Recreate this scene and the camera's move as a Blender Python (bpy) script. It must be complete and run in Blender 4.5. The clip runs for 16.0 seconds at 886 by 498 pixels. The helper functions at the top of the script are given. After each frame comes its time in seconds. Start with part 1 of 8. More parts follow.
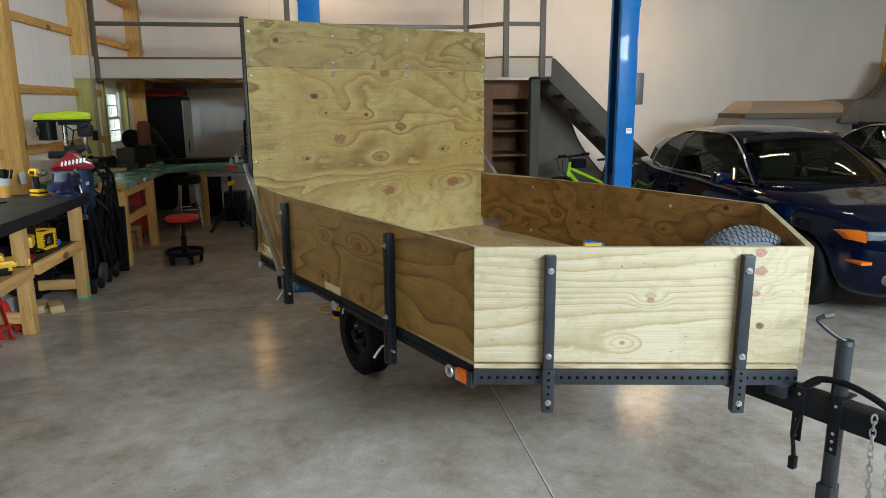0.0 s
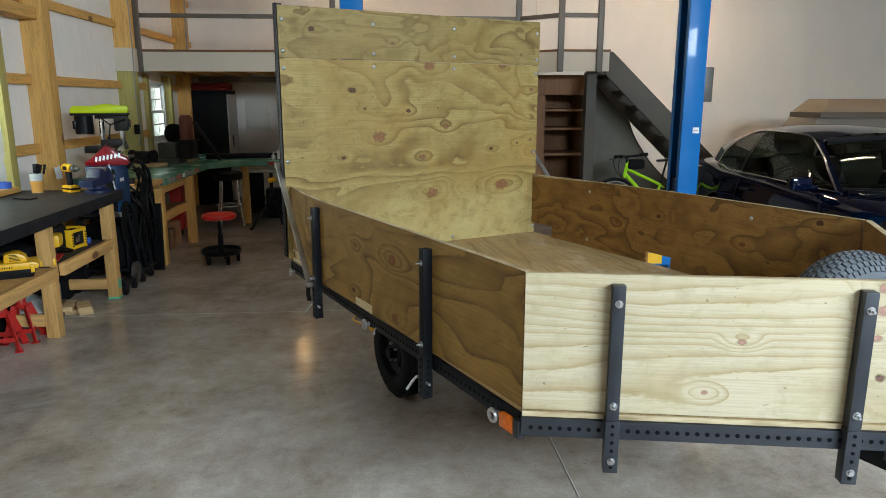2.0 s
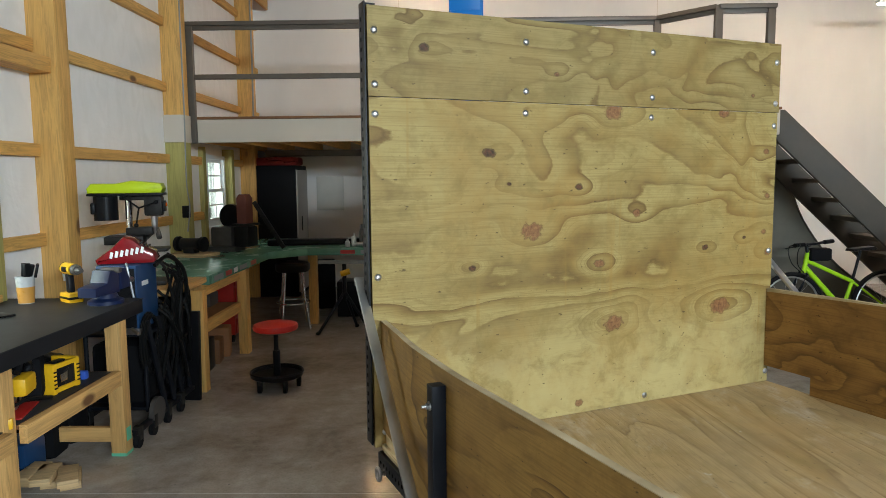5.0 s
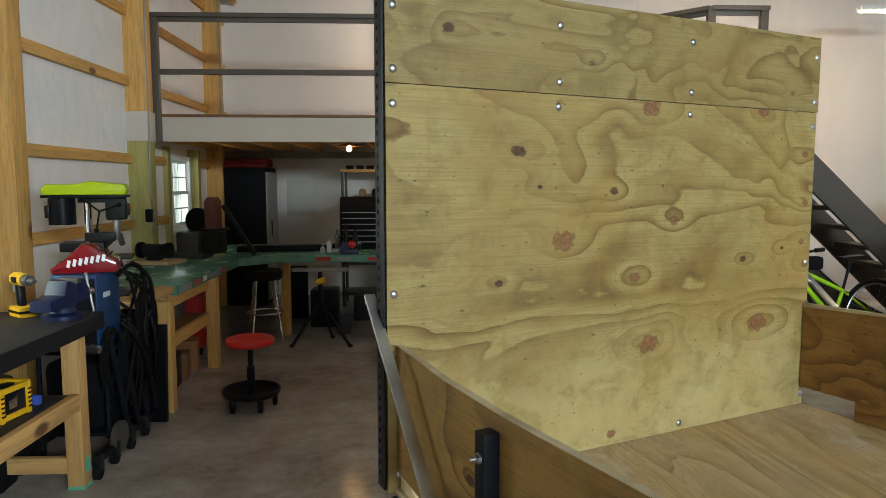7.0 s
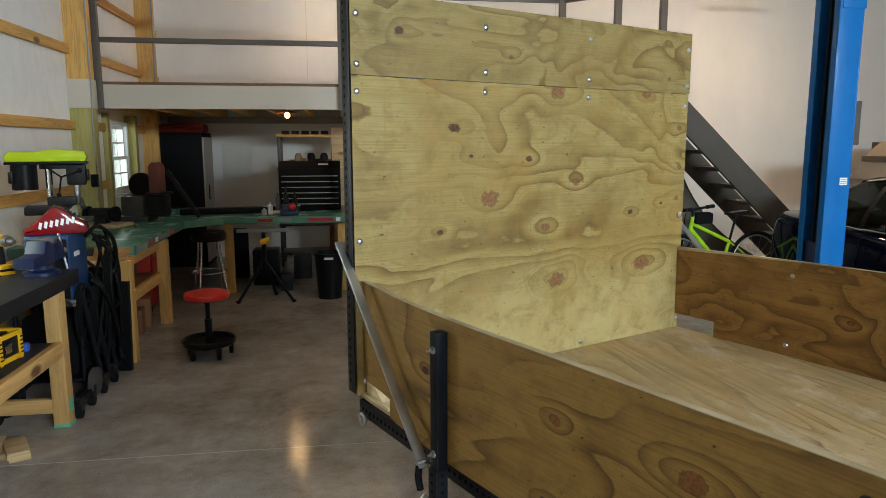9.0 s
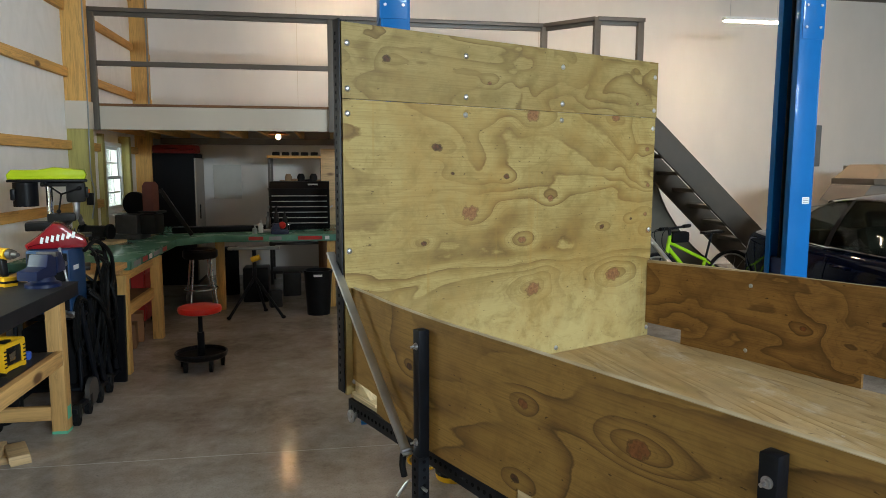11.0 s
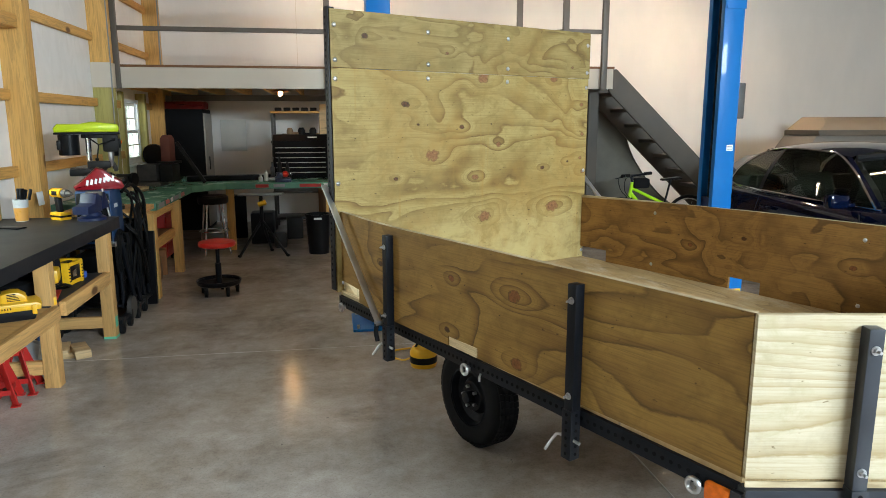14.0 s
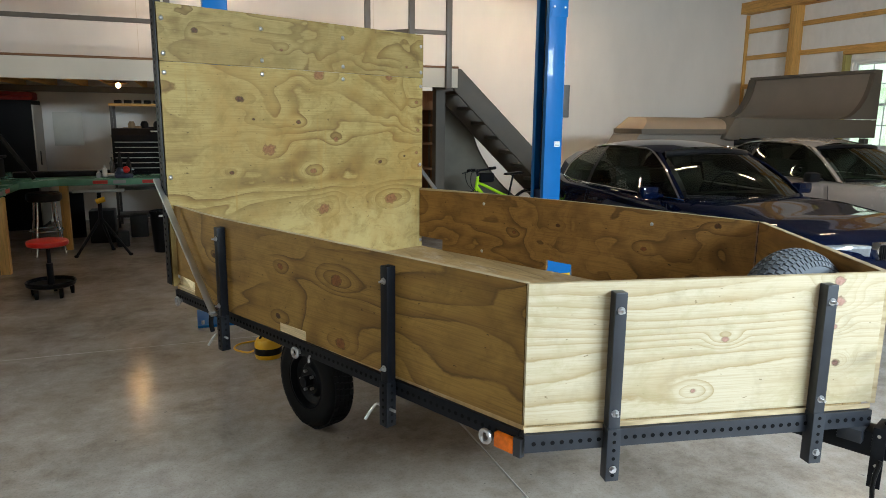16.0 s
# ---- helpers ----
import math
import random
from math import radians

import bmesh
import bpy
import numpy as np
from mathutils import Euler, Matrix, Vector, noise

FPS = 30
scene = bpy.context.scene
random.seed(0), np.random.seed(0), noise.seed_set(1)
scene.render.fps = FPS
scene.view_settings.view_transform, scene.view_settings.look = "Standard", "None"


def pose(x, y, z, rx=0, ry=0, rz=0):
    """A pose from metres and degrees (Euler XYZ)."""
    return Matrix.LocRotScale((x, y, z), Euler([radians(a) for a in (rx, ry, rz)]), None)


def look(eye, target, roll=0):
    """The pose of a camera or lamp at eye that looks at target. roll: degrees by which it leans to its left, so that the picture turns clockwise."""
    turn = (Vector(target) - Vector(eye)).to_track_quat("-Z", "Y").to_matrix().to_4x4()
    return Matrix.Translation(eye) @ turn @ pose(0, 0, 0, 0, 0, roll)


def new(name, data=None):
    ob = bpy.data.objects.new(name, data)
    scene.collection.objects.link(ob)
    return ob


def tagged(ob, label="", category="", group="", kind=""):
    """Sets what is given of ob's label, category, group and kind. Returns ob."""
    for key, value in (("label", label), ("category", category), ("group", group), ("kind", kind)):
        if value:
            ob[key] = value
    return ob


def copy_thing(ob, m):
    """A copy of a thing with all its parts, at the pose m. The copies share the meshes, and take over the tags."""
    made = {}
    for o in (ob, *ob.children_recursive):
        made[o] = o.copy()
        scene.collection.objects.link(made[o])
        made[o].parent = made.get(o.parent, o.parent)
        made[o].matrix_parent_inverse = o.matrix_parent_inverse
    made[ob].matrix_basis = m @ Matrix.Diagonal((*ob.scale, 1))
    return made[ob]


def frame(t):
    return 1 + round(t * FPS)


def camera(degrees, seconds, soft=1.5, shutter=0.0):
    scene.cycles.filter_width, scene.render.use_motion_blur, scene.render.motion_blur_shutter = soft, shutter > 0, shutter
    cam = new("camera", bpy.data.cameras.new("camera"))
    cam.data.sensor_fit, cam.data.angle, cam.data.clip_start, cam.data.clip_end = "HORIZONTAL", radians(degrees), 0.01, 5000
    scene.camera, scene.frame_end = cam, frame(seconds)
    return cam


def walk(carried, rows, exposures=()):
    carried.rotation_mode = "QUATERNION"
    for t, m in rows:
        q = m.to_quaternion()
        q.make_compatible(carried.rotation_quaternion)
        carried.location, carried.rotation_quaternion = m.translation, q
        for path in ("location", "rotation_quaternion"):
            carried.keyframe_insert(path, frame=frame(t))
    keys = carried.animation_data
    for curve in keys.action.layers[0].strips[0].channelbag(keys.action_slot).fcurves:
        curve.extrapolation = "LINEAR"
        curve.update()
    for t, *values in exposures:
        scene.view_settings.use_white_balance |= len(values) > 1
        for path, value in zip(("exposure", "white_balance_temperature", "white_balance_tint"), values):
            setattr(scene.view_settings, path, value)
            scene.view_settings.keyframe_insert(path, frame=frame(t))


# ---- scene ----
cam = camera(65.8, 16.0, 0.9)
PATH = [
    (0, (0.142, 0.009, 1.641), (0.439, 1.944, 1.229), -0.4),
    (0.5, (0.237, 0.061, 1.659), (0.431, 2.007, 1.243), -0.6),
    (1, (0.316, 0.089, 1.67), (0.47, 2.039, 1.254), -0.6),
    (1.5, (0.317, 0.207, 1.652), (0.472, 2.157, 1.235), -0.2),
    (2, (0.212, 0.432, 1.64), (0.373, 2.38, 1.217), -0.0),
    (2.5, (0.109, 0.671, 1.624), (0.251, 2.62, 1.198), -0.1),
    (3, (0.004, 1.004, 1.643), (0.002, 2.958, 1.213), -0.3),
    (3.5, (-0.108, 1.341, 1.634), (-0.144, 3.303, 1.245), -0.2),
    (4, (-0.162, 1.706, 1.632), (-0.196, 3.687, 1.359), -0.4),
    (4.5, (-0.137, 2.077, 1.633), (-0.171, 4.066, 1.43), -0.5),
    (4.7, (-0.123, 2.201, 1.624), (-0.161, 4.189, 1.417), -0.5),
    (6.8, (-0.255, 2.787, 1.603), (-0.183, 4.775, 1.399), -0.2),
    (7, (-0.319, 2.696, 1.605), (-0.242, 4.685, 1.412), -0.0),
    (7.5, (-0.398, 2.474, 1.64), (-0.226, 4.458, 1.447), -0.3),
    (8, (-0.393, 2.21, 1.631), (-0.205, 4.191, 1.428), -0.4),
    (8.5, (-0.393, 2.112, 1.628), (-0.195, 4.08, 1.333), -0.2),
    (9, (-0.45, 2.114, 1.639), (-0.161, 4.07, 1.337), -0.1),
    (9.2, (-0.488, 2.129, 1.641), (-0.145, 4.075, 1.337), 0.1),
    (11.3, (-0.464, 1.826, 1.611), (-0.145, 3.787, 1.378), 0.1),
    (11.5, (-0.513, 1.791, 1.605), (-0.198, 3.751, 1.359), 0.1),
    (12, (-0.596, 1.693, 1.581), (-0.281, 3.641, 1.255), 0.1),
    (12.5, (-0.508, 1.492, 1.604), (-0.211, 3.436, 1.238), -0.4),
    (13, (-0.433, 1.29, 1.629), (-0.208, 3.242, 1.258), -0.3),
    (13.5, (-0.454, 1.097, 1.624), (-0.229, 3.049, 1.252), -0.1),
    (14, (-0.424, 0.922, 1.604), (-0.108, 2.863, 1.24), -0.1),
    (14.5, (-0.32, 0.772, 1.609), (0.071, 2.699, 1.243), -0.2),
    (15, (-0.263, 0.681, 1.602), (0.141, 2.604, 1.231), 0.1),
    (15.5, (-0.269, 0.659, 1.607), (0.248, 2.555, 1.235), 0.4),
    (16, (-0.299, 0.68, 1.604), (0.388, 2.521, 1.231), 0.6),
]
EXPOSURE = [(0.0, 0.08), (1.5, 0.05), (2.5, 0.10), (3.5, 0.28), (4.5, 0.32), (7.0, 0.06), (7.5, 0.08), (9.0, 0.16), (12.0, 0.28), (13.0, 0.50), (13.5, 0.54), (14.5, 0.56), (15.0, 0.48), (16.0, 0.26)]
walk(cam, [(t, look(eye, target, roll)) for t, eye, target, roll in PATH], EXPOSURE)

DOOR_X = 4.0
# ---- light: overcast daylight through the open front door and the windows, ceiling tubes inside ----
world = bpy.data.worlds.new("sky")
world.use_nodes = True
scene.world = world
wn = world.node_tree
sky = wn.nodes.new("ShaderNodeTexSky")
sky.sky_type, sky.sun_disc = "NISHITA", False
sky.sun_elevation, sky.sun_rotation = radians(50), radians(200)
wn.nodes["Background"].inputs["Strength"].default_value = 0.10
wn.links.new(sky.outputs[0], wn.nodes["Background"].inputs["Color"])

sun_data = bpy.data.lights.new("sun", "SUN")
sun_data.energy, sun_data.angle, sun_data.color = 1.0, radians(14), (1.0, 0.95, 0.88)
sun = new("sun", sun_data)
sun.matrix_world = look((4, -10, 14), (0, 0, 0))


def opening_light(name, eye, target, w, h, watts, color):
    d = bpy.data.lights.new(name, "AREA")
    d.shape, d.size, d.size_y, d.energy, d.color = "RECTANGLE", w, h, watts, color
    ob = new(name, d)
    ob.matrix_world = look(eye, target)
    return ob


opening_light("door_daylight", (DOOR_X, -2.1, 3.15), (DOOR_X - 1.6, 1.2, 0.9), 4.4, 0.85, 790, (0.735, 0.887, 0.985))
opening_light("window_daylight", (-3.12, 5.72, 1.72), (0, 5.72, 1.2), 1.0, 1.2, 30, (0.92, 1.0, 0.96))
opening_light("window_daylight", (-3.12, 10.52, 1.5), (0, 10.52, 1.3), 0.6, 0.7, 4, (0.95, 1.0, 0.97))

# ---- materials ----
def nd(nt, kind, ins=None, operation="", data_type="", blend_type="", interpolation_type=""):
    n = nt.nodes.new(kind)
    if operation:
        n.operation = operation
    if data_type:
        n.data_type = data_type
    if blend_type:
        n.blend_type = blend_type
    if interpolation_type:
        n.interpolation_type = interpolation_type
    for k, v in (ins or {}).items():
        if isinstance(v, bpy.types.NodeSocket):
            nt.links.new(v, n.inputs[k])
        else:
            n.inputs[k].default_value = v
    return n


def mth(nt, op, a, b=0.0, c=0.0):
    return nd(nt, "ShaderNodeMath", {0: a, 1: b, 2: c}, operation=op).outputs[0]


def mixc(nt, f, a, b, blend="MIX"):
    def col(v):
        return (*v, 1.0) if isinstance(v, tuple) and len(v) == 3 else v
    n = nd(nt, "ShaderNodeMix", {0: f, 6: col(a), 7: col(b)}, data_type="RGBA", blend_type=blend)
    return n.outputs[2]


def ramp(nt, f, stops):
    n = nd(nt, "ShaderNodeValToRGB", {0: f})
    e = n.color_ramp.elements
    while len(e) < len(stops):
        e.new(0.5)
    for el, (p, c) in zip(e, stops):
        el.position, el.color = p, (*c, 1.0)
    return n.outputs[0]


def noise_tex(nt, vec, scale, detail=4.0, rough=0.55, dist=0.0):
    return nd(nt, "ShaderNodeTexNoise", {"Vector": vec, "Scale": scale, "Detail": detail, "Roughness": rough, "Distortion": dist}).outputs["Fac"]


def blank(name):
    m = bpy.data.materials.new(name)
    m.use_nodes = True
    nt = m.node_tree
    return m, nt, nt.nodes["Principled BSDF"], nd(nt, "ShaderNodeTexCoord").outputs["Object"]


def scaled(nt, vec, sx, sy, sz):
    return nd(nt, "ShaderNodeVectorMath", {0: vec, 1: (sx, sy, sz)}, operation="MULTIPLY").outputs[0]


def relief(nt, bs, height, strength, dist=0.002):
    b = nd(nt, "ShaderNodeBump", {"Strength": strength, "Distance": dist, "Height": height})
    nt.links.new(b.outputs[0], bs.inputs["Normal"])


def surf(name, col, rough=0.5, metal=0.0, var=0.18, scale=6.0, bump=0.15, bscale=90.0, coat=0.0, spot=0.0):
    """A painted, plastic, metal or fabric surface: grain and stains at two scales."""
    m, nt, bs, co = blank(name)
    big = noise_tex(nt, co, scale, 5, 0.6)
    fine = noise_tex(nt, co, bscale, 3, 0.6)
    dark = tuple(c * (1 - var) for c in col)
    lite = tuple(min(1, c * (1 + var)) for c in col)
    c = mixc(nt, mth(nt, "MULTIPLY_ADD", big, 1.6, -0.3), dark, lite)
    if spot:
        c = mixc(nt, mth(nt, "MULTIPLY", mth(nt, "GREATER_THAN", fine, 0.62), spot), c, tuple(x * 0.5 for x in col))
    nt.links.new(c, bs.inputs["Base Color"])
    r = mth(nt, "MULTIPLY_ADD", big, 0.25, rough - 0.125)
    nt.links.new(r, bs.inputs["Roughness"])
    bs.inputs["Metallic"].default_value = metal
    if max(col) < 0.03 and not coat:
        bs.inputs["Specular IOR Level"].default_value = 0.14
    if coat:
        bs.inputs["Coat Weight"].default_value = coat
        bs.inputs["Coat Roughness"].default_value = 0.03
        bs.inputs["Coat IOR"].default_value = 1.4
        bs.inputs["Specular IOR Level"].default_value = 0.12
    if bump:
        relief(nt, bs, fine, bump, 0.001)
    return m


def lumber(name, axis, tint=(0.67, 0.375, 0.105), green=0.0):
    """Construction timber with grain along one axis, darker knots and a little stain."""
    m, nt, bs, co = blank(name)
    st = [14.0, 14.0, 14.0]
    st["xyz".index(axis)] = 0.9
    rnd = nd(nt, "ShaderNodeObjectInfo").outputs["Random"]
    shift = nd(nt, "ShaderNodeVectorMath", {0: co, 1: nd(nt, "ShaderNodeCombineXYZ", {0: mth(nt, "MULTIPLY", rnd, 7.0), 1: mth(nt, "MULTIPLY", rnd, 3.0), 2: mth(nt, "MULTIPLY", rnd, 5.0)}).outputs[0]}, operation="ADD").outputs[0]
    g = noise_tex(nt, scaled(nt, shift, *st), 1.6, 5, 0.6, 0.6)
    st2 = [110.0, 110.0, 110.0]
    st2["xyz".index(axis)] = 2.5
    fine = noise_tex(nt, scaled(nt, shift, *st2), 1.0, 3, 0.6)
    wide = noise_tex(nt, shift, 1.3, 4, 0.5)
    light = tuple(min(1, c * 1.25) for c in tint)
    deep = tuple(c * 0.78 for c in tint)
    c = ramp(nt, mth(nt, "FRACT", mth(nt, "MULTIPLY", g, 5.0)), [(0.0, deep), (0.25, tint), (0.7, light), (1.0, tint)])
    c = mixc(nt, mth(nt, "MULTIPLY", fine, 0.35), c, tuple(x * 0.6 for x in tint))
    if green:
        c = mixc(nt, mth(nt, "MULTIPLY", wide, green), c, (0.36, 0.36, 0.10))
    ks = [3.2, 3.2, 3.2]
    ks["xyz".index(axis)] = 1.5
    vor = nd(nt, "ShaderNodeTexVoronoi", {"Vector": scaled(nt, shift, *ks), "Scale": 1.0}).outputs["Distance"]
    knot = nd(nt, "ShaderNodeMapRange", {0: vor, 1: 0.065, 2: 0.12, 3: 0.9, 4: 0.0}).outputs[0]
    c = mixc(nt, knot, c, (0.10, 0.035, 0.012))
    c = mixc(nt, mth(nt, "MULTIPLY", rnd, 0.22), c, tuple(x * 0.55 for x in tint))
    nt.links.new(c, bs.inputs["Base Color"])
    bs.inputs["Roughness"].default_value = 0.62
    relief(nt, bs, fine, 0.25, 0.001)
    return m


def plywood(name, u, v, knots=(), seed=0.0, pale=(0.47, 0.348, 0.138), mid=(0.365, 0.252, 0.084), line=(0.16, 0.10, 0.028), freq=(0.9, 1.5), bands=8.0, stain=0.45, straight=0.25, wave=1.0, dirt=0.0, bold=1.0, fine_by=0.45, warm=(0.45, 0.285, 0.075), detail=1.2, calm=None, pale_bounce=None, swirl=0.8, rag=0.022):
    """Rotary-cut pine plywood: contour figure that loops round the knots, fine grain, stains. u and v: weights of x, y, z.
    knots: place, radius and 0 for a reddish knot, 1 for a dark loose one. calm: height and half width of a zone of straight grain. bleach: height under which it is paler."""
    m, nt, bs, co = blank(name)

    def span(f, a, b, lo, hi, kind="LINEAR"):
        return nd(nt, "ShaderNodeMapRange", {0: f, 1: a, 2: b, 3: lo, 4: hi}, interpolation_type=kind).outputs[0]
    us = nd(nt, "ShaderNodeVectorMath", {0: co, 1: u}, operation="DOT_PRODUCT").outputs["Value"]
    vs = nd(nt, "ShaderNodeVectorMath", {0: co, 1: v}, operation="DOT_PRODUCT").outputs["Value"]
    uv = nd(nt, "ShaderNodeCombineXYZ", {0: us, 1: vs, 2: seed}).outputs[0]
    flat = scaled(nt, uv, 1, 1, 0)
    h = noise_tex(nt, scaled(nt, uv, freq[0], freq[1], 1.0), 1.6, detail, 0.45, swirl)
    amount_w = wave
    if calm:
        amount_w = span(mth(nt, "ABSOLUTE", mth(nt, "SUBTRACT", vs, calm[0])), calm[1] * 0.4, calm[1], wave * 0.35, wave, "SMOOTHSTEP")
    h = mth(nt, "MULTIPLY_ADD", vs, straight, mth(nt, "MULTIPLY", h, amount_w))
    wob = mth(nt, "SUBTRACT", noise_tex(nt, uv, 45.0, 3), 0.5)
    red, black, rim = None, None, None
    for ku, kv, kr, kind in knots:
        d = nd(nt, "ShaderNodeVectorMath", {0: flat, 1: (ku, kv, 0)}, operation="SUBTRACT").outputs[0]
        far = nd(nt, "ShaderNodeVectorMath", {0: scaled(nt, d, 0.55, 1.1, 0)}, operation="LENGTH").outputs["Value"]
        h = mth(nt, "ADD", h, span(far, 0.0, kr * 3.0 + 0.03, 0.10 + kr * 3.6, 0.0, "SMOOTHERSTEP"))
        dl = mth(nt, "MULTIPLY_ADD", wob, kr * 1.3, nd(nt, "ShaderNodeVectorMath", {0: scaled(nt, d, 0.78, 1.1, 0)}, operation="LENGTH").outputs["Value"])
        k = span(dl, kr * 0.70, kr * 1.08, 1.0, 0.0)
        r = span(mth(nt, "ABSOLUTE", mth(nt, "SUBTRACT", dl, kr * 0.9)), 0.0, 0.004, 0.9 if kind else 0.55, 0.0)
        if kind:
            black = k if black is None else mth(nt, "MAXIMUM", black, k)
        else:
            red = k if red is None else mth(nt, "MAXIMUM", red, k)
        rim = r if rim is None else mth(nt, "MAXIMUM", rim, r)
    edge = noise_tex(nt, scaled(nt, uv, 30.0, 80.0, 1.0), 1.0, 3)
    ragged = noise_tex(nt, scaled(nt, uv, 7.0, 11.0, 1.0), 1.0, 5, 0.62)
    h = mth(nt, "ADD", h, mth(nt, "MULTIPLY_ADD", edge, 0.010, mth(nt, "MULTIPLY", ragged, rag)))
    fr = mth(nt, "FRACT", mth(nt, "MULTIPLY", h, bands))
    patch = noise_tex(nt, scaled(nt, uv, 1.0, 1.4, 1.0), 2.3, 3, 0.5)
    tone = noise_tex(nt, scaled(nt, uv, 0.7, 1.0, 1.0), 2.6, 5, 0.6)
    half = tuple(0.55 * a + 0.45 * b for a, b in zip(pale, mid))
    base = mixc(nt, span(tone, 0.35, 0.65, 0.0, 1.0), pale, half)
    soft = tuple(a + (b - a) * 0.5 for a, b in zip(line, mid))
    lines = ramp(nt, fr, [(0.0, soft), (0.03, line), (0.08, soft), (0.20, mid), (0.40, half), (0.66, pale), (0.96, pale), (1.0, soft)])
    c = mixc(nt, span(patch, 0.36, 0.60, 0.22 * bold, 1.0 * bold), base, lines)
    f2 = mth(nt, "FRACT", mth(nt, "MULTIPLY", h, bands * 3.7))
    f2 = span(mth(nt, "ADD", f2, mth(nt, "MULTIPLY_ADD", edge, 0.4, -0.2)), 0.03, 0.30, fine_by, 0.0)
    c = mixc(nt, mth(nt, "MULTIPLY", f2, span(tone, 0.46, 0.66, 0.0, 1.0)), c, soft)
    fine = noise_tex(nt, scaled(nt, uv, 4.0, 190.0, 1.0), 1.0, 4, 0.65)
    c = mixc(nt, span(fine, 0.45, 0.72, 0.0, 0.44), c, line)
    # paler foot: partly pale veneer, partly light bounced off the deck, painted in
    if pale_bounce:
        low_ = mth(nt, "MULTIPLY_ADD", noise_tex(nt, scaled(nt, uv, 1.2, 2.2, 1.0), 2.0, 4), 0.34, vs)
        c = mixc(nt, span(low_, pale_bounce, pale_bounce + 0.30, 0.7, 0.0, "SMOOTHSTEP"), c, tuple(min(1.0, x * y) for x, y in zip(pale, (1.34, 1.42, 1.75))))
    st = noise_tex(nt, scaled(nt, uv, 1.3, 0.9, 1.0), 2.1, 6, 0.65)
    c = mixc(nt, span(st, 0.46, 0.72, 0.0, stain), c, warm)
    drip = noise_tex(nt, scaled(nt, uv, 18.0, 0.5, 1.0), 1.0, 3)
    c = mixc(nt, mth(nt, "MULTIPLY", span(drip, 0.63, 0.73, 0.0, stain * 0.8), span(patch, 0.42, 0.58, 0.0, 1.0)), c, warm)
    cloud = noise_tex(nt, scaled(nt, uv, 1.0, 1.3, 1.0), 6.5, 5, 0.7, 0.6)
    c = mixc(nt, span(cloud, 0.50, 0.64, 0.0, 0.42), c, tuple(x * y for x, y in zip(mid, (0.80, 0.84, 0.70))))
    smudge = noise_tex(nt, uv, 11.0, 6, 0.7)
    c = mixc(nt, span(smudge, 0.52, 0.74, 0.0, 0.38), c, tuple(x * 0.62 for x in mid))
    fleck = noise_tex(nt, scaled(nt, uv, 34.0, 70.0, 1.0), 1.0, 2)
    c = mixc(nt, span(fleck, 0.70, 0.76, 0.0, 0.75), c, tuple(x * 0.5 for x in line))
    if dirt:
        dn = noise_tex(nt, uv, 3.5, 6, 0.65)
        c = mixc(nt, span(dn, 0.42, 0.75, 0.0, dirt), c, (0.27, 0.215, 0.15))
        pal = noise_tex(nt, scaled(nt, uv, 2.4, 5.0, 1.0), 1.0, 8, 0.72, 0.4)
        c = mixc(nt, span(pal, 0.54, 0.74, 0.0, 0.65), c, (0.66, 0.59, 0.49))
        spill = noise_tex(nt, uv, 9.0, 5, 0.7)
        c = mixc(nt, span(spill, 0.66, 0.74, 0.0, 0.6), c, (0.72, 0.68, 0.62))
        pit = noise_tex(nt, uv, 26.0, 3, 0.6)
        c = mixc(nt, span(pit, 0.67, 0.74, 0.0, 0.6), c, (0.10, 0.065, 0.035))
    mottle = noise_tex(nt, uv, 70.0, 4, 0.65)
    if red is not None:
        kc = mixc(nt, span(mottle, 0.35, 0.65, 0.0, 1.0), tuple(a * b for a, b in zip(mid, (0.52, 0.25, 0.36))), tuple(a * b for a, b in zip(pale, (0.78, 0.46, 0.52))))
        c = mixc(nt, mth(nt, "MULTIPLY", red, 0.85), c, kc)
    if black is not None:
        kc = mixc(nt, span(mottle, 0.35, 0.65, 0.0, 1.0), (0.022, 0.010, 0.005), tuple(a * b for a, b in zip(mid, (0.45, 0.22, 0.3))))
        c = mixc(nt, mth(nt, "MULTIPLY", black, 0.92), c, kc)
    if rim is not None:
        c = mixc(nt, mth(nt, "MULTIPLY", rim, mth(nt, "MULTIPLY", noise_tex(nt, uv, 30.0, 3), 1.5)), c, tuple(x * 0.35 for x in line))
    nt.links.new(c, bs.inputs["Base Color"])
    bs.inputs["Roughness"].default_value = 0.62
    bs.inputs["Specular IOR Level"].default_value = 0.3
    relief(nt, bs, mth(nt, "ADD", fine, mth(nt, "MULTIPLY", edge, 0.6)), 0.22, 0.0012)
    return m


def ply_edge():
    m, nt, bs, co = blank("plywood_edge")
    z = noise_tex(nt, scaled(nt, co, 6, 6, 40), 1.0, 4)
    nt.links.new(ramp(nt, z, [(0.3, (0.25, 0.185, 0.095)), (0.5, (0.40, 0.31, 0.18)), (0.7, (0.52, 0.43, 0.28))]), bs.inputs["Base Color"])
    bs.inputs["Roughness"].default_value = 0.75
    return m


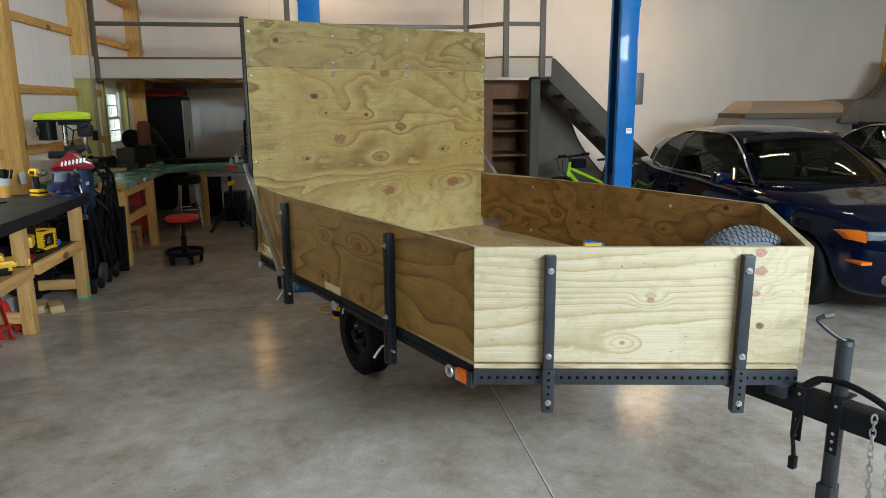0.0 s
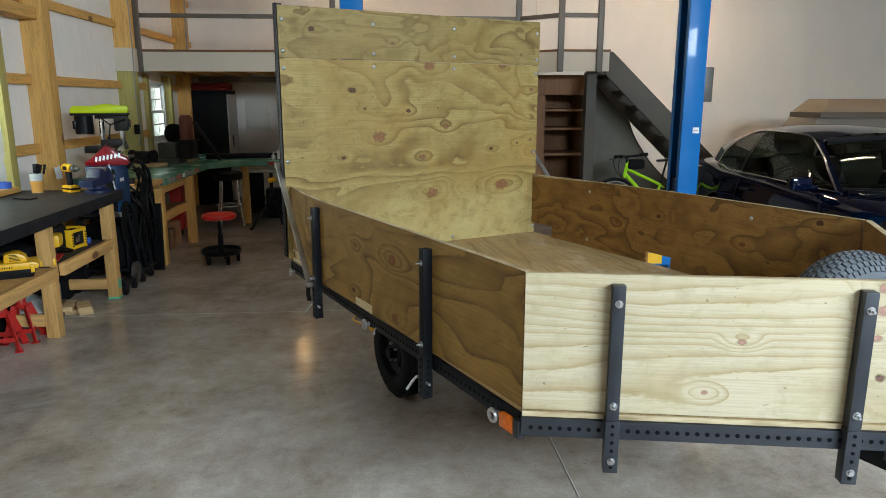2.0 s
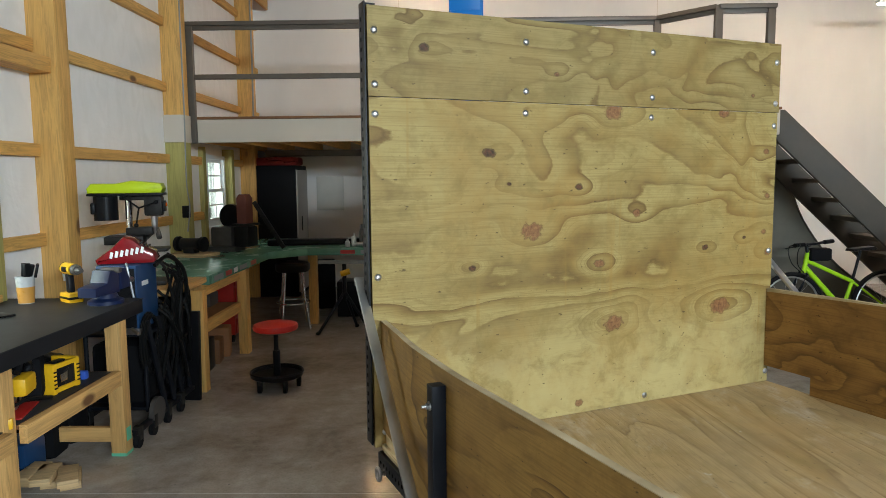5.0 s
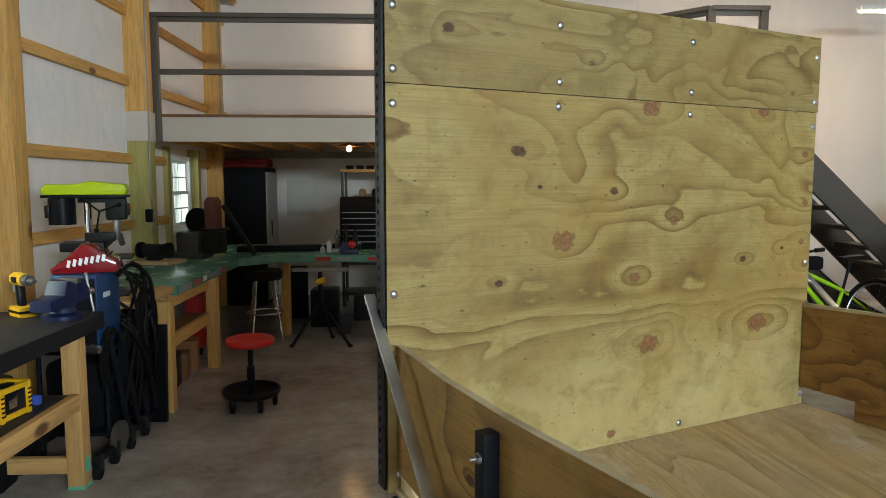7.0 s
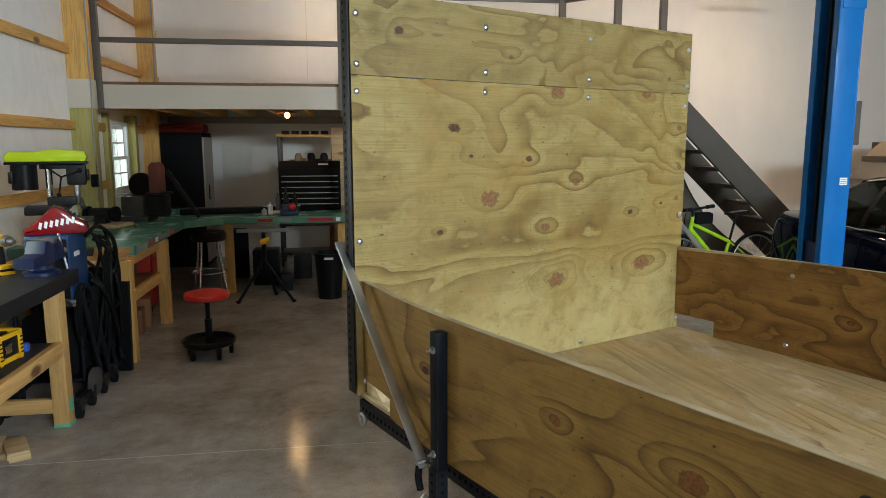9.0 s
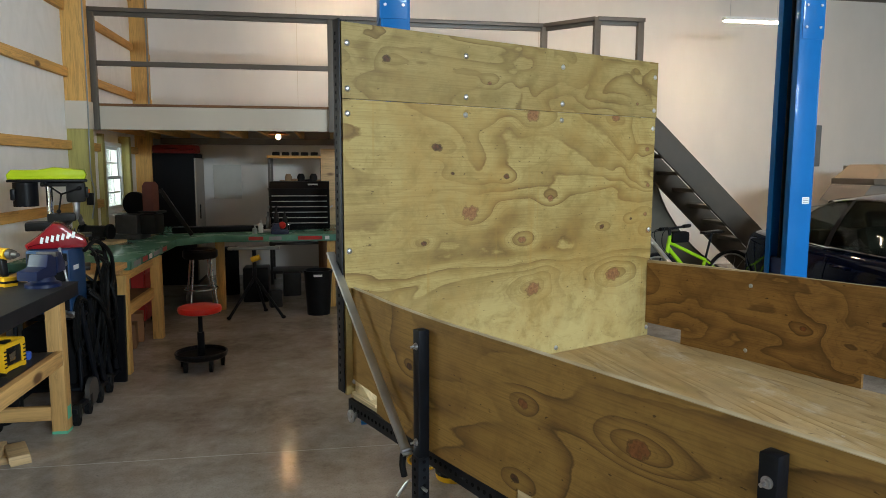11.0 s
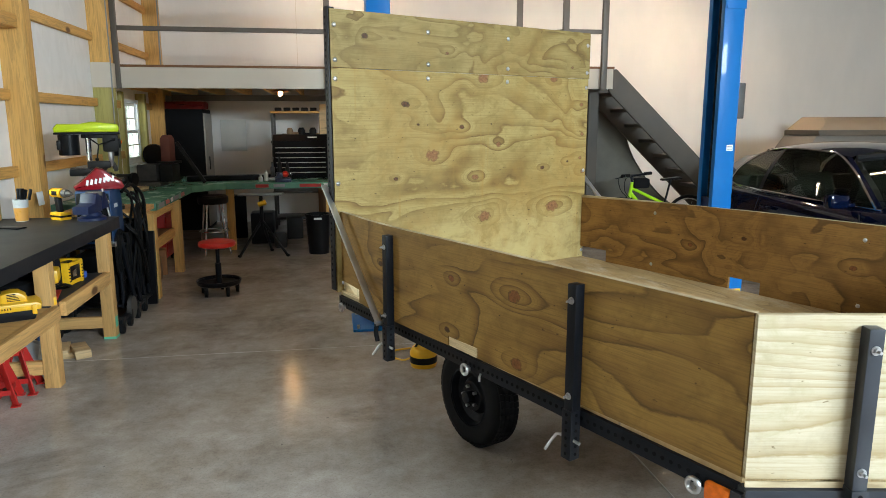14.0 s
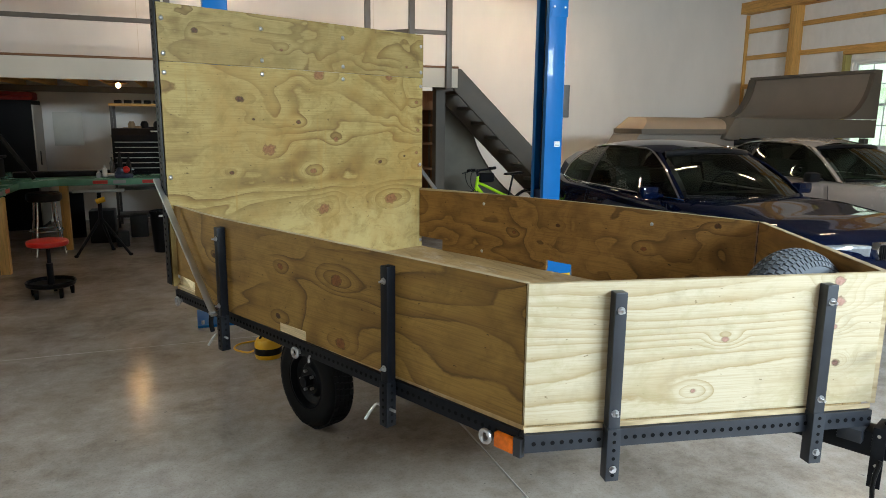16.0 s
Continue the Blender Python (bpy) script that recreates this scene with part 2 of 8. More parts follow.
def concrete():
    m, nt, bs, co = blank("sealed_concrete")
    a = noise_tex(nt, co, 0.55, 6, 0.6, 0.4)
    b = noise_tex(nt, co, 2.6, 8, 0.66, 0.4)
    d = noise_tex(nt, co, 11.0, 8, 0.72, 0.2)
    f = noise_tex(nt, co, 85.0, 4, 0.65)
    h = mth(nt, "MULTIPLY_ADD", a, 0.36, mth(nt, "MULTIPLY_ADD", b, 0.40, mth(nt, "MULTIPLY", d, 0.24)))
    c = ramp(nt, h, [(0.38, (0.235, 0.196, 0.158)), (0.46, (0.345, 0.298, 0.252)), (0.54, (0.43, 0.385, 0.340)), (0.62, (0.53, 0.49, 0.450))])
    c = mixc(nt, nd(nt, "ShaderNodeMapRange", {0: f, 1: 0.5, 2: 0.72, 3: 0.0, 4: 0.35}).outputs[0], c, (0.13, 0.11, 0.092))
    sp = noise_tex(nt, co, 1.5, 6, 0.7, 0.8)
    c = mixc(nt, nd(nt, "ShaderNodeMapRange", {0: sp, 1: 0.55, 2: 0.75, 3: 0.0, 4: 0.5}).outputs[0], c, (0.105, 0.088, 0.072))
    dot = noise_tex(nt, co, 22.0, 3, 0.6)
    c = mixc(nt, nd(nt, "ShaderNodeMapRange", {0: dot, 1: 0.70, 2: 0.75, 3: 0.0, 4: 0.65}).outputs[0], c, (0.055, 0.046, 0.038))
    pale = noise_tex(nt, scaled(nt, co, 5.0, 3.0, 1.0), 1.6, 7, 0.75)
    c = mixc(nt, nd(nt, "ShaderNodeMapRange", {0: pale, 1: 0.60, 2: 0.80, 3: 0.0, 4: 0.4}).outputs[0], c, (0.50, 0.475, 0.44))
    nt.links.new(c, bs.inputs["Base Color"])
    nt.links.new(mth(nt, "MULTIPLY_ADD", b, 0.20, mth(nt, "MULTIPLY_ADD", sp, 0.10, 0.03)), bs.inputs["Roughness"])
    bs.inputs["Specular IOR Level"].default_value = 0.32
    relief(nt, bs, mth(nt, "ADD", mth(nt, "MULTIPLY", f, 0.3), b), 0.04, 0.002)
    return m


def wrap():
    m, nt, bs, co = blank("white_house_wrap")
    a = noise_tex(nt, scaled(nt, co, 1, 1.2, 2.2), 1.5, 4, 0.55, 0.8)
    b = noise_tex(nt, scaled(nt, co, 1, 2.6, 1.4), 2.2, 4, 0.5, 1.2)
    c = ramp(nt, b, [(0.3, (0.80, 0.785, 0.76)), (0.65, (0.86, 0.845, 0.825))])
    nt.links.new(c, bs.inputs["Base Color"])
    bs.inputs["Roughness"].default_value = 0.55
    relief(nt, bs, mth(nt, "ADD", a, mth(nt, "MULTIPLY", b, 0.5)), 0.55, 0.02)
    return m


def liner(name, col, streak=0.1):
    m, nt, bs, co = blank(name)
    a = noise_tex(nt, scaled(nt, co, 1.2, 1.2, 0.5), 0.9, 5, 0.6)
    f = noise_tex(nt, co, 140.0, 3, 0.6)
    c = ramp(nt, a, [(0.3, tuple(x * (1 - streak) for x in col)), (0.65, col)])
    nt.links.new(c, bs.inputs["Base Color"])
    bs.inputs["Roughness"].default_value = 0.7
    relief(nt, bs, f, 0.12, 0.001)
    return m


def clear_glass(name, tint=(0.9, 0.95, 0.93), rough=0.0):
    m, nt, bs, co = blank(name)
    nt.nodes.remove(bs)
    face = nd(nt, "ShaderNodeLayerWeight", {"Blend": 0.5}).outputs["Facing"]
    fr = mth(nt, "MULTIPLY_ADD", mth(nt, "POWER", face, 4.0), 0.5, 0.03)
    tr = nd(nt, "ShaderNodeBsdfTransparent", {"Color": (*tint, 1)}).outputs[0]
    gl = nd(nt, "ShaderNodeBsdfGlossy", {"Roughness": rough + 0.01}).outputs[0]
    mx = nd(nt, "ShaderNodeMixShader", {0: fr, 1: tr, 2: gl})
    nt.links.new(mx.outputs[0], nt.nodes["Material Output"].inputs["Surface"])
    return m


def glow(name, col, power):
    m, nt, bs, co = blank(name)
    bs.inputs["Base Color"].default_value = (*col, 1)
    bs.inputs["Emission Color"].default_value = (*col, 1)
    bs.inputs["Emission Strength"].default_value = power
    return m


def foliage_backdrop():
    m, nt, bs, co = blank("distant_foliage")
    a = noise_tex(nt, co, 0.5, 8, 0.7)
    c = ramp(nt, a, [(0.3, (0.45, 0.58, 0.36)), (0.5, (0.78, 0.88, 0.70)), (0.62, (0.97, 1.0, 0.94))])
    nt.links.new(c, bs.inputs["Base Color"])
    # the trees emit light themselves to imitate bright daylight on them
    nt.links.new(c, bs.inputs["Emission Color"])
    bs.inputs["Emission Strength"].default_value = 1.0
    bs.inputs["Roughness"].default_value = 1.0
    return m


NOSE_A = Vector((1.010, -0.698, 0)).normalized()
HEAD_KNOTS = ((0.426, 1.705, 0.020, 1), (0.606, 1.410, 0.038, 0), (0.818, 1.575, 0.014, 1), (1.10, 1.467, 0.018, 0), (0.92, 1.27, 0.021, 0), (0.993, 1.022, 0.038, 0), (1.568, 1.046, 0.040, 0), (0.98, 1.868, 0.034, 0), (1.47, 1.308, 0.013, 1), (0.354, 1.285, 0.011, 1), (1.828, 1.523, 0.013, 0), (1.811, 1.719, 0.014, 0), (1.815, 1.362, 0.012, 0), (1.844, 1.271, 0.017, 0), (0.828, 0.708, 0.015, 0), (0.508, 1.591, 0.006, 1), (1.557, 1.882, 0.022, 0), (1.698, 1.342, 0.007, 1))
TOP_KNOTS = ((0.172, 2.062, 0.016, 1), (1.716, 1.96, 0.008, 0), (0.71, 2.00, 0.010, 0))
NOSE_KNOTS = ((1.055, 1.100, 0.017, 0), (1.063, 1.030, 0.019, 0), (1.050, 0.945, 0.011, 0), (1.074, 0.819, 0.013, 1), (0.662, 0.92, 0.010, 0), (0.565, 0.752, 0.008, 0))
LEFT_KNOTS = ((1.912, 0.925, 0.015, 1), (1.315, 0.965, 0.015, 0), (0.920, 0.970, 0.027, 0), (1.345, 0.735, 0.013, 1), (0.900, 0.712, 0.024, 0))
RIGHT_KNOTS = ((0.209, 1.076, 0.016, 1), (1.204, 0.966, 0.012, 1), (-0.106, 0.987, 0.016, 1), (0.62, 0.90, 0.014, 0), (1.55, 0.88, 0.012, 0))
M = dict(
    ply_head=plywood("headboard_plywood", (1, 0, 0), (0, 0, 1), HEAD_KNOTS, 3.7, pale=(0.330, 0.244, 0.083), mid=(0.215, 0.136, 0.036), line=(0.125, 0.070, 0.017), stain=0.75, rag=0.055, detail=2.2, bands=6.5, fine_by=0.5, warm=(0.285, 0.160, 0.034), calm=(1.32, 0.24), straight=0.36, pale_bounce=1.02),
    # top strip: darker tones follow the dimmer light at the headboard's top
    ply_top=plywood("top_strip_plywood", (1, 0, 0), (0, 0, 1), TOP_KNOTS, 6.1, pale=(0.280, 0.207, 0.074), mid=(0.185, 0.121, 0.034), line=(0.105, 0.060, 0.015), stain=0.6, rag=0.055, detail=2.0, warm=(0.24, 0.145, 0.036), straight=0.3, bands=8.0, freq=(1.1, 2.0)),
    ply_nose=plywood("front_panel_plywood", tuple(NOSE_A), (0, 0, 1), NOSE_KNOTS, 11.0, pale=(0.485, 0.418, 0.298), mid=(0.405, 0.330, 0.206), line=(0.28, 0.20, 0.09), freq=(0.28, 1.3), bands=15.0, stain=0.16, straight=1.3, wave=0.75, bold=0.85, fine_by=0.8, warm=(0.46, 0.33, 0.15), detail=2.5, swirl=0.35),
    # side panels: browner and darker base than the headboard and nose sheets
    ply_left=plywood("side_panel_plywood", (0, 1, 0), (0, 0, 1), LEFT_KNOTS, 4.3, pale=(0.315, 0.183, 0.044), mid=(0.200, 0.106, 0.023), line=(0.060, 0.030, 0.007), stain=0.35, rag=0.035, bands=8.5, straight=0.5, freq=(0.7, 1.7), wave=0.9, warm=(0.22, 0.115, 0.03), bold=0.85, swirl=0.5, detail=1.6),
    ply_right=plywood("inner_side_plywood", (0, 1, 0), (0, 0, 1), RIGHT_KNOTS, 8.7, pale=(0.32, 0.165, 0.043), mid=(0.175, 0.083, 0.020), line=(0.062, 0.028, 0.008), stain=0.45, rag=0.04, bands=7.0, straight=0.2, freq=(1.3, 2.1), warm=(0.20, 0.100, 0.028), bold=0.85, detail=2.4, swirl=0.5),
    ply_deck=plywood("deck_plywood", (0.25, 0.97, 0), (0.97, -0.25, 0), (), 15.2, pale=(0.53, 0.375, 0.185), mid=(0.43, 0.285, 0.120), line=(0.20, 0.115, 0.045), freq=(0.4, 2.0), bands=7.0, stain=0.55, straight=0.8, dirt=0.35, bold=1.0, warm=(0.46, 0.27, 0.10), detail=2.5),
    ply_edge=ply_edge(),
    lum_x=lumber("pine_lumber_x", "x"), lum_y=lumber("pine_lumber_y", "y"), lum_z=lumber("pine_lumber_z", "z"),
    lum_green=lumber("treated_lumber", "z", (0.42, 0.34, 0.11), 0.6),
    lum_dark=lumber("brown_cedar", "z", (0.19, 0.080, 0.026)), lum_darkx=lumber("brown_cedar_x", "x", (0.19, 0.080, 0.026)),
    bench_x=lumber("bench_pine_x", "x", (0.61, 0.350, 0.120)), bench_y=lumber("bench_pine_y", "y", (0.61, 0.350, 0.120)), bench_z=lumber("bench_pine_z", "z", (0.61, 0.350, 0.120)),
    concrete=concrete(), joint=surf("joint_filler", (0.52, 0.50, 0.47), 0.8, scale=30),
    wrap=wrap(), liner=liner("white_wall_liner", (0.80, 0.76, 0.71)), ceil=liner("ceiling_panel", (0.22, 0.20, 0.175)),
    beam=liner("beige_beam_cladding", (0.60, 0.525, 0.43)), rail=surf("grey_brown_steel_paint", (0.105, 0.086, 0.068), 0.45, 0.0, 0.2, 5, 0.1),
    stair=surf("dark_grey_steel_paint", (0.058, 0.048, 0.036), 0.6, 0.0, 0.25, 4, 0.12), grey_green=surf("grey_painted_plywood", (0.100, 0.090, 0.068), 0.6, 0, 0.3, 3, 0.2, 40),
    black_steel=surf("black_powder_coat", (0.008, 0.009, 0.012), 0.38, 0.0, 0.3, 12, 0.2, 200), frame_steel=surf("slate_frame_paint", (0.020, 0.023, 0.030), 0.38, 0.1, 0.3, 9, 0.15, 160),
    zinc=surf("zinc_plated_steel", (0.50, 0.50, 0.51), 0.34, 1.0, 0.2, 20, 0.1), alu=surf("brushed_aluminium", (0.55, 0.54, 0.52), 0.36, 0.9, 0.25, 8, 0.2, 150), chrome=surf("chrome", (0.85, 0.85, 0.86), 0.08, 1.0, 0.05, 6, 0),
    hole=surf("shadowed_hole", (0.004, 0.004, 0.005), 0.9, 0, 0.1, 6, 0), rubber=surf("tyre_rubber", (0.008, 0.008, 0.009), 0.75, 0, 0.3, 10, 0.3, 120), rubber_dust=surf("dusty_tyre_rubber", (0.10, 0.11, 0.125), 0.8, 0, 0.35, 9, 0.3, 90),
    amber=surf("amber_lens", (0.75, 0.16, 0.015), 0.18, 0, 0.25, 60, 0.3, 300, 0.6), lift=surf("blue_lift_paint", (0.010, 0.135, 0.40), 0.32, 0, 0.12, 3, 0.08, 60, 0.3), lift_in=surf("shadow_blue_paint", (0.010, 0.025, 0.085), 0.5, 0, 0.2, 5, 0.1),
    white_label=surf("white_sticker", (0.78, 0.78, 0.77), 0.5, 0, 0.05), bar=surf("printed_grey", (0.25, 0.25, 0.27), 0.6, 0, 0.05), bench_top=surf("charcoal_bench_mat", (0.024, 0.025, 0.027), 0.50, 0, 0.35, 2.5, 0.25, 70), bench_edge=surf("charcoal_edge", (0.016, 0.016, 0.018), 0.5, 0, 0.3, 6, 0.2),
    green_top=surf("green_bench_paint", (0.115, 0.275, 0.20), 0.26, 0, 0.3, 3.5, 0.15, 50, 0.15), green_tape=surf("green_masking_tape", (0.12, 0.48, 0.30), 0.6, 0, 0.1),
    lime=surf("lime_plastic", (0.48, 0.62, 0.015), 0.35, 0, 0.1, 8, 0.05, 80, 0.2), black_plastic=surf("black_plastic", (0.008, 0.008, 0.009), 0.35, 0, 0.3, 10, 0.15), dark_iron=surf("dark_cast_iron", (0.020, 0.019, 0.018), 0.45, 0.2, 0.35, 14, 0.3, 90), grey_iron=surf("grey_hammered_paint", (0.075, 0.068, 0.062), 0.42, 0.15, 0.3, 14, 0.3, 120),
    red_gloss=surf("glossy_red_paint", (0.20, 0.005, 0.009), 0.35, 0, 0.2, 7, 0.03, 60, 0.9), red=surf("red_paint", (0.42, 0.018, 0.014), 0.38, 0, 0.18, 9, 0.1), red_vinyl=surf("red_vinyl", (0.62, 0.020, 0.012), 0.32, 0, 0.1, 6, 0.15, 150), blue_weld=surf("welder_blue_paint", (0.009, 0.046, 0.130), 0.4, 0, 0.2, 7, 0.1), blue_vise=surf("vise_blue_enamel", (0.004, 0.011, 0.046), 0.38, 0, 0.25, 8, 0.2, 70), blue_tape=surf("blue_tape", (0.03, 0.09, 0.42), 0.55, 0, 0.15),
    yellow=surf("yellow_tool_plastic", (0.78, 0.43, 0.012), 0.38, 0, 0.12, 14, 0.1), card=surf("cardboard", (0.33, 0.215, 0.12), 0.85, 0, 0.15, 4, 0.15, 60), card_o=surf("brown_box_card", (0.30, 0.135, 0.055), 0.8, 0, 0.2, 4, 0.15), poly=surf("milky_plastic", (0.45, 0.47, 0.48), 0.3, 0, 0.2, 5, 0.05), white_plastic=surf("white_vinyl_frame", (0.80, 0.81, 0.80), 0.35, 0, 0.06, 4, 0.05), panel_grey=surf("off_white_panel", (0.58, 0.56, 0.50), 0.6, 0, 0.08), grey_box=surf("grey_cabinet_paint", (0.24, 0.25, 0.24), 0.4, 0, 0.12),
    leather=surf("black_vinyl", (0.015, 0.014, 0.014), 0.32, 0, 0.2, 8, 0.2, 110), belt=surf("abrasive_belt", (0.17, 0.055, 0.040), 0.85, 0, 0.2, 12, 0.4, 250), cloth=surf("black_cloth", (0.006, 0.006, 0.007), 0.9, 0, 0.3, 12, 0.4, 130), cable=surf("black_cable", (0.006, 0.006, 0.006), 0.45, 0, 0.2, 9, 0.05),
    car_blue=surf("midnight_blue_car_paint", (0.0018, 0.0045, 0.018), 0.08, 0.0, 0.06, 2, 0.0, 60, 0.6), car_white=surf("silver_white_car_paint", (0.33, 0.30, 0.285), 0.26, 0.1, 0.05, 2, 0.0, 60, 1.0), car_glass=clear_glass("car_glass", (0.50, 0.55, 0.51)), lens=surf("headlamp_lens", (0.42, 0.45, 0.48), 0.15, 0.3, 0.3, 25, 0.05, 90, 0.9), window_glass=clear_glass("window_glass"),
    tan=surf("tan_leather", (0.075, 0.064, 0.052), 0.55, 0, 0.15), ramp_board=surf("taupe_ramp_sheet", (0.165, 0.140, 0.115), 0.5, 0, 0.14, 2.2, 0.1, 40, 0, 0.0), ramp_tan=surf("tan_ramp_sheet", (0.27, 0.20, 0.14), 0.55, 0, 0.1, 3, 0.1, 40), ramp_edge=surf("dark_taupe_paint", (0.085, 0.070, 0.052), 0.6, 0, 0.2, 3, 0.1), bike=surf("lime_bike_paint", (0.36, 0.68, 0.02), 0.28, 0, 0.06, 8, 0, 60, 0.6),
    lawn=surf("gravel_yard", (0.20, 0.20, 0.17), 0.95, 0, 0.35, 1.5, 0.4, 30), foliage=foliage_backdrop(), led_soft=glow("led_tube_soft", (1.0, 0.738, 0.475), 134.0), led=glow("led_tube", (1.0, 0.738, 0.475), 104.0), bulb=glow("warm_bulb", (1.0, 0.62, 0.28), 155.0), copper=surf("copper_shade", (0.55, 0.25, 0.09), 0.35, 0.7, 0.2), locker=surf("black_locker", (0.006, 0.006, 0.007), 0.7, 0, 0.3, 4, 0.05), locker_side=surf("beige_locker_door", (0.34, 0.31, 0.27), 0.5, 0, 0.1), gravel_bag=surf("red_bag_cloth", (0.22, 0.015, 0.012), 0.85, 0, 0.3, 12, 0.4), wood_tan=lumber("offcut_pine", "x", (0.58, 0.40, 0.20)), wood_pale=lumber("new_pine", "y", (0.66, 0.52, 0.30)), galv=surf("perforated_black_steel", (0.020, 0.020, 0.022), 0.45, 0.2, 0.3, 15, 0.2), glue=surf("amber_glue", (0.55, 0.27, 0.06), 0.3, 0, 0.15, 12, 0.05), chain_blue=surf("blue_rope", (0.05, 0.32, 0.45), 0.7, 0, 0.2, 30, 0.2))

# ---- mesh helpers ----
def shape():
    return bmesh.new()


def box(bm, x0, x1, y0, y1, z0, z1, bev=0.0, m=None):
    r = bmesh.ops.create_cube(bm, size=1.0)
    vs = r["verts"]
    for v in vs:
        v.co = Vector((x0 + (v.co.x + 0.5) * (x1 - x0), y0 + (v.co.y + 0.5) * (y1 - y0), z0 + (v.co.z + 0.5) * (z1 - z0)))
    if bev:
        es = list({e for v in vs for e in v.link_edges})
        r = bmesh.ops.bevel(bm, geom=es, offset=bev, segments=2, profile=0.6, affect="EDGES")
        vs = list({v for f in r["faces"] for v in f.verts} | {v for v in vs if v.is_valid})
    if m is not None:
        bmesh.ops.transform(bm, matrix=m, verts=vs)
    return bm


def obox(bm, p0, p1, w, h, bev=0.0, up=(0, 0, 1)):
    """A bar of section w by h from p0 to p1."""
    p0, p1 = Vector(p0), Vector(p1)
    d = p1 - p0
    y = d.normalized()
    x = y.cross(Vector(up)).normalized()
    z = x.cross(y)
    m = Matrix.Translation(p0) @ Matrix((x, y, z)).transposed().to_4x4()
    return box(bm, -w / 2, w / 2, 0, d.length, -h / 2, h / 2, bev, m)


def cyl(bm, p0, p1, r, r1=None, seg=20, caps=True):
    p0, p1 = Vector(p0), Vector(p1)
    d = p1 - p0
    m = Matrix.Translation((p0 + p1) / 2) @ d.to_track_quat("Z", "Y").to_matrix().to_4x4()
    bmesh.ops.create_cone(bm, cap_ends=caps, segments=seg, radius1=r, radius2=r if r1 is None else r1, depth=d.length, matrix=m)
    return bm


def ball(bm, c, r, sx=1, sy=1, sz=1, seg=16):
    m = Matrix.Translation(c) @ Matrix.Diagonal((sx, sy, sz, 1))
    bmesh.ops.create_uvsphere(bm, u_segments=seg, v_segments=max(6, seg // 2), radius=r, matrix=m)
    return bm


def lathe(bm, prof, m=None, seg=32):
    """Turn a profile of (radius, height) round the z axis."""
    rings = []
    for r, h in prof:
        rings.append([bm.verts.new((r * math.cos(2 * math.pi * k / seg), r * math.sin(2 * math.pi * k / seg), h)) for k in range(seg)] if r > 1e-5 else [bm.verts.new((0, 0, h))])
    for a, b in zip(rings, rings[1:]):
        for k in range(seg):
            q = [a[k % len(a)], a[(k + 1) % len(a)], b[(k + 1) % len(b)], b[k % len(b)]]
            q = list(dict.fromkeys(q))
            if len(q) > 2:
                bm.faces.new(q)
    if m is not None:
        bmesh.ops.transform(bm, matrix=m, verts=[v for ring in rings for v in ring])
    return bm


def tube(bm, pts, r, seg=8, closed=False):
    """A round bar along a line of points."""
    pts = [Vector(p) for p in pts]
    rings, n = [], len(pts)
    for i, p in enumerate(pts):
        a = pts[i - 1] if (i or closed) else p
        b = pts[(i + 1) % n] if (i < n - 1 or closed) else p
        q = (b - a).to_track_quat("Z", "Y")
        rings.append([bm.verts.new(p + q @ Vector((r * math.cos(2 * math.pi * k / seg), r * math.sin(2 * math.pi * k / seg), 0))) for k in range(seg)])
    pairs = list(zip(rings, rings[1:])) + ([(rings[-1], rings[0])] if closed else [])
    for a, b in pairs:
        off = min(range(seg), key=lambda s: (a[0].co - b[s].co).length)
        for k in range(seg):
            bm.faces.new((a[k], a[(k + 1) % seg], b[(k + 1 + off) % seg], b[(k + off) % seg]))
    if not closed:
        bm.faces.new(rings[0][::-1])
        bm.faces.new(rings[-1])
    return bm


def curve_pts(pts, n=8):
    """Points of a smooth line through the given ones."""
    p = [Vector(q) for q in pts]
    p = [p[0] * 2 - p[1]] + p + [p[-1] * 2 - p[-2]]
    out = []
    for a, b, c, d in zip(p, p[1:], p[2:], p[3:]):
        for k in range(n):
            t = k / n
            out.append(0.5 * (2 * b + (c - a) * t + (2 * a - 5 * b + 4 * c - d) * t * t + (3 * b - a - 3 * c + d) * t ** 3))
    return out + [p[-2]]


def prism(bm, poly, axis, a, b, bev=0.0):
    """A flat outline pulled along an axis. poly: pairs in the other two axes, in order."""
    def at(p, s):
        return {"x": (s, p[0], p[1]), "y": (p[0], s, p[1]), "z": (p[0], p[1], s)}[axis]
    lo, hi = [bm.verts.new(at(p, a)) for p in poly], [bm.verts.new(at(p, b)) for p in poly]
    n = len(poly)
    fs = [bm.faces.new(lo[::-1]), bm.faces.new(hi)]
    fs += [bm.faces.new((lo[i], lo[(i + 1) % n], hi[(i + 1) % n], hi[i])) for i in range(n)]
    bmesh.ops.recalc_face_normals(bm, faces=fs)
    if bev:
        bmesh.ops.bevel(bm, geom=list({e for f in fs[:2] for e in f.edges}), offset=bev, segments=2, profile=0.6, affect="EDGES")
    return bm


def part(name, bm, mat, parent=None, label="", smooth=40):
    me = bpy.data.meshes.new(name)
    bmesh.ops.recalc_face_normals(bm, faces=bm.faces[:])
    bm.to_mesh(me)
    bm.free()
    if smooth:
        me.shade_smooth()
        me.set_sharp_from_angle(angle=radians(smooth))
    me.materials.append(M[mat] if isinstance(mat, str) else mat)
    ob = new(name, me)
    if parent is not None:
        ob.parent = parent
    if label:
        ob["label"] = label
    return ob


def thing(name, m, label, category, group="", kind=""):
    ob = new(name)
    ob.matrix_world = m
    ob.empty_display_size = 0.1
    return tagged(ob, label, category, group, kind)


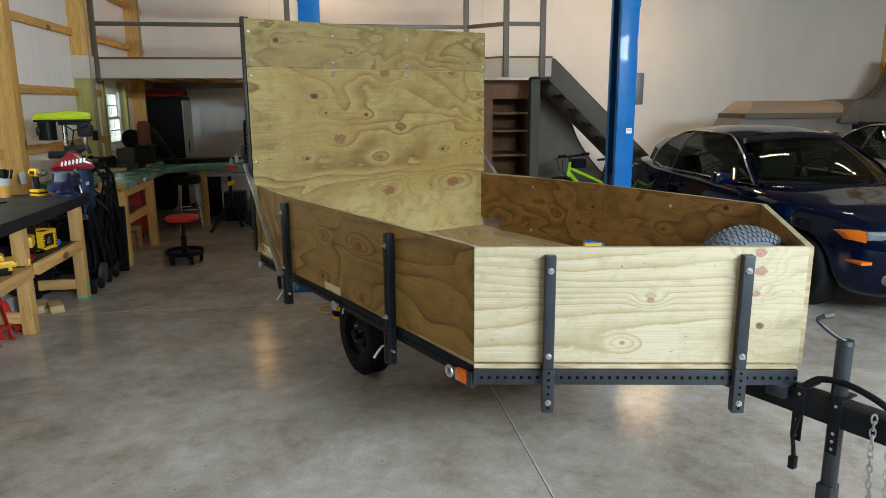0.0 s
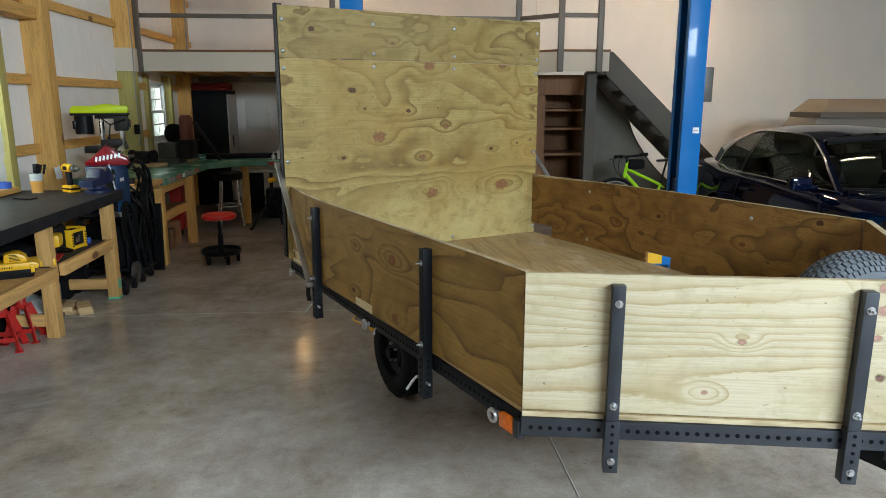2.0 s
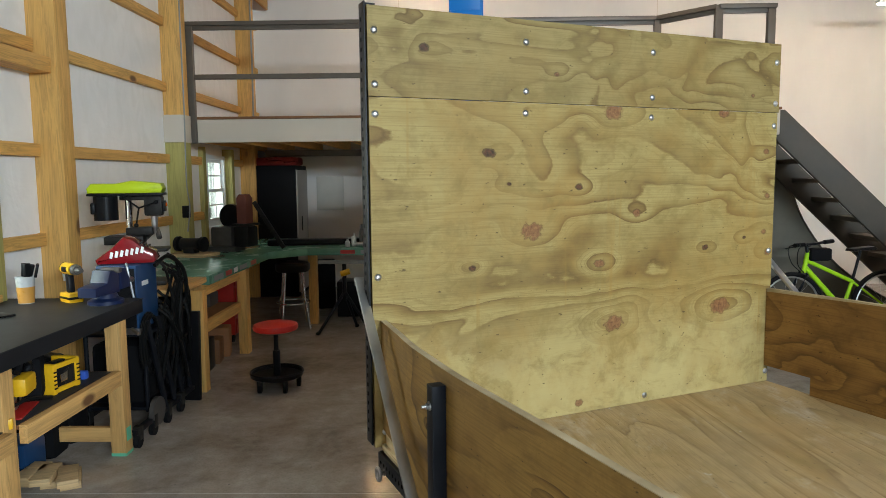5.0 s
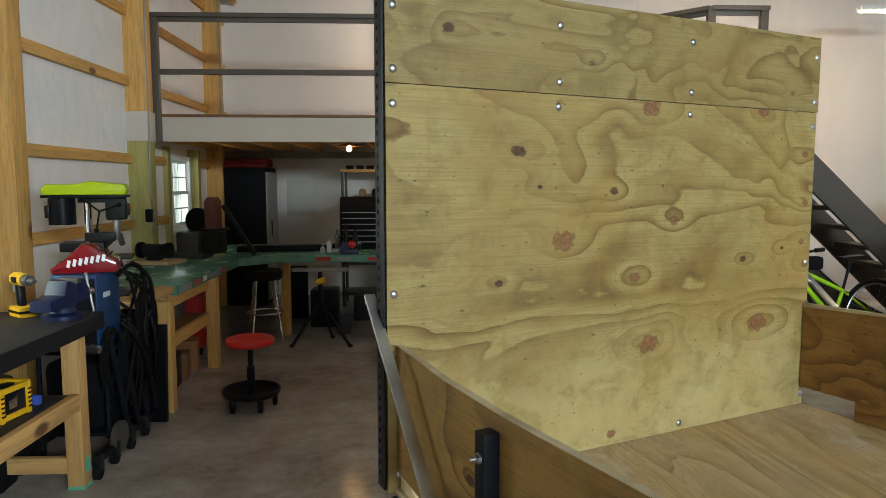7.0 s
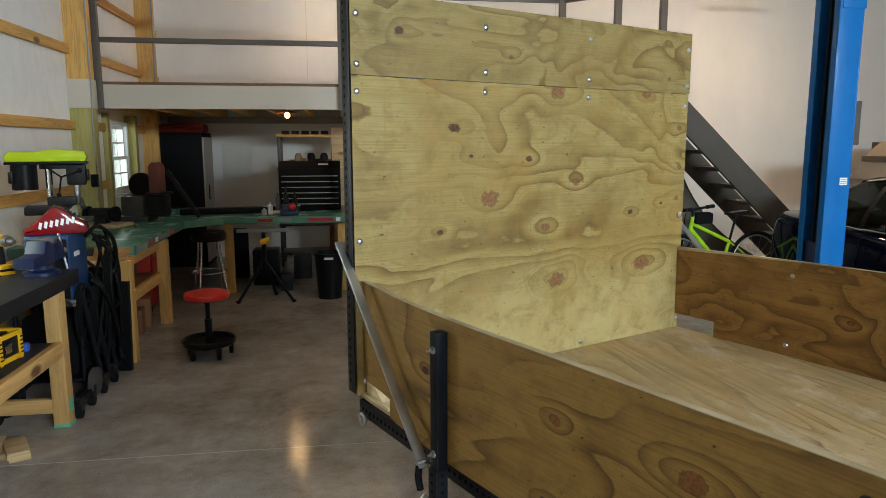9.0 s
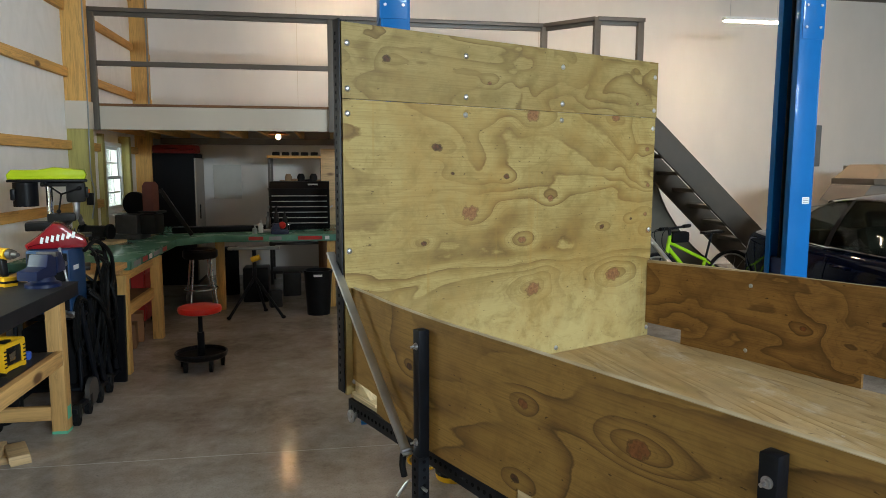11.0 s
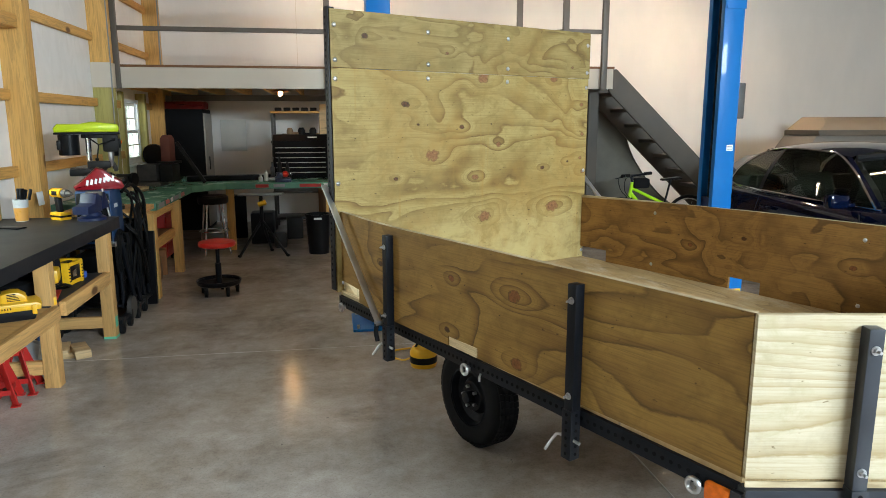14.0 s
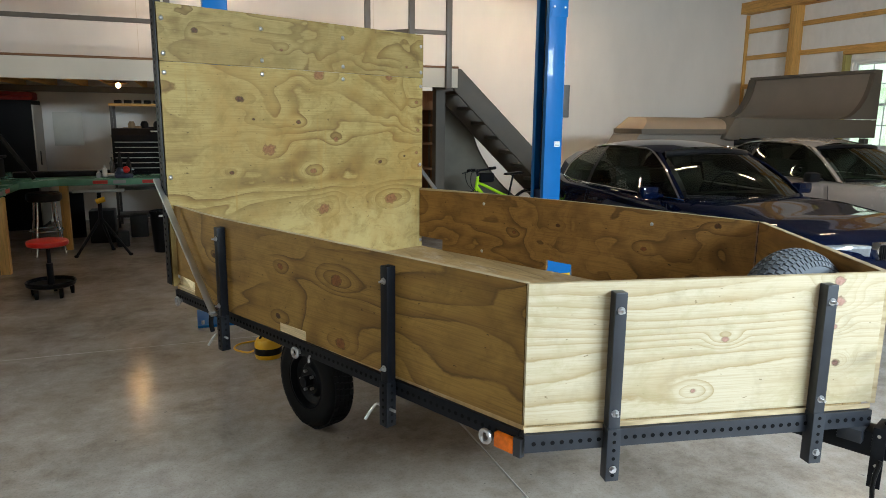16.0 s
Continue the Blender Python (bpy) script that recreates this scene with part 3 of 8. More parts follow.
def single(name, bm, mat, label, category, group="", kind="", m=None, smooth=40):
    ob = part(name, bm, mat, None, "", smooth)
    if m is not None:
        ob.matrix_world = m
    return tagged(ob, label, category, group, kind)


def twin(ob, parent, m=None, name=None):
    """The same mesh again as a part of its own."""
    o = new(name or ob.name.split(".")[0], ob.data)
    o.parent = parent
    if m is not None:
        o.matrix_local = m
    return o


def setting(name, bm, mat, label="", category="", smooth=0):
    ob = part(name, bm, mat, None, "", smooth)
    return tagged(ob, label, category, "", "structure")

# ---- the building ----
LX, RX, FY, BY, CZ = -3.0, 10.9, -2.3, 12.5, 4.4

b = shape()
box(b, LX - 0.2, 0.995, FY - 0.2, 5.735, -0.12, 0)
setting("floor", b, "concrete", "sealed grey-brown concrete slab with stains and soft reflections", "floor")
for x0, x1, y0, y1 in ((1.005, RX + 0.2, FY - 0.2, 5.735), (LX - 0.2, 0.995, 5.745, BY + 0.2), (1.005, RX + 0.2, 5.745, BY + 0.2)):
    b = shape()
    box(b, x0, x1, y0, y1, -0.12, 0)
    setting("floor", b, "concrete", "sealed grey-brown concrete slab with stains and soft reflections", "floor")
b = shape()
box(b, LX, RX, 5.735, 5.745, -0.05, -0.001)
setting("floor_joint", b, "joint", "pale dusty control joint in the concrete", "floor joint")
b = shape()
box(b, 0.995, 1.005, FY, 5.736, -0.05, -0.022)
box(b, 0.995, 1.005, 5.744, BY, -0.05, -0.022)
box(b, 0.9995, 1.0055, FY, 5.736, -0.021, 0.0012)
box(b, 0.9995, 1.0055, 5.744, BY, -0.021, 0.0012)
setting("floor_joint", b, "joint", "pale dusty control joint in the concrete", "floor joint")

b = shape()
box(b, -90, 90, -90, 90, -0.45, -0.16)
setting("ground", b, "lawn", "mown lawn round the building", "ground")
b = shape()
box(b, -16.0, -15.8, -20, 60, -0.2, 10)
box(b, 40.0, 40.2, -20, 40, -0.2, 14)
setting("backdrop", b, "foliage", "glowing backdrop of pale green trees far outside the windows", "backdrop")

W1, W2, W3 = (5.20, 6.30, 1.00, 2.29), (10.22, 10.86, 1.08, 1.90), (8.9, 9.95, 1.15, 2.70)


def pierced(name, x0, x1, ya, yb, za, zb, holes, mat, label):
    """A wall along y with rectangular openings through it."""
    bm, y = shape(), ya
    for h0, h1, k0, k1 in sorted(holes):
        box(bm, x0, x1, y, h0, za, zb)
        box(bm, x0, x1, h0, h1, za, k0)
        box(bm, x0, x1, h0, h1, k1, zb)
        y = h1
    box(bm, x0, x1, y, yb, za, zb)
    return setting(name, bm, mat, label, "wall")


pierced("wall_west", LX - 0.15, LX, FY, BY, 0, CZ, (W1, W2), "wrap", "wall covered in white house wrap behind timber framing")
pierced("wall_east", RX, RX + 0.15, FY, BY, 0, CZ, (W3,), "wrap", "wall covered in white house wrap behind timber framing")
b = shape()
box(b, LX - 0.15, RX + 0.15, BY, BY + 0.15, 0, CZ)
setting("wall_north", b, "liner", "smooth off-white lined wall", "wall")
b = shape()
box(b, LX - 0.15, DOOR_X - 2.4, FY - 0.15, FY, 0, CZ)
box(b, DOOR_X + 2.4, RX + 0.15, FY - 0.15, FY, 0, CZ)
box(b, DOOR_X - 2.4, DOOR_X + 2.4, FY - 0.15, FY, 3.6, CZ)
setting("wall_south", b, "liner", "off-white wall with a wide open garage doorway", "wall")
# mostly unseen ceiling, coloured dark to cut bounced light
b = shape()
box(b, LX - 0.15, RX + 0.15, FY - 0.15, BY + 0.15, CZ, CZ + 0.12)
setting("ceiling", b, "ceil", "plain dark warm-grey ceiling", "ceiling")
b = shape()
box(b, -0.9, -0.894, BY - 0.004, BY, 2.3, 4.3)
box(b, 2.8, 2.806, BY - 0.004, BY, 2.3, 4.3)
setting("trim", b, "beam", "thin seam between wall panels", "wall seam")


def stick(name, mat, x0, x1, y0, y1, z0, z1, parent, bev=0.003):
    bm = shape()
    box(bm, x0, x1, y0, y1, z0, z1, bev)
    return part(name, bm, mat, parent)


frame_w = tagged(new("wall_frame_west"), "yellow pine posts and girts over white wrap", "wall framing", "", "structure")
GIRTS = (1.17, 1.785, 2.49, 3.12, 3.75)
for y in (2.0, 4.6, 7.06, 9.22, 11.62):
    if y == 9.22:
        stick("post", "lum_green", LX, -2.80, y, y + 0.15, 0, 2.0, frame_w)
        stick("post", "lum_z", LX, -2.80, y, y + 0.14, 2.25, CZ - 0.01, frame_w)
        stick("splice_plate", "beam", LX, -2.795, y - 0.02, y + 0.17, 1.99, 2.26, frame_w)
        stick("post", "lum_z", LX, -2.90, y + 0.16, y + 0.23, 0, CZ - 0.01, frame_w)
    else:
        stick("post", "lum_z", LX, -2.80, y, y + 0.15, 0, CZ - 0.01, frame_w)
for z in GIRTS:
    edges = [FY + 0.1, 2.0, 4.6, 7.06, 9.22, 11.62, BY - 0.02]
    for y0, y1 in zip(edges, edges[1:]):
        a = y0 + (0.152 if y0 != edges[0] else 0)
        if y0 == 9.22:
            a = y0 + 0.232
        if y0 == 4.6 and z < 2.3:
            stick("girt", "lum_y", LX, -2.955, a, 5.06, z, z + 0.088, frame_w)
            stick("girt", "lum_y", LX, -2.955, 6.47, y1 - 0.002, z, z + 0.088, frame_w)
        elif y0 == 9.22 and 1.1 < z < 1.9:
            stick("girt", "lum_y", LX, -2.955, a, 10.095, z, z + 0.088, frame_w)
            stick("girt", "lum_y", LX, -2.955, 11.0, y1 - 0.002, z, z + 0.088, frame_w)
        else:
            stick("girt", "lum_y", LX, -2.955, a, y1 - 0.002, z, z + 0.088, frame_w)
# framing of the first window: treated jambs, header and sill
stick("jamb", "lum_green", LX, -2.86, 6.36, 6.46, 0.86, 2.34, frame_w)
stick("jamb", "lum_green", LX, -2.86, 5.07, 5.17, 0.86, 2.34, frame_w)
stick("header", "lum_y", LX, -2.84, 4.76, 7.05, 2.345, 2.445, frame_w)
stick("sill_board", "lum_y", LX, -2.82, 5.172, 6.358, 0.90, 0.945, frame_w)
stick("jamb", "lum_green", LX, -2.945, 10.10, 10.19, 0.86, 1.985, frame_w)
stick("jamb", "lum_green", LX, -2.88, 10.90, 10.99, 0.86, 1.985, frame_w)
# diagonal roof brace in the corner over the loft
b = shape()
obox(b, (-2.9, 10.8, 3.98), (-2.2, 12.3, 4.30), 0.04, 0.14, 0.003)
part("brace", b, "lum_y", frame_w)
stick("cleat", "lum_y", -2.799, -2.76, 9.3, 12.4, 4.02, 4.2, frame_w)
b = shape()
tube(b, curve_pts([(-2.79, 9.21, 4.3), (-2.79, 9.21, 2.9), (-2.785, 9.2, 2.3), (-2.79, 9.19, 1.6), (-2.76, 9.17, 1.35), (-2.80, 9.19, 1.1)]), 0.007, 6)
part("cable", b, "grey_box", frame_w)
b = shape()
tube(b, curve_pts([(-2.79, 11.6, 4.3), (-2.785, 11.6, 3.2), (-2.79, 11.59, 2.4)]), 0.012, 6)
part("cable", b, "grey_box", frame_w)
b = shape()
box(b, -2.83, -2.77, 9.14, 9.215, 1.24, 1.36, 0.006)
part("outlet_box", b, "black_plastic", frame_w)

# loose flap of house wrap beside the window
b = shape()
rows_ = []
for k in range(15):
    z = 0.96 + k * 0.093
    w = (0.115, 0.12, 0.10, 0.13, 0.125, 0.11, 0.10, 0.095, 0.09, 0.10, 0.085, 0.07, 0.06, 0.035, 0.012)[k]
    rows_.append([b.verts.new((-2.955 + 0.05 * j / 3 + 0.008 * math.sin(3 * z + j), 6.235 + w * j / 3, z)) for j in range(4)])
for r0, r1 in zip(rows_, rows_[1:]):
    for j in range(3):
        b.faces.new((r0[j], r0[j + 1], r1[j + 1], r1[j]))
bmesh.ops.solidify(b, geom=b.faces[:], thickness=0.004)
setting("house_wrap_flap", b, "wrap", "torn white house wrap hanging beside the window", "house wrap", 40)


def window_unit(name, ya, yb, za, zb, x, cols, rows, label, out=-1):
    """A white double-hung window with muntins, facing the room. x: its inner face."""
    w = tagged(new(name), label, "window", "", "structure")
    t, d = 0.045, 0.07
    xs = sorted((x, x + out * d))
    bm = shape()
    box(bm, *xs, ya, yb, za, za + t, 0.003)
    box(bm, *xs, ya, yb, zb - t, zb, 0.003)
    box(bm, *xs, ya, ya + t, za + t, zb - t, 0.003)
    box(bm, *xs, yb - t, yb, za + t, zb - t, 0.003)
    part("window_frame", bm, "white_plastic", w)
    zm = (za + zb) / 2
    for lo, hi, off in ((za + t, zm + 0.02, 0.012), (zm - 0.02, zb - t, 0.035)):
        xa, xb = sorted((x + out * off, x + out * (off + 0.022)))
        bm = shape()
        s = 0.038
        box(bm, xa, xb, ya + t, yb - t, lo, lo + s, 0.002)
        box(bm, xa, xb, ya + t, yb - t, hi - s, hi, 0.002)
        box(bm, xa, xb, ya + t, ya + t + s, lo + s, hi - s, 0.002)
        box(bm, xa, xb, yb - t - s, yb - t, lo + s, hi - s, 0.002)
        for c in range(1, cols):
            y = ya + t + s + (yb - ya - 2 * t - 2 * s) * c / cols
            box(bm, xa + 0.005, xb - 0.005, y - 0.008, y + 0.008, lo + s, hi - s)
        for r in range(1, rows):
            z = lo + s + (hi - lo - 2 * s) * r / rows
            box(bm, xa + 0.006, xb - 0.006, ya + t + s, yb - t - s, z - 0.008, z + 0.008)
        sash = part("sash", bm, "white_plastic", w)
        bm = shape()
        box(bm, (xa + xb) / 2 - 0.002, (xa + xb) / 2 + 0.002, ya + t + s * 0.8, yb - t - s * 0.8, lo + s * 0.8, hi - s * 0.8)
        g = part("pane", bm, "window_glass", sash, "clear glass pane", 0)
        g.visible_shadow = False
    bm = shape()
    box(bm, *sorted((x, x - out * 0.05)), ya - 0.01, yb + 0.01, za - 0.03, za - 0.002, 0.004)
    part("window_sill", bm, "white_plastic", w)
    return w


window_unit("window_1", *W1, -3.02, 3, 2, "white double-hung window with white muntins over the workbench")
window_unit("window_2", *W2, -2.955, 2, 2, "small white double-hung window under the loft")
window_unit("window_3", *W3, RX + 0.02, 3, 2, "white double-hung window in the framed wall", 1)

frame_e = tagged(new("wall_frame_east"), "yellow pine posts and girts over white wrap", "wall framing", "", "structure")
for y in (11.1, 8.6, 6.1, 3.6, 1.1):
    stick("post", "lum_z", 10.70, RX, y, y + 0.15, 0, CZ - 0.01, frame_e)
for z in (0.9, 1.6, 2.30, 2.88, 3.42):
    for y0, y1 in ((11.252, BY - 0.03), (8.752, 11.098), (6.252, 8.598), (3.752, 6.098)):
        if y0 == 8.752 and z < 2.8:
            stick("girt", "lum_y", 10.85, RX, 10.06, y1, z, z + 0.088, frame_e)
        else:
            stick("girt", "lum_y", 10.85, RX, y0, y1, z, z + 0.088, frame_e)
stick("beam", "lum_y", 10.66, RX, 1.2, BY - 0.01, 3.80, 4.02, frame_e)
stick("post", "lum_z", 10.82, RX, BY - 0.028, BY - 0.004, 0, 3.79, frame_e)
stick("jamb", "lum_green", 10.77, RX, 9.98, 10.05, 1.0, 2.80, frame_e)
stick("jamb", "lum_green", 10.77, RX, 8.80, 8.87, 1.0, 2.80, frame_e)
stick("header", "lum_y", 10.77, RX, 8.79, 10.06, 2.805, 2.87, frame_e)

# ---- ceiling tubes ----
tube_light = thing("tube_light", pose(5.45, 10.95, 3.66), "white fluorescent style tube light hanging on chains", "ceiling light", "tube lights")
b = shape()
box(b, -0.46, 0.46, -0.055, 0.055, 0.0, 0.05, 0.012)
part("housing", b, "white_plastic", tube_light)
b = shape()
box(b, -0.445, 0.445, -0.026, 0.026, -0.02, -0.001, 0.008)
part("diffuser", b, "led", tube_light, "glowing white diffuser")
for s in (-0.36, 0.36):
    b = shape()
    cyl(b, (s, 0, 0.05), (s, 0, 0.149), 0.003, seg=6)
    part("hanger", b, "zinc", tube_light)
# unseen tubes; the one at (1.9, 8.1) is added to brighten the loft side
for x, y, turn in ((5.45, 7.0, 0), (8.2, 7.0, 0), (1.9, 8.1, 0)):
    copy_thing(tube_light, pose(x, y, 4.25, 0, 0, turn))
for ob in tube_light.children:
    if ob.name.startswith("diffuser"):
        ob.data = ob.data.copy()
        ob.data.materials[0] = M["led_soft"]
# unseen tubes, added to brighten the back wall and above the loft
for x, y in ((3.4, 10.7), (-0.2, 11.3)):
    copy_thing(tube_light, pose(x, y, 4.25))

for x in (5.09, 5.81):
    b = shape()
    cyl(b, (x, 10.95, 3.81), (x, 10.95, CZ), 0.003, seg=6)
    single("light_chain", b, "zinc", "thin wire that holds up the tube light", "wire", "light wires")

# ---- loft ----
loft = tagged(new("mezzanine"), "timber loft with beige cladding on its front edge", "loft", "", "structure")
b = shape()
prism(b, [(LX + 0.01, 9.5), (1.93, 9.5), (2.35, 9.05), (3.0, 9.05), (3.0, 9.09), (2.37, 9.09), (1.95, 9.54), (LX + 0.01, 9.54)], "z", 2.0, 2.235, 0.003)
part("fascia", b, "beam", loft)
b = shape()
prism(b, [(LX + 0.01, 9.49), (1.94, 9.49), (2.36, 9.04), (3.01, 9.04), (3.01, BY - 0.01), (LX + 0.01, BY - 0.01)], "z", 2.237, 2.262, 0.002)
part("deck", b, "lum_darkx", loft)
for k in range(13):
    x = -2.9 + k * 0.41
    b = shape()
    box(b, x, x + 0.04, 9.545, BY - 0.01, 2.02, 2.235)
    part("joist", b, "lum_y", loft)
b = shape()
box(b, -2.75, 2.9, 11.96, 12.04, 1.93, 2.018)
part("ledger", b, "rail", loft)

railing = tagged(new("railing"), "grey-brown painted steel guard rail along the loft edge", "railing", "", "structure")
RY = 9.47
for x, y in ((-2.80, RY), (-0.42, RY), (1.93, RY), (2.37, 9.02), (2.86, 9.02)):
    b = shape()
    box(b, x - 0.035, x + 0.035, y - 0.035, y + 0.02, 1.99, 3.20, 0.004)
    part("post", b, "rail", railing)
for z, w, h in ((3.185, 0.10, 0.04), (3.15, 0.03, 0.05), (2.66, 0.04, 0.05)):
    for p, q in (((-2.84, RY), (1.93, RY)), ((1.93, RY), (2.37, 9.02)), ((2.37, 9.02), (2.90, 9.02))):
        b = shape()
        obox(b, (*p, z), (*q, z), w, h, 0.003)
        part("rail", b, "rail", railing)

stairs = tagged(new("stairs"), "dark grey steel stairs with open treads", "stairs", "", "structure")
for y in (9.06, 9.86):
    b = shape()
    prism(b, [(2.96, 2.235), (3.05, 2.235), (5.45, -0.0), (5.05, 0.0), (3.0, 1.93), (2.96, 1.98)], "y", y, y + 0.045, 0.003)
    part("stringer", b, "stair", stairs)
for k in range(10):
    z = 2.235 - 0.2 * (k + 1)
    x = 3.03 + 0.2 * (k + 1) * 1.147 / 1.074
    b = shape()
    box(b, x - 0.14, x + 0.05, 9.107, 9.858, z - 0.105, z - 0.06, 0.004)
    part("tread", b, "stair", stairs)
b = shape()
box(b, 2.80, 2.93, 9.3, 9.44, 0, 2.0, 0.004)
setting("column", b, "stair", "dark grey square steel column under the loft landing", "column")
b = shape()
box(b, -0.25, -0.13, 9.56, 9.66, 0, 2.0, 0.004)
setting("column", b, "rail", "grey-brown square steel column under the loft", "column")

# side panel of a skate ramp under the stairs
b = shape()
arc = [(p.x, p.z) for p in curve_pts([(3.43, 0, 1.93), (3.54, 0, 1.60), (3.73, 0, 1.11), (4.14, 0, 0.60), (4.75, 0, 0.20), (5.2, 0, 0.05)], 5)]
prism(b, [(2.94, 0.0), (2.94, 1.93)] + arc + [(5.2, 0.0)], "y", 9.97, 10.02, 0.003)
side = thing("ramp_side", pose(0, 0, 0), "grey painted curved plywood side of a ramp under the stairs", "ramp")
part("side_sheet", b, "grey_green", side)
b = shape()
tube(b, [(x, 9.972, z) for x, z in arc], 0.012, 6)
part("edge_strip", b, "stair", side, "dark edge strip")
b = shape()
box(b, 2.945, 2.985, 9.945, 9.969, 0, 1.93, 0.003)
part("edge_strip", b, "stair", side)

# closet with dark timber under the landing
closet = thing("closet", pose(2.25, 9.75, 0), "dark brown timber closet with open shelves under the loft", "closet")
for x0, x1, y0, y1, z0, z1, n in ((-0.30, -0.25, 0, 0.8, 0, 1.98, "side"), (0.70, 0.74, 0, 0.8, 0, 1.98, "side"), (-0.248, 0.698, 0.76, 0.8, 0, 1.98, "back"), (-0.248, 0.698, 0.0, 0.03, 1.72, 1.98, "header"), (-0.248, 0.12, 0.0, 0.035, 0, 1.715, "door")):
    b = shape()
    box(b, x0, x1, y0, y1, z0, z1, 0.003)
    part(n, b, "lum_dark", closet)
for z in (0.5, 0.9, 1.25, 1.5):
    b = shape()
    box(b, 0.125, 0.695, 0.04, 0.75, z, z + 0.03, 0.002)
    part("shelf", b, "lum_darkx", closet)

# ---- the trailer ----
TR = pose(0.638, 2.483, 0, 0, 0, 24.6)
trailer = thing("utility_trailer", TR, "black steel utility trailer with raw plywood sides and a tall headboard", "trailer")
WID, LEN, DECK, TOP, PT = 1.875, 2.44, 0.667, 1.121, 0.018


BOW_L = ((-0.02, -0.009), (0.12, -0.009), (0.6, -0.020), (1.2, -0.034), (1.75, -0.050), (2.05, -0.040), (2.3, -0.014), (2.44, -0.002))
BOW_R = ((0.0, 0.0), (0.6, 0.004), (1.2, 0.004), (1.8, 0.006), (2.2, -0.004), (2.44, -0.012))


def bow(y, keys):
    """How far a side panel bends outwards at y, between its stakes."""
    for (a, va), (c, vc) in zip(keys, keys[1:]):
        if y <= c:
            u = max(0.0, (y - a) / (c - a))
            return va + (vc - va) * u * u * (3 - 2 * u) * 0.4 + (vc - va) * u * 0.6
    return keys[-1][1]


def bent_strip(bm, x0, x1, ya, yb, z0, z1, keys, drop=0.0):
    """A stretch of a bowed panel from ya to yb."""
    n = max(1, round((yb - ya) / 0.08))
    rows_ = []
    for k in range(n + 1):
        y = ya + (yb - ya) * k / n
        o, low_ = bow(y, keys), drop * max(0.0, (y - 1.0) / 1.44) ** 1.5
        rows_.append([bm.verts.new(p) for p in ((x0 + o, y, z0), (x1 + o, y, z0), (x1 + o, y, z1 - low_), (x0 + o, y, z1 - low_))])
    for p, q in zip(rows_, rows_[1:]):
        for j in range(4):
            bm.faces.new((p[j], p[(j + 1) % 4], q[(j + 1) % 4], q[j]))
    bm.faces.new(rows_[0])
    bm.faces.new(rows_[-1][::-1])


def panel_with_holes(x0, x1, holes, keys, drop=0.0, y=0.016):
    bm = shape()
    for h0, h1, top in holes:
        bent_strip(bm, x0, x1, y, h0, DECK, TOP, keys, drop)
        bent_strip(bm, x0, x1, h0, h1, top, TOP, keys, drop)
        y = h1
    if y < LEN - 0.001:
        bent_strip(bm, x0, x1, y, LEN, DECK, TOP, keys, drop)
    return bm


DROP_R = 0.018
side_l = part("side_panel", panel_with_holes(0, PT, ((1.135, 1.340, 0.708), (2.19, LEN, 0.735)), BOW_L, 0.0, -0.014), "ply_left", trailer, "brown plywood side with notches along its foot", 30)
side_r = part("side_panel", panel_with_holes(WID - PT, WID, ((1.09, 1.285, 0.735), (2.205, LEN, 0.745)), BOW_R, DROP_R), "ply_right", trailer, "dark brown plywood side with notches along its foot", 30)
for px, x0, keys, drop in ((side_l, 0.0, BOW_L, 0.0), (side_r, WID - PT, BOW_R, DROP_R)):
    b = shape()
    bent_strip(b, x0 - 0.0004, x0 + PT + 0.0004, -0.014 if x0 == 0.0 else 0.016, LEN, TOP + 0.0002, TOP + 0.0022, keys, drop)
    for v in b.verts:
        if v.co.z < TOP + 0.001:
            v.co.z -= drop * max(0.0, (v.co.y - 1.0) / 1.44) ** 1.5
    part("edge_band", b, "ply_edge", px, "pale layered plywood edge", 0)


def along(s, off, z):
    """A point on the left front panel: s along it, off outwards."""
    n = Vector((NOSE_A.y, -NOSE_A.x, 0))
    p = NOSE_O + NOSE_A * s + n * off
    return Vector((p.x, p.y, z))


NOSE_O = Vector((-0.019, -0.032, 0))
NOSE_M = Matrix.Translation(NOSE_O) @ Matrix.Rotation(math.atan2(NOSE_A.y, NOSE_A.x), 4, "Z")
NOSE_L = 1.228
b = shape()
box(b, 0, NOSE_L, 0, PT, DECK + 0.006, TOP, 0.0006)
bmesh.ops.transform(b, matrix=NOSE_M, verts=b.verts[:])
nose = part("front_panel", b, "ply_nose", trailer, "pale new plywood front panel", 0)
b = shape()
box(b, 0, NOSE_L, 0.0, PT, TOP + 0.0004, TOP + 0.0024)
bmesh.ops.transform(b, matrix=NOSE_M, verts=b.verts[:])
part("edge_band", b, "ply_edge", nose, "pale layered plywood edge", 0)
# right front panel, from the right side wall to the nose
tip = Vector((1.006, -0.722, 0))
foot = Vector((WID - 0.004, 0.0, 0))
dr = (tip - foot).normalized()
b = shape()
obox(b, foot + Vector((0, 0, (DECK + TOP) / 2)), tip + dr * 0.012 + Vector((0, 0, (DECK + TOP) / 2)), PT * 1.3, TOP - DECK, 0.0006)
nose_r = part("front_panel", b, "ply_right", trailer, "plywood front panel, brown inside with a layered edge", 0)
b = shape()
obox(b, foot + Vector((0, 0, TOP + 0.0014)), tip + dr * 0.014 + Vector((0, 0, TOP + 0.0014)), PT * 1.35, 0.002)
obox(b, tip + dr * 0.0125 + Vector((0, 0, (DECK + TOP) / 2)), tip + dr * 0.0155 + Vector((0, 0, (DECK + TOP) / 2)), PT * 1.35, TOP - DECK)
part("edge_band", b, "ply_edge", nose_r, "pale layered plywood edge", 0)

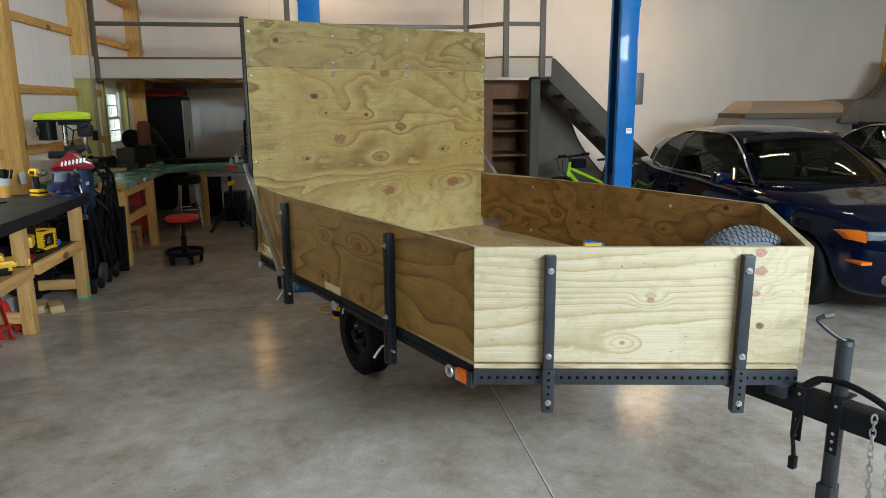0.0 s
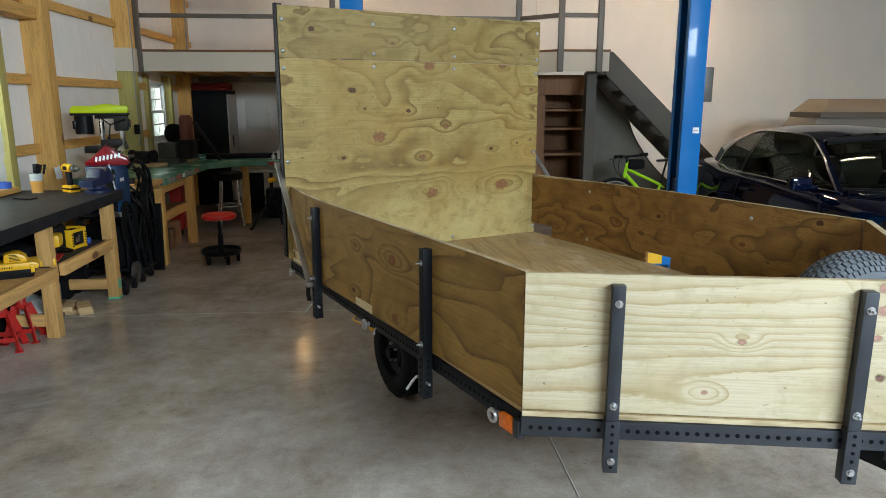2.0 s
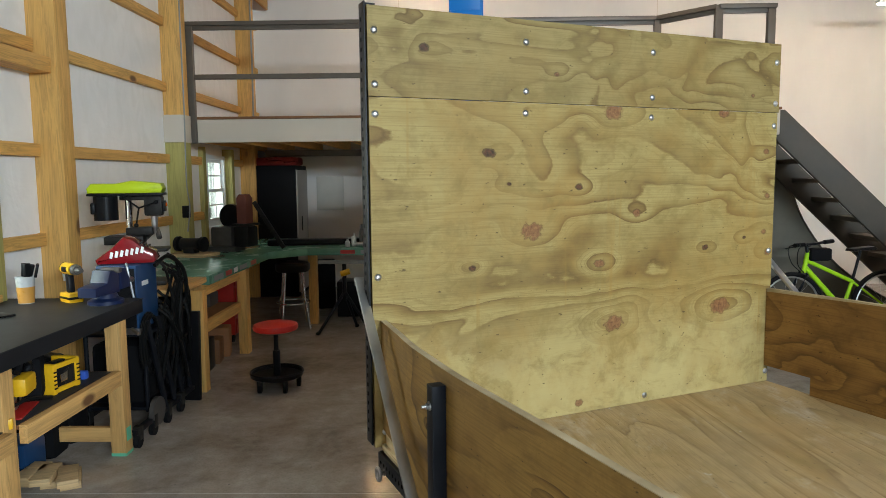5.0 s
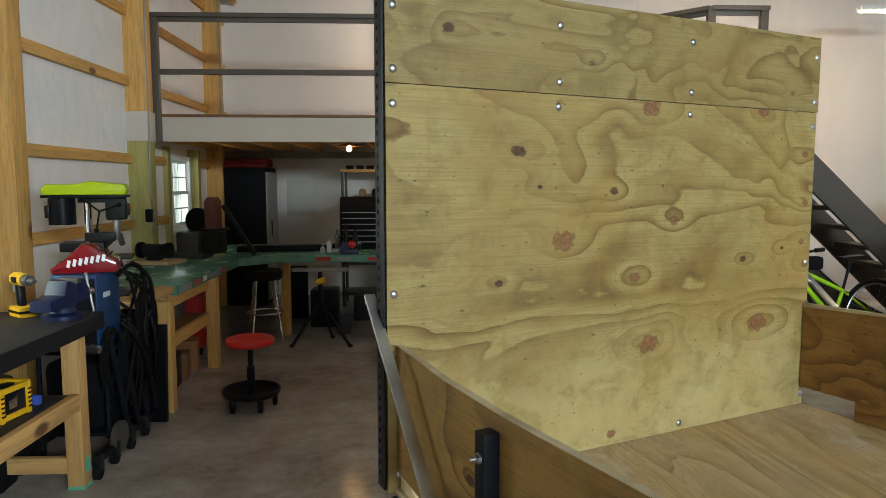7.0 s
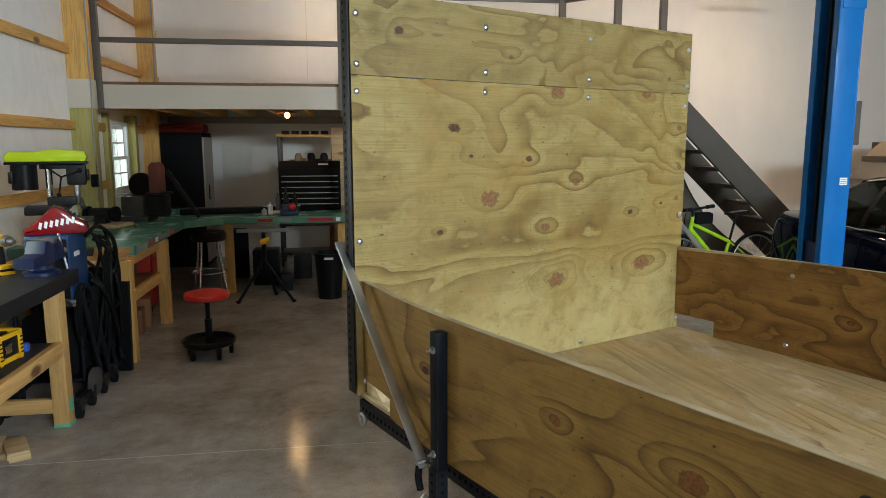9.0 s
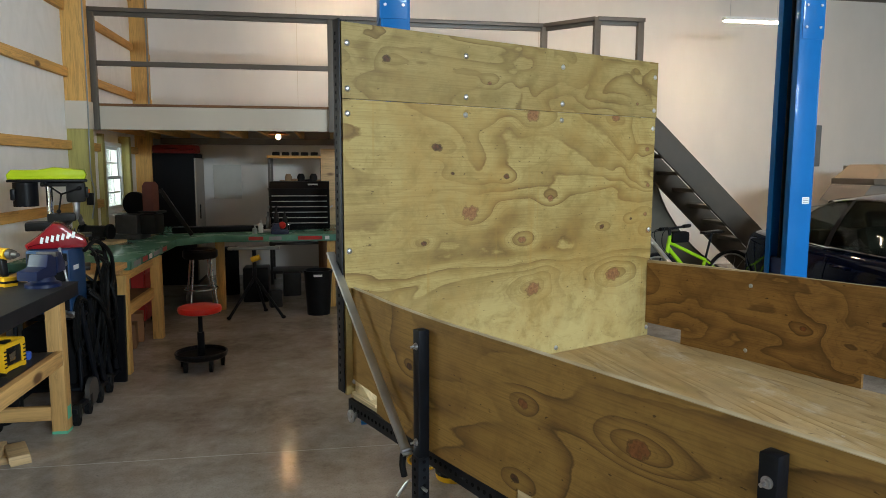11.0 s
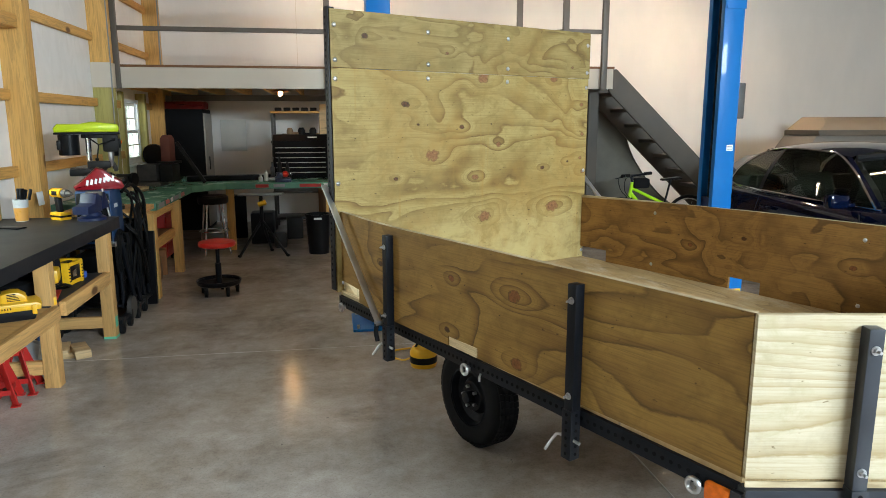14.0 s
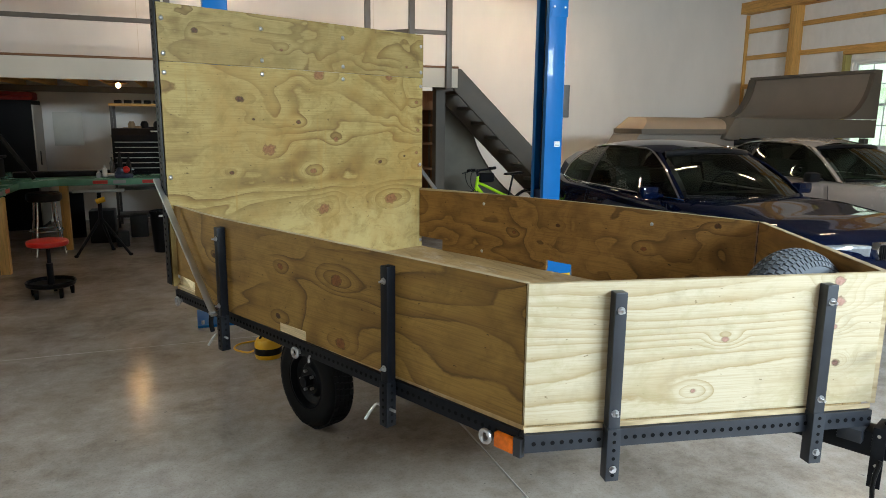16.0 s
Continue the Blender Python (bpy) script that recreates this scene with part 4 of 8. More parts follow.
b = shape()
prism(b, [(0.004, LEN + 0.03), (-0.002, -0.014), (0.985, -0.705), (WID - 0.004, 0.0), (WID - 0.004, LEN + 0.03)], "z", DECK - 0.020, DECK - 0.001)
deck = part("deck", b, "ply_deck", trailer, "worn and dusty plywood bed", 0)
b = shape()
obox(b, along(0.0, 0.001, DECK - 0.009), along(1.226, 0.001, DECK - 0.009), 0.003, 0.017)
obox(b, (0.0025, 0.0, DECK - 0.010), (0.0025, LEN, DECK - 0.010), 0.003, 0.018)
part("edge_band", b, "ply_edge", deck, "rough layered plywood edge", 0)

# headboard: a full sheet and a strip above, with a black slotted angle behind
HX0, HX1, HY = -0.030, 1.872, LEN + 0.004
b = shape()
box(b, HX0, HX1, HY, HY + PT, 0.668, 1.889, 0.0006)
head = part("headboard", b, "ply_head", trailer, "tall yellowish plywood headboard with reddish knots", 0)
b = shape()
box(b, HX0 - 0.002, HX1 + 0.004, HY - 0.003, HY + PT - 0.003, 1.8915, 2.188, 0.0006)
head2 = part("headboard_strip", b, "ply_top", trailer, "plywood strip above the headboard", 0)
b = shape()
box(b, HX0 - 0.012, HX0 - 0.007, HY - 0.002, HY + 0.055, 0.68, 2.20, 0.001)
box(b, HX0 - 0.012, HX0 + 0.035, HY + PT + 0.002, HY + PT + 0.006, 0.68, 2.20, 0.001)
ang = part("slotted_angle", b, "galv", trailer, "black perforated steel angle")
b = shape()
box(b, HX0 - 0.0132, HX0 - 0.012, HY + 0.028, HY + 0.038, 0.72, 0.733)
slot = part("slot", b, "hole", ang, "", 0)
for k in range(1, 44):
    twin(slot, ang, Matrix.Translation((0, 0, 0.033 * k)))
b = shape()
box(b, HX1 - 0.035, HX1 + 0.010, HY + PT + 0.002, HY + PT + 0.006, 0.68, 2.18, 0.001)
part("slotted_angle", b, "galv", trailer)


def bolt(c, n, r=0.011, parent=trailer, length=0.0):
    """A zinc bolt head with its washer, facing along n."""
    bm, c, n = shape(), Vector(c), Vector(n).normalized()
    cyl(bm, c, c + n * 0.002, r * 1.45, seg=16)
    cyl(bm, c + n * 0.002, c + n * 0.010, r, seg=6)
    if length:
        cyl(bm, c + n * 0.010, c + n * (0.010 + length), r * 0.5, seg=8)
    return part("bolt", bm, "zinc", parent)


def screw(c, n, r=0.013, parent=trailer):
    bm, c, n = shape(), Vector(c), Vector(n).normalized()
    lathe(bm, [(r, 0), (r * 0.85, 0.003), (r * 0.45, 0.0052), (0, 0.006)], Matrix.Translation(c) @ n.to_track_quat("Z", "Y").to_matrix().to_4x4(), 14)
    return part("carriage_bolt", bm, "zinc", parent)


for x in (-0.008, 0.577, 1.165, 1.853):
    screw((x, HY - 0.003, 2.108), (0, -1, 0), parent=head2)
    screw((x, HY - 0.003, 1.930), (0, -1, 0), parent=head2)
    screw((x, HY, 1.851 if 0 < x < 1.5 else 1.832), (0, -1, 0), parent=head)
for x, z in ((-0.008, 1.275), (1.85, 1.275), (1.160, 0.695), (1.858, 0.715), (0.01, 0.722), (0.30, 0.705)):
    screw((x, HY, z), (0, -1, 0), parent=head)

# chassis rails: punched slate-coloured angle
F0, F1 = 0.588, 0.647


def rail_with_holes(p, q, name, holes=True, mat="frame_steel", hmat="hole", w=0.006):
    p, q = Vector(p), Vector(q)
    bm = shape()
    obox(bm, (p.x, p.y, (F0 + F1) / 2), (q.x, q.y, (F0 + F1) / 2), w, F1 - F0, 0.0015)
    d = (q - p).normalized()
    n = Vector((d.y, -d.x, 0))
    obox(bm, p - n * 0.024 + Vector((0, 0, F1 - 0.003)), q - n * 0.024 + Vector((0, 0, F1 - 0.003)), 0.044, 0.005)
    r = part(name, bm, mat, trailer, "punched steel frame rail")
    if holes:
        k, ln = 0.03, (q - p).length
        c = p + d * k + n * (w / 2)
        bm = shape()
        cyl(bm, (c.x, c.y, (F0 + F1) / 2), (c.x + n.x * 0.0012, c.y + n.y * 0.0012, (F0 + F1) / 2), 0.0072, seg=10)
        hole = part("punched_hole", bm, hmat, r, "", 0)
        while k + 0.0305 < ln:
            k += 0.0305
            twin(hole, r, Matrix.Translation(d * (k - 0.03)))
    return r


rail_with_holes(along(-0.002, 0.012, 0), along(1.226, 0.012, 0), "frame_rail")
rail_with_holes((-0.012, LEN + 0.02, 0), (-0.012, -0.01, 0), "frame_rail", mat="black_steel")
rail_with_holes((WID + 0.012, 0.0, 0), (WID + 0.012, LEN + 0.02, 0), "frame_rail", mat="black_steel")
rail_with_holes((WID + 0.01, LEN + 0.02, 0), (-0.01, LEN + 0.02, 0), "frame_rail", False, "black_steel")
rail_with_holes((0.985, -0.71, 0), (WID + 0.01, -0.01, 0), "frame_rail", True, "black_steel")
for y in (0.02, 1.0, 2.2):
    b = shape()
    box(b, 0.0, WID, y, y + 0.05, F0 - 0.01, F1 - 0.006, 0.002)
    part("cross_member", b, "black_steel", trailer)

# stake posts outside the panels
def stake(base, out, name="stake_post", pin=True, holes=True):
    """A square tube in a punched sleeve, bolted through the panel. base: foot of its inner face; out: outward."""
    out = Vector(out).normalized()
    sd = Vector((-out.y, out.x, 0))
    base = Vector(base)
    m = Matrix((sd, out, Vector((0, 0, 1)))).transposed().to_4x4()
    m.translation = base
    bm = shape()
    box(bm, -0.0195, 0.0195, 0.0, 0.039, 0.64, 1.085, 0.003, m)
    p = part(name, bm, "frame_steel" if holes else "black_steel", trailer, "dark grey square tube stake")
    bm = shape()
    box(bm, -0.0225, 0.0225, 0.001, 0.045, 0.474, 0.650, 0.003, m)
    sl = part("sleeve", bm, "frame_steel" if holes else "black_steel", p, "punched square sleeve")
    for k in range(6):
        z = 0.495 + k * 0.028
        for c, way in ((m @ Vector((0, 0.0453, z)), out), (m @ Vector((0.0228, 0.022, z)), sd)):
            bm = shape()
            cyl(bm, c, c + way * 0.0012, 0.006, seg=8)
            part("punched_hole", bm, "hole", p, "", 0)
    for z in (1.030, 0.700):
        bolt(m @ Vector((0, 0.039, z)), out, 0.0085, p, 0.012)
    if pin:
        bm = shape()
        tube(bm, curve_pts([m @ Vector((0.05, 0.03, 0.545)), m @ Vector((-0.045, 0.03, 0.545)), m @ Vector((-0.06, 0.045, 0.53)), m @ Vector((-0.075, 0.07, 0.487))], 5), 0.0055, 8)
        part("hitch_pin", bm, "zinc", p, "bent zinc pin")
    else:
        bolt(m @ Vector((0, 0.045, 0.515)), out, 0.0085, p)
    return p


stake((-0.050, 1.795, 0), (-1, 0, 0), holes=False)
stake((-0.020, 0.590, 0), (-1, 0, 0), holes=False)
stake(along(0.280, 0.0, 0.012), (NOSE_A.y, -NOSE_A.x, 0), pin=False)
stake(along(1.000, 0.0, 0.012), (NOSE_A.y, -NOSE_A.x, 0), pin=False)
stake((WID + 0.006, 1.82, 0), (1, 0, 0), holes=False)
stake((WID + 0.004, 0.58, 0), (1, 0, 0), holes=False)
for y, z in ((1.82, 1.042), (1.83, 0.715), (0.58, 1.045), (0.58, 0.72)):
    screw((WID - PT + 0.004, y, z), (-1, 0, 0), 0.011, side_r)
bolt(Vector((1.04, -0.66, 1.03)), (0.6, -0.8, 0), 0.008, nose_r, 0.01)
bolt(Vector((1.04, -0.66, 0.79)), (0.6, -0.8, 0), 0.006, nose_r, 0.01)

# aluminium struts of the headboard
for x in (-0.047, WID + 0.045):
    b = shape()
    obox(b, (x, 2.545, 1.262), (x - (0.048 if x < 0 else -0.012), 1.840, 0.640), 0.010, 0.034, 0.001, (1, 0, 0))
    st = part("strut", b, "alu", trailer, "flat aluminium strut")
    for x0, x1, y, z in ((x - 0.018, x + 0.018, 2.53, 1.245), (x - 0.07, x, 1.850, 0.655)):
        b = shape()
        cyl(b, (x0, y, z), (x1, y, z), 0.008, seg=8)
        part("strut_bolt", b, "zinc", st)
b = shape()
tube(b, curve_pts([(-0.095, 1.865, 0.66), (-0.10, 1.87, 0.60), (-0.095, 1.865, 0.555)], 5), 0.012, 8)
part("bungee_end", b, "black_plastic", trailer)
# timber cleats at the rear corners
b = shape()
prism(b, [(LEN - 0.16, DECK), (LEN - 0.004, DECK), (LEN - 0.004, DECK + 0.085)], "x", 0.006, 0.20, 0.002)
part("corner_cleat", b, "wood_pale", trailer, "pale timber wedge")
b = shape()
box(b, -0.006, 0.10, LEN - 0.20, LEN + 0.005, DECK - 0.0005, DECK + 0.012, 0.002)
part("corner_cleat", b, "wood_pale", trailer, "pale timber block")
b = shape()
box(b, -0.035, 0.012, 1.14, 1.335, DECK, DECK + 0.042, 0.002)
part("filler_block", b, "wood_pale", trailer, "pale timber filler in a notch")


def eye_bolt(y, z):
    bm = shape()
    ring = [(-0.040, y + 0.020 * math.cos(a), z + 0.020 * math.sin(a)) for a in [k * math.pi / 10 for k in range(20)]]
    tube(bm, ring, 0.0072, 8, True)
    cyl(bm, (-0.012, y, z), (-0.028, y, z), 0.007, seg=8)
    cyl(bm, (-0.016, y, z), (-0.020, y, z), 0.013, seg=6)
    return part("eye_bolt", bm, "zinc", trailer, "zinc eye bolt")


for y in (1.215, 0.108, 2.385):
    eye_bolt(y, 0.597)
b = shape()
tube(b, [(-0.02, 1.13, 0.60), (-0.03, 1.125, 0.59), (-0.03, 1.125, 0.572)], 0.005, 6)
part("hook", b, "zinc", trailer)
b = shape()
box(b, -0.036, -0.015, 0.000, 0.076, 0.572, 0.622, 0.004)
mk = part("marker_light", b, "amber", trailer, "amber side marker lens")
b = shape()
box(b, -0.034, -0.012, -0.032, -0.001, 0.568, 0.630, 0.003)
part("bracket", b, "frame_steel", mk)

# running gear
def wheel_set(x, out, y=1.645, r=0.250):
    w = 0.13
    bm = shape()
    prof = [(r * 0.60, -w / 2), (r * 0.80, -w / 2 - 0.012), (r * 0.93, -w / 2), (r * 0.985, -w / 2 + 0.02), (r, -w / 2 + 0.05), (r, w / 2 - 0.05), (r * 0.985, w / 2 - 0.02), (r * 0.93, w / 2), (r * 0.80, w / 2 + 0.012), (r * 0.60, w / 2)]
    m = Matrix.Translation((x, y, r)) @ Matrix.Rotation(math.pi / 2, 4, "Y")
    lathe(bm, prof, m, 48)
    wh = part("tyre", bm, "rubber", trailer, "worn black tyre")
    bm = shape()
    for k in range(48):
        a = 2 * math.pi * k / 48
        for s in (-0.042, -0.014, 0.014, 0.042):
            t = Matrix.Translation((x, y, r)) @ Matrix.Rotation(a + s, 4, "X") @ Matrix.Translation((s, 0, r + 0.001))
            box(bm, -0.012, 0.012, -0.014, 0.014, -0.003, 0.005, 0, t)
    part("tread", bm, "rubber", wh, "", 0)
    bm = shape()
    o = out
    lathe(bm, [(r * 0.61, o * 0.06), (r * 0.56, o * 0.065), (r * 0.52, o * 0.03), (r * 0.38, o * 0.015), (r * 0.30, o * 0.04), (r * 0.12, o * 0.04), (r * 0.12, o * 0.08), (0, o * 0.085)], m, 32)
    rim = part("rim", bm, "black_steel", wh, "black steel wheel with a hub cap")
    for k in range(5):
        a = 2 * math.pi * k / 5
        c = Vector((x + o * 0.045, y + r * 0.21 * math.cos(a), r + r * 0.21 * math.sin(a)))
        bm = shape()
        cyl(bm, c, c + Vector((o * 0.016, 0, 0)), 0.009, seg=6)
        part("lug_nut", bm, "zinc", wh)


wheel_set(0.355, -1)
wheel_set(WID - 0.355, 1)
b = shape()
cyl(b, (0.33, 1.645, 0.250), (WID - 0.33, 1.645, 0.250), 0.03, seg=12)
part("axle", b, "black_steel", trailer)
for x in (0.52, WID - 0.52):
    b = shape()
    pts = curve_pts([(x, 1.295, 0.55), (x, 1.475, 0.35), (x, 1.645, 0.30), (x, 1.815, 0.35), (x, 1.995, 0.55)], 5)
    for p, q in zip(pts, pts[1:]):
        obox(b, p, q, 0.05, 0.02)
    part("leaf_spring", b, "black_steel", trailer)

# tongue, jack, chains
TX, TZ0, TZ1 = 0.985, 0.497, 0.585
b = shape()
box(b, TX - 0.045, TX + 0.045, -1.62, 0.4, TZ0, TZ1, 0.006)
part("tongue", b, "black_steel", trailer, "black box-section tongue")
b = shape()
box(b, TX - 0.052, TX + 0.052, -1.75, -1.60, TZ0 + 0.01, TZ1 + 0.02, 0.01)
ball(b, (TX, -1.76, TZ1 - 0.02), 0.06, 1, 1.1, 0.8)
part("coupler", b, "black_steel", trailer)
b = shape()
box(b, TX - 0.075, TX + 0.01, -0.735, -0.66, 0.545, 0.590, 0.003)
part("nose_gusset", b, "frame_steel", trailer, "slate steel gusset with square ends")
for y in (-0.781, -0.914):
    b = shape()
    box(b, TX - 0.054, TX - 0.047, y - 0.02, y + 0.02, 0.395, 0.605, 0.002)
    box(b, TX - 0.054, TX + 0.054, y - 0.02, y + 0.02, 0.600, 0.607, 0.002)
    cb = part("clamp_plate", b, "black_steel", trailer, "black bolt-on plate with holes")
    for z in (0.415, 0.445, 0.475, 0.58):
        b = shape()
        cyl(b, (TX - 0.0553, y, z), (TX - 0.054, y, z), 0.006, seg=8)
        part("bolt_hole", b, "alu", cb, "", 0)
JX, JY = TX + 0.005, -0.893
b = shape()
cyl(b, (JX, JY, 0.24), (JX, JY, 0.797), 0.028, seg=24)
jack = part("jack_tube", b, "frame_steel", trailer, "slate grey tongue jack")
b = shape()
cyl(b, (JX, JY, 0.797), (JX, JY, 0.812), 0.031, 0.027, seg=24)
part("jack_cap", b, "frame_steel", jack)
b = shape()
tube(b, curve_pts([(JX, JY, 0.807), (JX - 0.025, JY + 0.03, 0.828), (JX - 0.058, JY + 0.066, 0.868), (JX - 0.064, JY + 0.07, 0.885), (JX - 0.04, JY + 0.048, 0.898)], 6), 0.008, 10)
part("crank", b, "frame_steel", jack)
b = shape()
tube(b, curve_pts([(JX - 0.052, JY + 0.058, 0.894), (JX - 0.028, JY + 0.036, 0.902)], 4), 0.013, 10)
part("crank_grip", b, "grey_iron", jack)
b = shape()
box(b, JX - 0.034, JX + 0.034, JY - 0.025, JY + 0.03, 0.11, 0.25, 0.006)
part("wheel_fork", b, "frame_steel", jack)
b = shape()
cyl(b, (JX - 0.028, JY, 0.085), (JX + 0.028, JY, 0.085), 0.085, seg=32)
part("jack_wheel", b, "grey_box", jack, "pale grey plastic wheel")
b = shape()
tube(b, curve_pts([(TX - 0.03, -0.79, 0.615), (TX - 0.01, -0.83, 0.645), (TX - 0.02, -0.93, 0.66), (TX - 0.03, -1.05, 0.635), (TX - 0.02, -1.12, 0.58)], 8), 0.012, 10)
part("wiring_loom", b, "cable", trailer)
b = shape()
tube(b, curve_pts([(TX - 0.06, -0.795, 0.50), (TX - 0.075, -0.785, 0.43), (TX - 0.065, -0.785, 0.37), (TX - 0.062, -0.788, 0.335)], 6), 0.008, 8)
lead = part("plug_lead", b, "cable", trailer)
b = shape()
box(b, TX - 0.078, TX - 0.048, -0.80, -0.775, 0.285, 0.335, 0.005)
part("plug", b, "black_plastic", lead)


def chain(pts, link=0.028, r=0.0034):
    """A hanging chain, each link a closed ring."""
    line = curve_pts(pts, 12)
    bm, gone, flip = shape(), 0.0, 0
    for p, q in zip(line, line[1:]):
        gone += (q - p).length
        if gone < link * 0.72:
            continue
        gone = 0.0
        rot = (q - p).to_track_quat("Z", "Y").to_matrix().to_4x4()
        m = Matrix.Translation(p) @ rot @ Matrix.Rotation(math.pi / 2 * flip, 4, "Z")
        flip = 1 - flip
        ring = [m @ Vector((0.0085 * math.cos(a), 0, link * 0.62 * math.sin(a))) for a in [k * math.pi / 6 for k in range(12)]]
        tube(bm, ring, r, 6, True)
    return bm


part("safety_chain", chain([(TX - 0.065, -1.047, 0.60), (TX - 0.07, -1.052, 0.45), (TX - 0.06, -1.062, 0.28), (TX - 0.04, -1.082, 0.14), (TX - 0.02, -1.122, 0.03)]), "zinc", trailer, "zinc safety chain")
part("safety_chain", chain([(TX - 0.055, -1.092, 0.62), (TX - 0.06, -1.102, 0.45), (TX - 0.05, -1.112, 0.28), (TX - 0.03, -1.122, 0.14), (TX, -1.152, 0.03)]), "zinc", trailer, "zinc safety chain")
b = shape()
for y in (-1.067, -1.112):
    tube(b, curve_pts([(TX - 0.055, y, 0.245), (TX - 0.06, y + 0.01, 0.21), (TX - 0.05, y, 0.17)], 4), 0.012, 6)
part("rope_tie", b, "chain_blue", trailer, "blue cord tied to the chain")

# spare wheel standing in the nose
spare = thing("spare_tyre", TR @ pose(1.06, -0.425, DECK, 0, 0, 72), "dusty grey chunky-tread tyre standing in the trailer nose", "tyre")
b = shape()
rt, wt = 0.240, 0.150
m_ = Matrix.Translation((0, 0, rt)) @ Matrix.Rotation(math.pi / 2, 4, "Y")
swell = [(rt - 0.062 * (1 - math.cos(a)), 0.085 * math.sin(a)) for a in [radians(q) for q in range(-80, 81, 16)]]
lathe(b, [(rt * 0.55, -wt / 2)] + swell + [(rt * 0.55, wt / 2)], m_, 48)
part("carcass", b, "rubber_dust", spare)
b = shape()
for k in range(64):
    a = 2 * math.pi * k / 64
    for j in range(-4, 5):
        q = radians(j * 17)
        t = Matrix.Translation((0, 0, rt)) @ Matrix.Rotation(a + (0.05 if j % 2 else 0.0), 4, "X") @ Matrix.Translation((0.085 * math.sin(q), 0, rt - 0.062 * (1 - math.cos(q)))) @ Matrix.Rotation(q * 0.8, 4, "Y")
        box(b, -0.0085, 0.0085, -0.0075, 0.0075, -0.002, 0.004, 0, t)
part("tread", b, "rubber_dust", spare, "", 0)
b = shape()
lathe(b, [(rt * 0.56, 0.07), (rt * 0.5, 0.05), (rt * 0.2, 0.03), (0, 0.03)], m_, 28)
lathe(b, [(rt * 0.56, -0.07), (rt * 0.5, -0.05), (rt * 0.2, -0.03), (0, -0.03)], m_, 28)
part("rim", b, "black_steel", spare)

# ---- black-topped workbench along the west wall ----
def leg(parent, x0, x1, y0, y1, z1, tape=False, mat="bench_z"):
    bm = shape()
    box(bm, x0, x1, y0, y1, 0, z1, 0.003)
    lg = part("leg", bm, mat, parent)
    if tape:
        bm = shape()
        box(bm, x0 - 0.0006, x1 + 0.0006, y0 - 0.0006, y1 + 0.0006, 0.0, 0.018)
        part("tape_band", bm, "green_tape", lg, "green masking tape", 0)
    return lg


bench = thing("workbench", pose(0, 0, 0), "long pine workbench with a charcoal top and lower shelf", "workbench")
BF, BB, BZ = -2.05, -2.98, 0.893
b = shape()
box(b, BB, BF, 2.0, 6.52, BZ - 0.006, BZ, 0.002)
part("bench_mat", b, "bench_top", bench, "scuffed charcoal rubber surface")
b = shape()
box(b, BB, BF - 0.004, 2.005, 6.515, BZ - 0.088, BZ - 0.0065, 0.003)
part("tabletop", b, "bench_edge", bench)
for y, tape in ((2.2, False), (3.05, False), (3.75, False), (5.24, False), (6.22, True)):
    xo = -0.045 if y == 5.24 else 0.0
    leg(bench, -2.15 + xo, -2.062 + xo, y, y + 0.085, BZ - 0.09, tape)
    leg(bench, -2.93, -2.85, y, y + 0.085, BZ - 0.09)
    b = shape()
    box(b, -2.848, -2.152 + xo, y + 0.005, y + 0.045, 0.085, 0.17, 0.003)
    part("stretcher", b, "bench_x", bench)
for y0, y1 in ((2.2, 5.235), (5.33, 6.21)):
    b = shape()
    box(b, -2.10, -2.06, y0, y1, 0.432, 0.520, 0.003)
    part("shelf_rail", b, "bench_y", bench)
    b = shape()
    box(b, -2.92, -2.102, y0, y1, 0.498, 0.516, 0.002)
    part("shelf", b, "lum_darkx" if y0 > 5.3 else "bench_x", bench)
b = shape()
box(b, -2.0615, -2.0605, 6.235, 6.29, 0.085, 0.165)
part("tape_band", b, "green_tape", bench, "green masking tape", 0)


